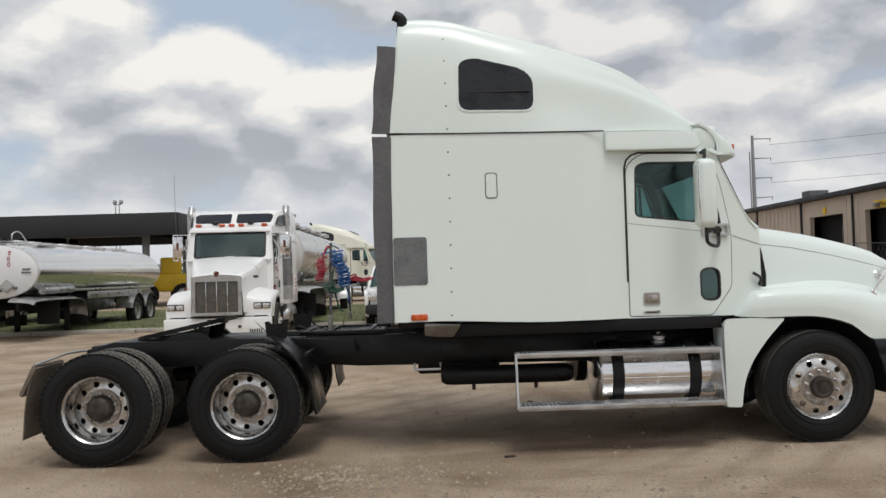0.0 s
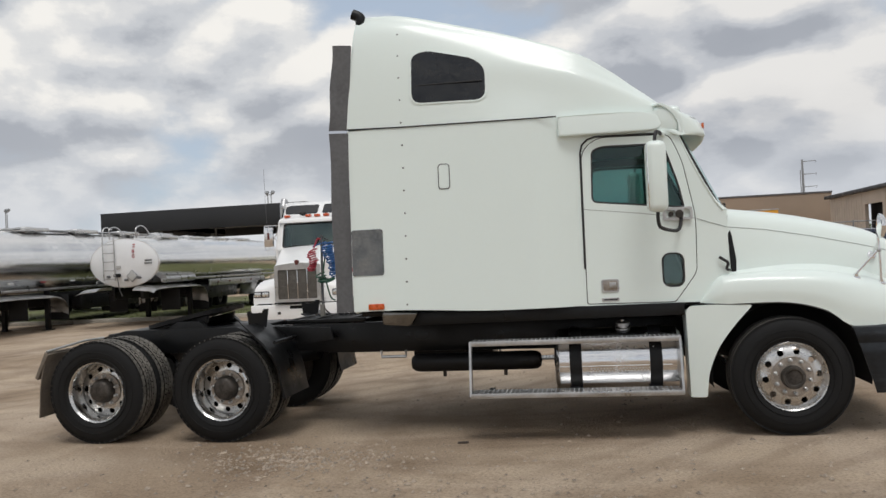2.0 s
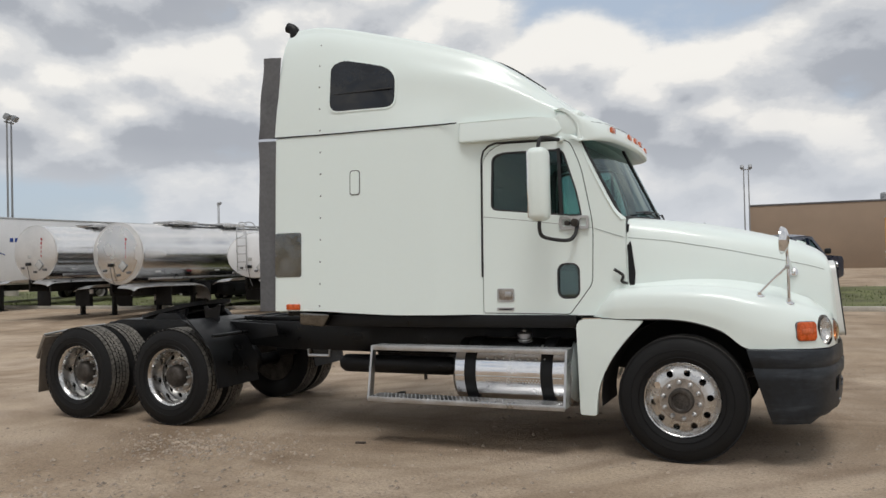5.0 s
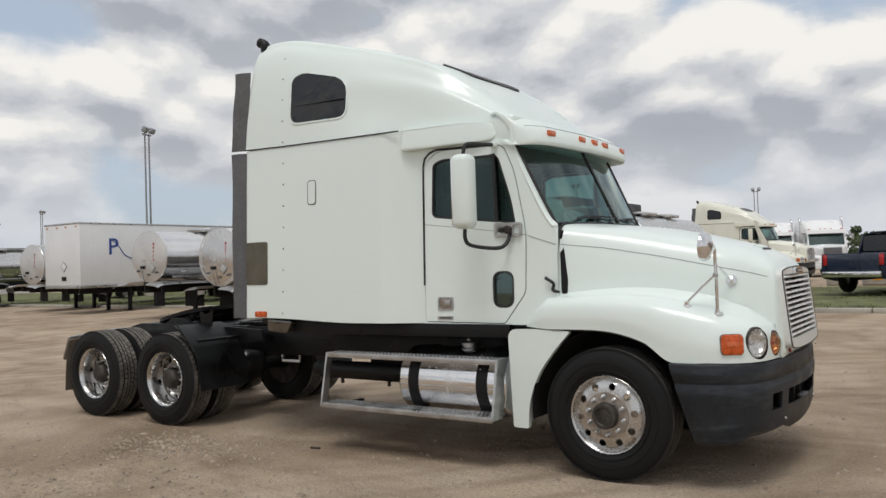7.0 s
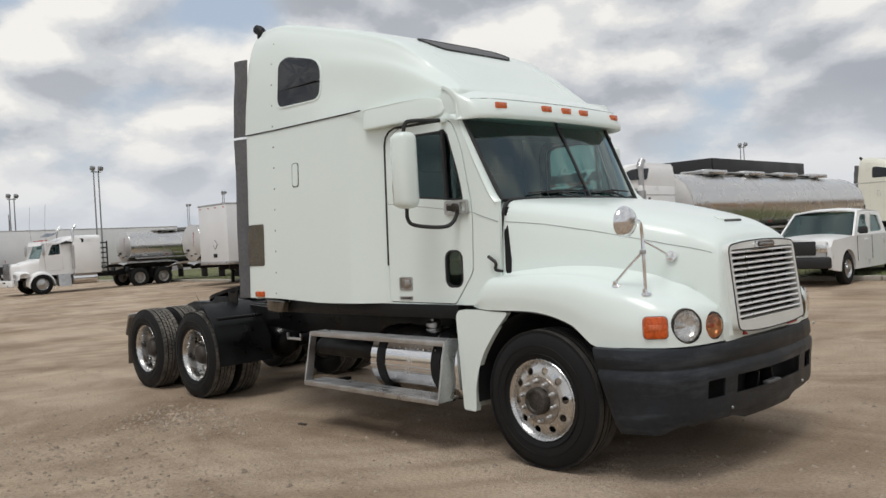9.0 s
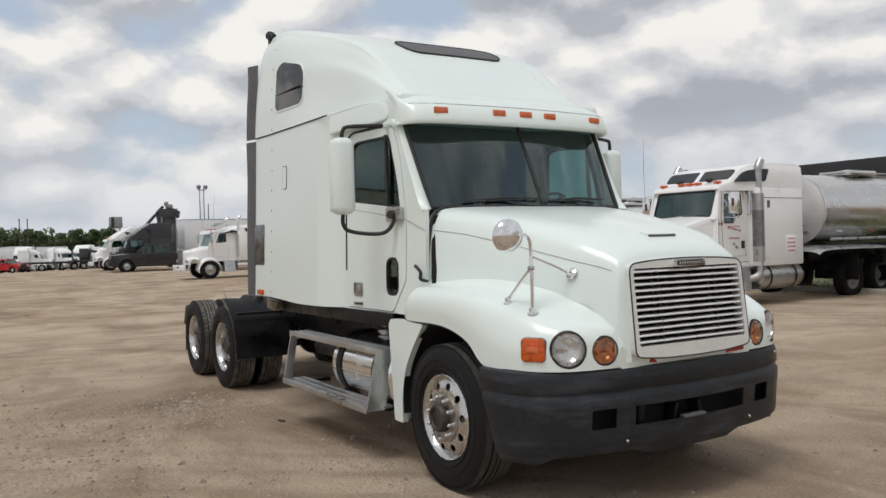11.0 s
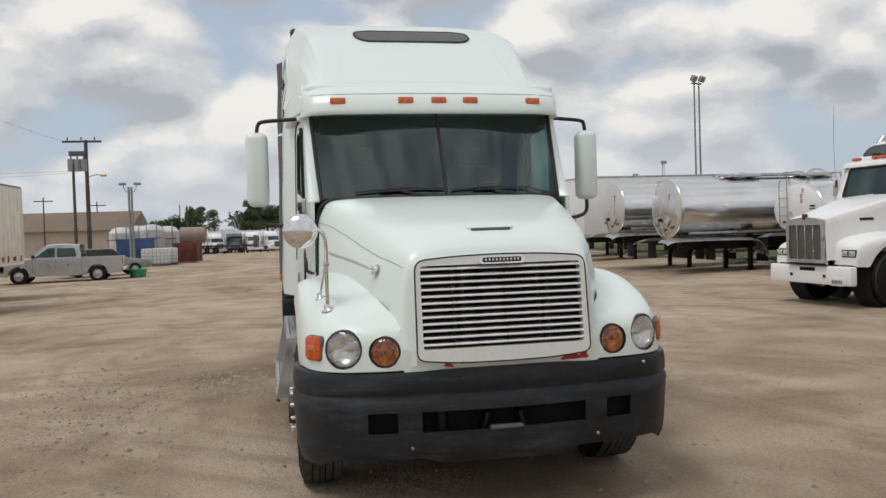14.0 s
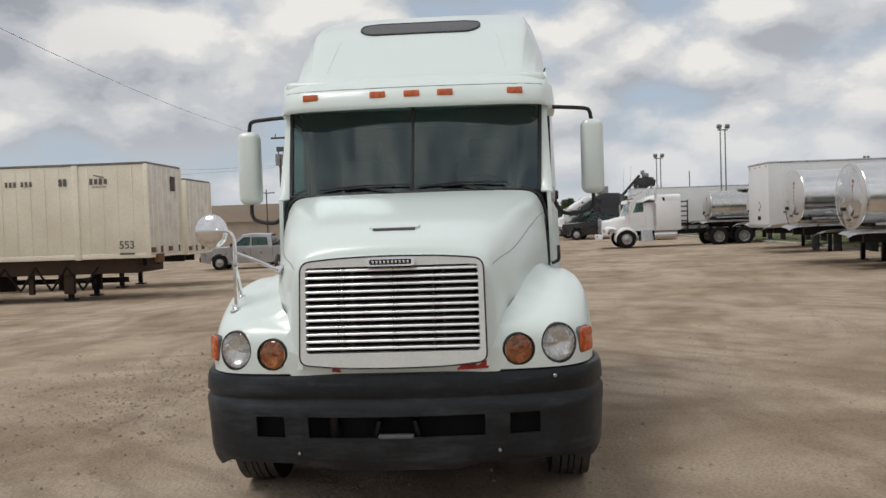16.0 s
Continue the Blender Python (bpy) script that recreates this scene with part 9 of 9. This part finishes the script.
T = thing("rusty_container", "rust-red steel container with junk beside it", "container")
T.matrix_basis = at(-52.0, -7.25, 0)
part("container_body", box((0, 0, 0.72), (1.7, 1.55, 1.28), 0.03), OLDRED, T)
for q in range(6):
    part("rib", box((0.86, -0.65 + 0.26 * q, 0.72), (0.05, 0.07, 1.12), 0.01), OLDRED, T)
T = thing("storage_tank", "old tan horizontal storage tank", "tank")
part("tank_shell", lathe([(0, 0), (0.45, 0.04), (0.58, 0.15), (0.58, 1.75), (0.45, 1.86), (0, 1.9)], (-55, -8.0, 1.80), (0, 1, 0), 28), material("tan_tank_paint", (0.30, 0.235, 0.195), 0.7, 0, 0.2, 1, 20), T)
for y in (-7.6, -6.6):
    part("saddle", box((-55, y, 0.62), (0.9, 0.2, 1.3), 0.02), RUST, T)
for k, (x, y, h) in enumerate(((-54, -11.7, 2.6), (-54.2, -9.75, 2.72), (-56, -10.9, 2.7), (-56.5, -9.0, 2.6))):
    T = thing("upright_tank", "white upright plastic storage tank", "tank", "upright tanks")
    part("tank_shell", lathe([(0.85, 0), (0.85, h - 0.4), (0.6, h - 0.1), (0.25, h), (0, h)], (x, y, lay(x, y)), (0, 0, 1), 24), TANKPLASTIC, T)
    for q in (-0.7, -0.2, 0.45):
        part("pipe", rod((x + 0.9, y + q, lay(x, y)), (x + 0.9, y + q, h + 0.25 * q + 0.1), 0.035, 6), POLEGREY, T)
    part("pipe", rod((x + 0.92, y - 0.8, h * 0.62), (x + 0.92, y + 0.7, h * 0.62), 0.03, 6), RUST, T)
# an old saloon car
T = thing("saloon_car", "old pale green saloon car", "car", m=at(-37.6, -8.45, 112) @ Matrix.Diagonal((0.95, 0.95, 0.95, 1)))
PALEGREEN = material("dull_green_car_paint", (0.26, 0.30, 0.24), 0.4, 0.2, 0.15, 2, 40)
part("car_body", prism(round_poly([(0.85, 0.35), (0.9, 0.75), (-0.3, 0.90), (-3.3, 0.92), (-3.7, 0.80), (-3.65, 0.35)], 0.12), -0.85, 0.85, "y", 0.10), PALEGREEN, T)
part("cabin", prism(round_poly([(-0.45, 0.88), (-1.0, 1.36), (-2.3, 1.36), (-3.0, 0.90)], 0.1), -0.68, 0.68, "y", 0.08), DARKGLASS, T)
part("roof", box((-1.65, 0, 1.37), (1.3, 1.3, 0.06), 0.03), PALEGREEN, T)
for dx in (0, -2.75):
    for s in (-1, 1):
        add_simple_wheel(T, dx, s * 0.78, 0.62)
T = thing("plastic_tub", "bright green plastic tub", "tub")
part("tub_body", lathe([(0.0, 0.02), (0.33, 0.02), (0.40, 0.34), (0.43, 0.34), (0.43, 0.38), (0.36, 0.36), (0.3, 0.1), (0, 0.1)], (-33.5, -7.5, lay(0, -7.5)), (0, 0, 1), 20), material("green_plastic", (0.03, 0.28, 0.12), 0.4, 0, 0.1), T)
# scrap frames
for k in range(6):
    T = thing("scrap_pile", "heap of rusty scrap frames and pipes", "scrap", "scrap heaps")
    cx, cy = -58 + rng.uniform(-3, 4), -15.6 + 1.3 * k
    for q in range(6):
        p = Vector((cx + rng.uniform(-0.8, 0.8), cy + rng.uniform(-0.6, 0.6), 0.05 + rng.random() * 0.3))
        part("scrap_bar", tube([p, p + Vector((rng.uniform(-1.2, 1.2), rng.uniform(-1.2, 1.2), rng.uniform(0.1, 0.9)))], 0.05, 5), RUST, T)

# ---- far row of trucks, van and black rig ----
bk = conventional_truck("black aerodynamic tractor with a white trailer", at(-63, 8.2, -90), BLACKP, nose=1.25, sleeper=1.6, roof=3.7, hood_top=1.8, stacks=False, detail=False, aero=True, bumper_mat=BLACKP)
van_trailer("white box trailer with faded red lettering", at(-63, 12.4, -90), 14.0, height=3.95)
pickup("black pickup in front of a dark tractor", at(-60.5, 7.6, -95), BLACKP, 1.15)
conventional_truck("white aerodynamic tractor at the end of a row", at(-68.0, 7.6, -90), WHITE_B, nose=1.25, sleeper=1.6, roof=3.6, hood_top=1.8, stacks=False, detail=False, aero=True)
far_a = conventional_truck("white tractor in a far row of parked trucks", at(-124, -4.6, 14), WHITE_B, nose=1.3, sleeper=1.5, roof=3.2, stacks=True, detail=False, group="far row of trucks")
far_b = conventional_truck("white aerodynamic tractor in a far row", at(-126, 5.2, -20), WHITE_B, nose=1.2, sleeper=1.4, roof=3.6, hood_top=1.8, stacks=False, detail=False, aero=True, bumper_mat=BUMPER, group="far row of trucks")
far_c = conventional_truck("dark tractor in a far row of parked trucks", at(-123, -7.4, 6), BLACKP, nose=1.3, sleeper=1.2, roof=3.0, stacks=False, detail=False, group="far row of trucks")
for src, x, y, turn in ((far_a, -125, -1.6, 24), (far_a, -127, 2.4, 62), (far_a, -125, 8.0, 75), (far_a, -124, 11.2, 30), (far_b, -127, 13.0, -30), (far_c, -124, 15.6, 72), (far_a, -126, -10.2, 20), (far_a, -128, 18.0, 64), (far_b, -129, -13.5, 10)):
    copy_thing(src, at(x, y, turn))
for k, y in enumerate((-9.0, -5.2, -0.4, 5.6, 11.6, 17.2, 22.4)):
    van_trailer("white box trailer behind a far row of trucks", at(-131 - 2 * (k % 2), y, 8 + 60 * (k % 3 == 1)), 11 if k % 3 else 7, height=3.8 - 0.25 * (k % 3), group="far box trailers")
T = thing("flat_trailer", "dark flatbed trailer in a far row", "trailer", "far flatbeds", m=at(-119.5, 7.0, 80))
part("deck", box((0, 0, 1.15), (8.5, 2.4, 0.28), 0.03), BLACKP, T)
part("headboard", box((4.2, 0, 1.9), (0.12, 2.4, 1.4), 0.02), GREYRUB, T)
for x in (-3.4, -2.2):
    for s in (-1, 1):
        add_simple_wheel(T, x, s * 0.98)
for s in (-1, 1):
    part("landing_leg", box((2.6, s * 0.7, 0.5), (0.14, 0.14, 1.02), 0.01), FRAME, T)
copy_thing(T, at(-118.5, -8.2, 76)), copy_thing(T, at(-121.0, 15.0, 84))
# trucks beyond the verge on the right
copy_thing(far_a, at(-8.0, 43.5, -72)), copy_thing(far_a, at(-5.1, 42.6, -70))
# batching plant with conveyor
T = thing("batch_plant", "dark hopper tower with a sloping conveyor", "plant", m=pose(0, -1.1, 0))
PLANTDARK = material("sooty_plant_steel", (0.045, 0.05, 0.05), 0.8, 0, 0.25, 1.0, 12)
part("tower", box((-118, 24.9, 3.2), (2.2, 2.3, 8.4), 0.05), PLANTDARK, T)
part("hopper", prism([(23.6, 6.2), (26.4, 6.2), (26.6, 7.1), (25.6, 7.6), (23.9, 7.5)], -119.2, -116.8, "x", 0.05), PLANTDARK, T)
part("conveyor", box((-118, 22.6, 5.9), (0.8, 5.4, 0.34), 0.03, Matrix.Rotation(radians(48), 4, "X")), PLANTDARK, T)
for y, z, w in ((25.2, 7.9, 0.9), (26.0, 7.3, 0.7), (24.8, 8.3, 0.5)):
    part("duct", box((-117.6, y, z), (0.9, w, 0.6), 0.12), POLEGREY, T)
for y in (23.9, 25.9):
    part("leg", rod((-116.7, y, -1.0), (-116.7, y, 6.4), 0.09, 6), POLEGREY, T)
T = thing("water_tank", "grey square roof tank far off", "tank")
part("tank_shell", box((-150, 22.2, 6.7), (2.5, 1.9, 1.9), 0.05), POLEGREY, T)
# Darker narrow panel over part of one tank face.
part("tank_side", box((-148.7, 21.5, 6.7), (0.1, 0.5, 1.8), 0.02), PLANTDARK, T)
for y in (21.5, 22.9):
    part("leg", rod((-150, y, -1.2), (-150, y, 5.8), 0.12, 6), POLEGREY, T)


# ---- trees ----
def leaf_cloud(centres, count, size, seed):
    """Small leaf clumps strewn about the given centres."""
    r = random.Random(seed)
    vs, fs = [], []
    for k in range(count):
        cx, cy, cz, rad = centres[k % len(centres)]
        d = Vector((r.gauss(0, 1), r.gauss(0, 1), r.gauss(0, 1))).normalized() * rad * r.random() ** 0.35
        p = Vector((cx, cy, cz)) + Vector((d.x, d.y, d.z * 0.75))
        a, b = Vector((r.uniform(-1, 1), r.uniform(-1, 1), r.uniform(-1, 1))).normalized(), Vector((r.uniform(-1, 1), r.uniform(-1, 1), r.uniform(-1, 1))).normalized()
        s = size * r.uniform(0.6, 1.3)
        q = len(vs)
        vs += [tuple(p + a * s), tuple(p + b * s), tuple(p - a * s), tuple(p - b * s)]
        fs.append((q, q + 1, q + 2, q + 3))
    m = bpy.data.meshes.new("crown")
    m.from_pydata(vs, [], fs)
    m.materials.append(LEAF)
    return m


def tree(x, y, h, spread, seed):
    """A broad tree whose crown is many uneven clumps on forking limbs; h is the height of its top over the datum."""
    r = random.Random(seed)
    T = thing("tree", "green broad-leaved tree behind the yard", "tree", "trees behind the yard")
    z0 = lay(x, y)
    tb = bmesh.new()
    tube(bend([(x, y, z0), (x + 0.1, y + 0.1, h * 0.25), (x, y, h * 0.5)], 4), 0.22 if h > 4 else 0.06, 7, tb)
    cs = []
    for k in range(26 if h > 4 else 9):
        a, u = r.uniform(0, 6.28), r.random() ** 0.6
        p = (x + spread * 0.7 * u * math.cos(a), y + spread * u * math.sin(a), h * (0.30 + 0.58 * r.random() ** 0.8 * (1 - 0.45 * u * u)))
        if k < 9:
            tube([(x, y, h * 0.35), ((x + p[0]) / 2, (y + p[1]) / 2, (h * 0.4 + p[2]) / 2), p], 0.07 if h > 4 else 0.02, 5, tb)
        cs.append((*p, spread * r.uniform(0.16, 0.34)))
    part("trunk", tb, BARK, T)
    c = new("crown", leaf_cloud(cs, 5200 if h > 4 else 700, 0.17 if h > 4 else 0.09, seed))
    c.parent = T
    return T


for k, (x, y, h, s) in enumerate(((-150, -5.6, 9.2, 3.2), (-152, -2.8, 10.2, 3.6), (-150, 1.1, 9.4, 2.4), (-150, 4.4, 6.2, 3.0), (-151, 8.0, 6.2, 3.4), (-150, 12.2, 5.8, 3.4), (-152, 16.2, 6.0, 3.4), (-150, 20.4, 6.8, 3.6), (-151, 24.8, 7.2, 3.8), (-150, 29.6, 7.0, 3.8), (-150, 34.4, 6.6, 3.8), (-150, -15.4, 8.0, 4.2), (-151, -18.8, 5.8, 3.0), (-152, -23.6, 5.4, 3.4), (-1.9, 33, 3.5, 1.2))):
    tree(x, y, h, s, 40 + k)
belt = []
for k in range(110):
    y = -90 + 1.7 * k
    if -12.5 < y < -9.0:
        continue
    belt.append((-158 + rng.uniform(-4, 4), y, 2.0 + rng.uniform(-0.8, 1.2) + (1.5 if y > -9 else -0.6), 2.4))
wood = new("distant_wood", leaf_cloud(belt, 26000, 0.28, 77))
tagged(wood, "low green belt of far trees", "trees", kind="stuff")
belt = [(x + rng.uniform(-3, 3), 170 + rng.uniform(-5, 5), 2.5 + rng.uniform(-0.5, 1.5), 3.0) for x in np.arange(-150, 160, 3.0)]
wood = new("distant_wood", leaf_cloud(belt, 20000, 0.4, 78))
tagged(wood, "low far tree line beyond the yard", "trees", kind="stuff")
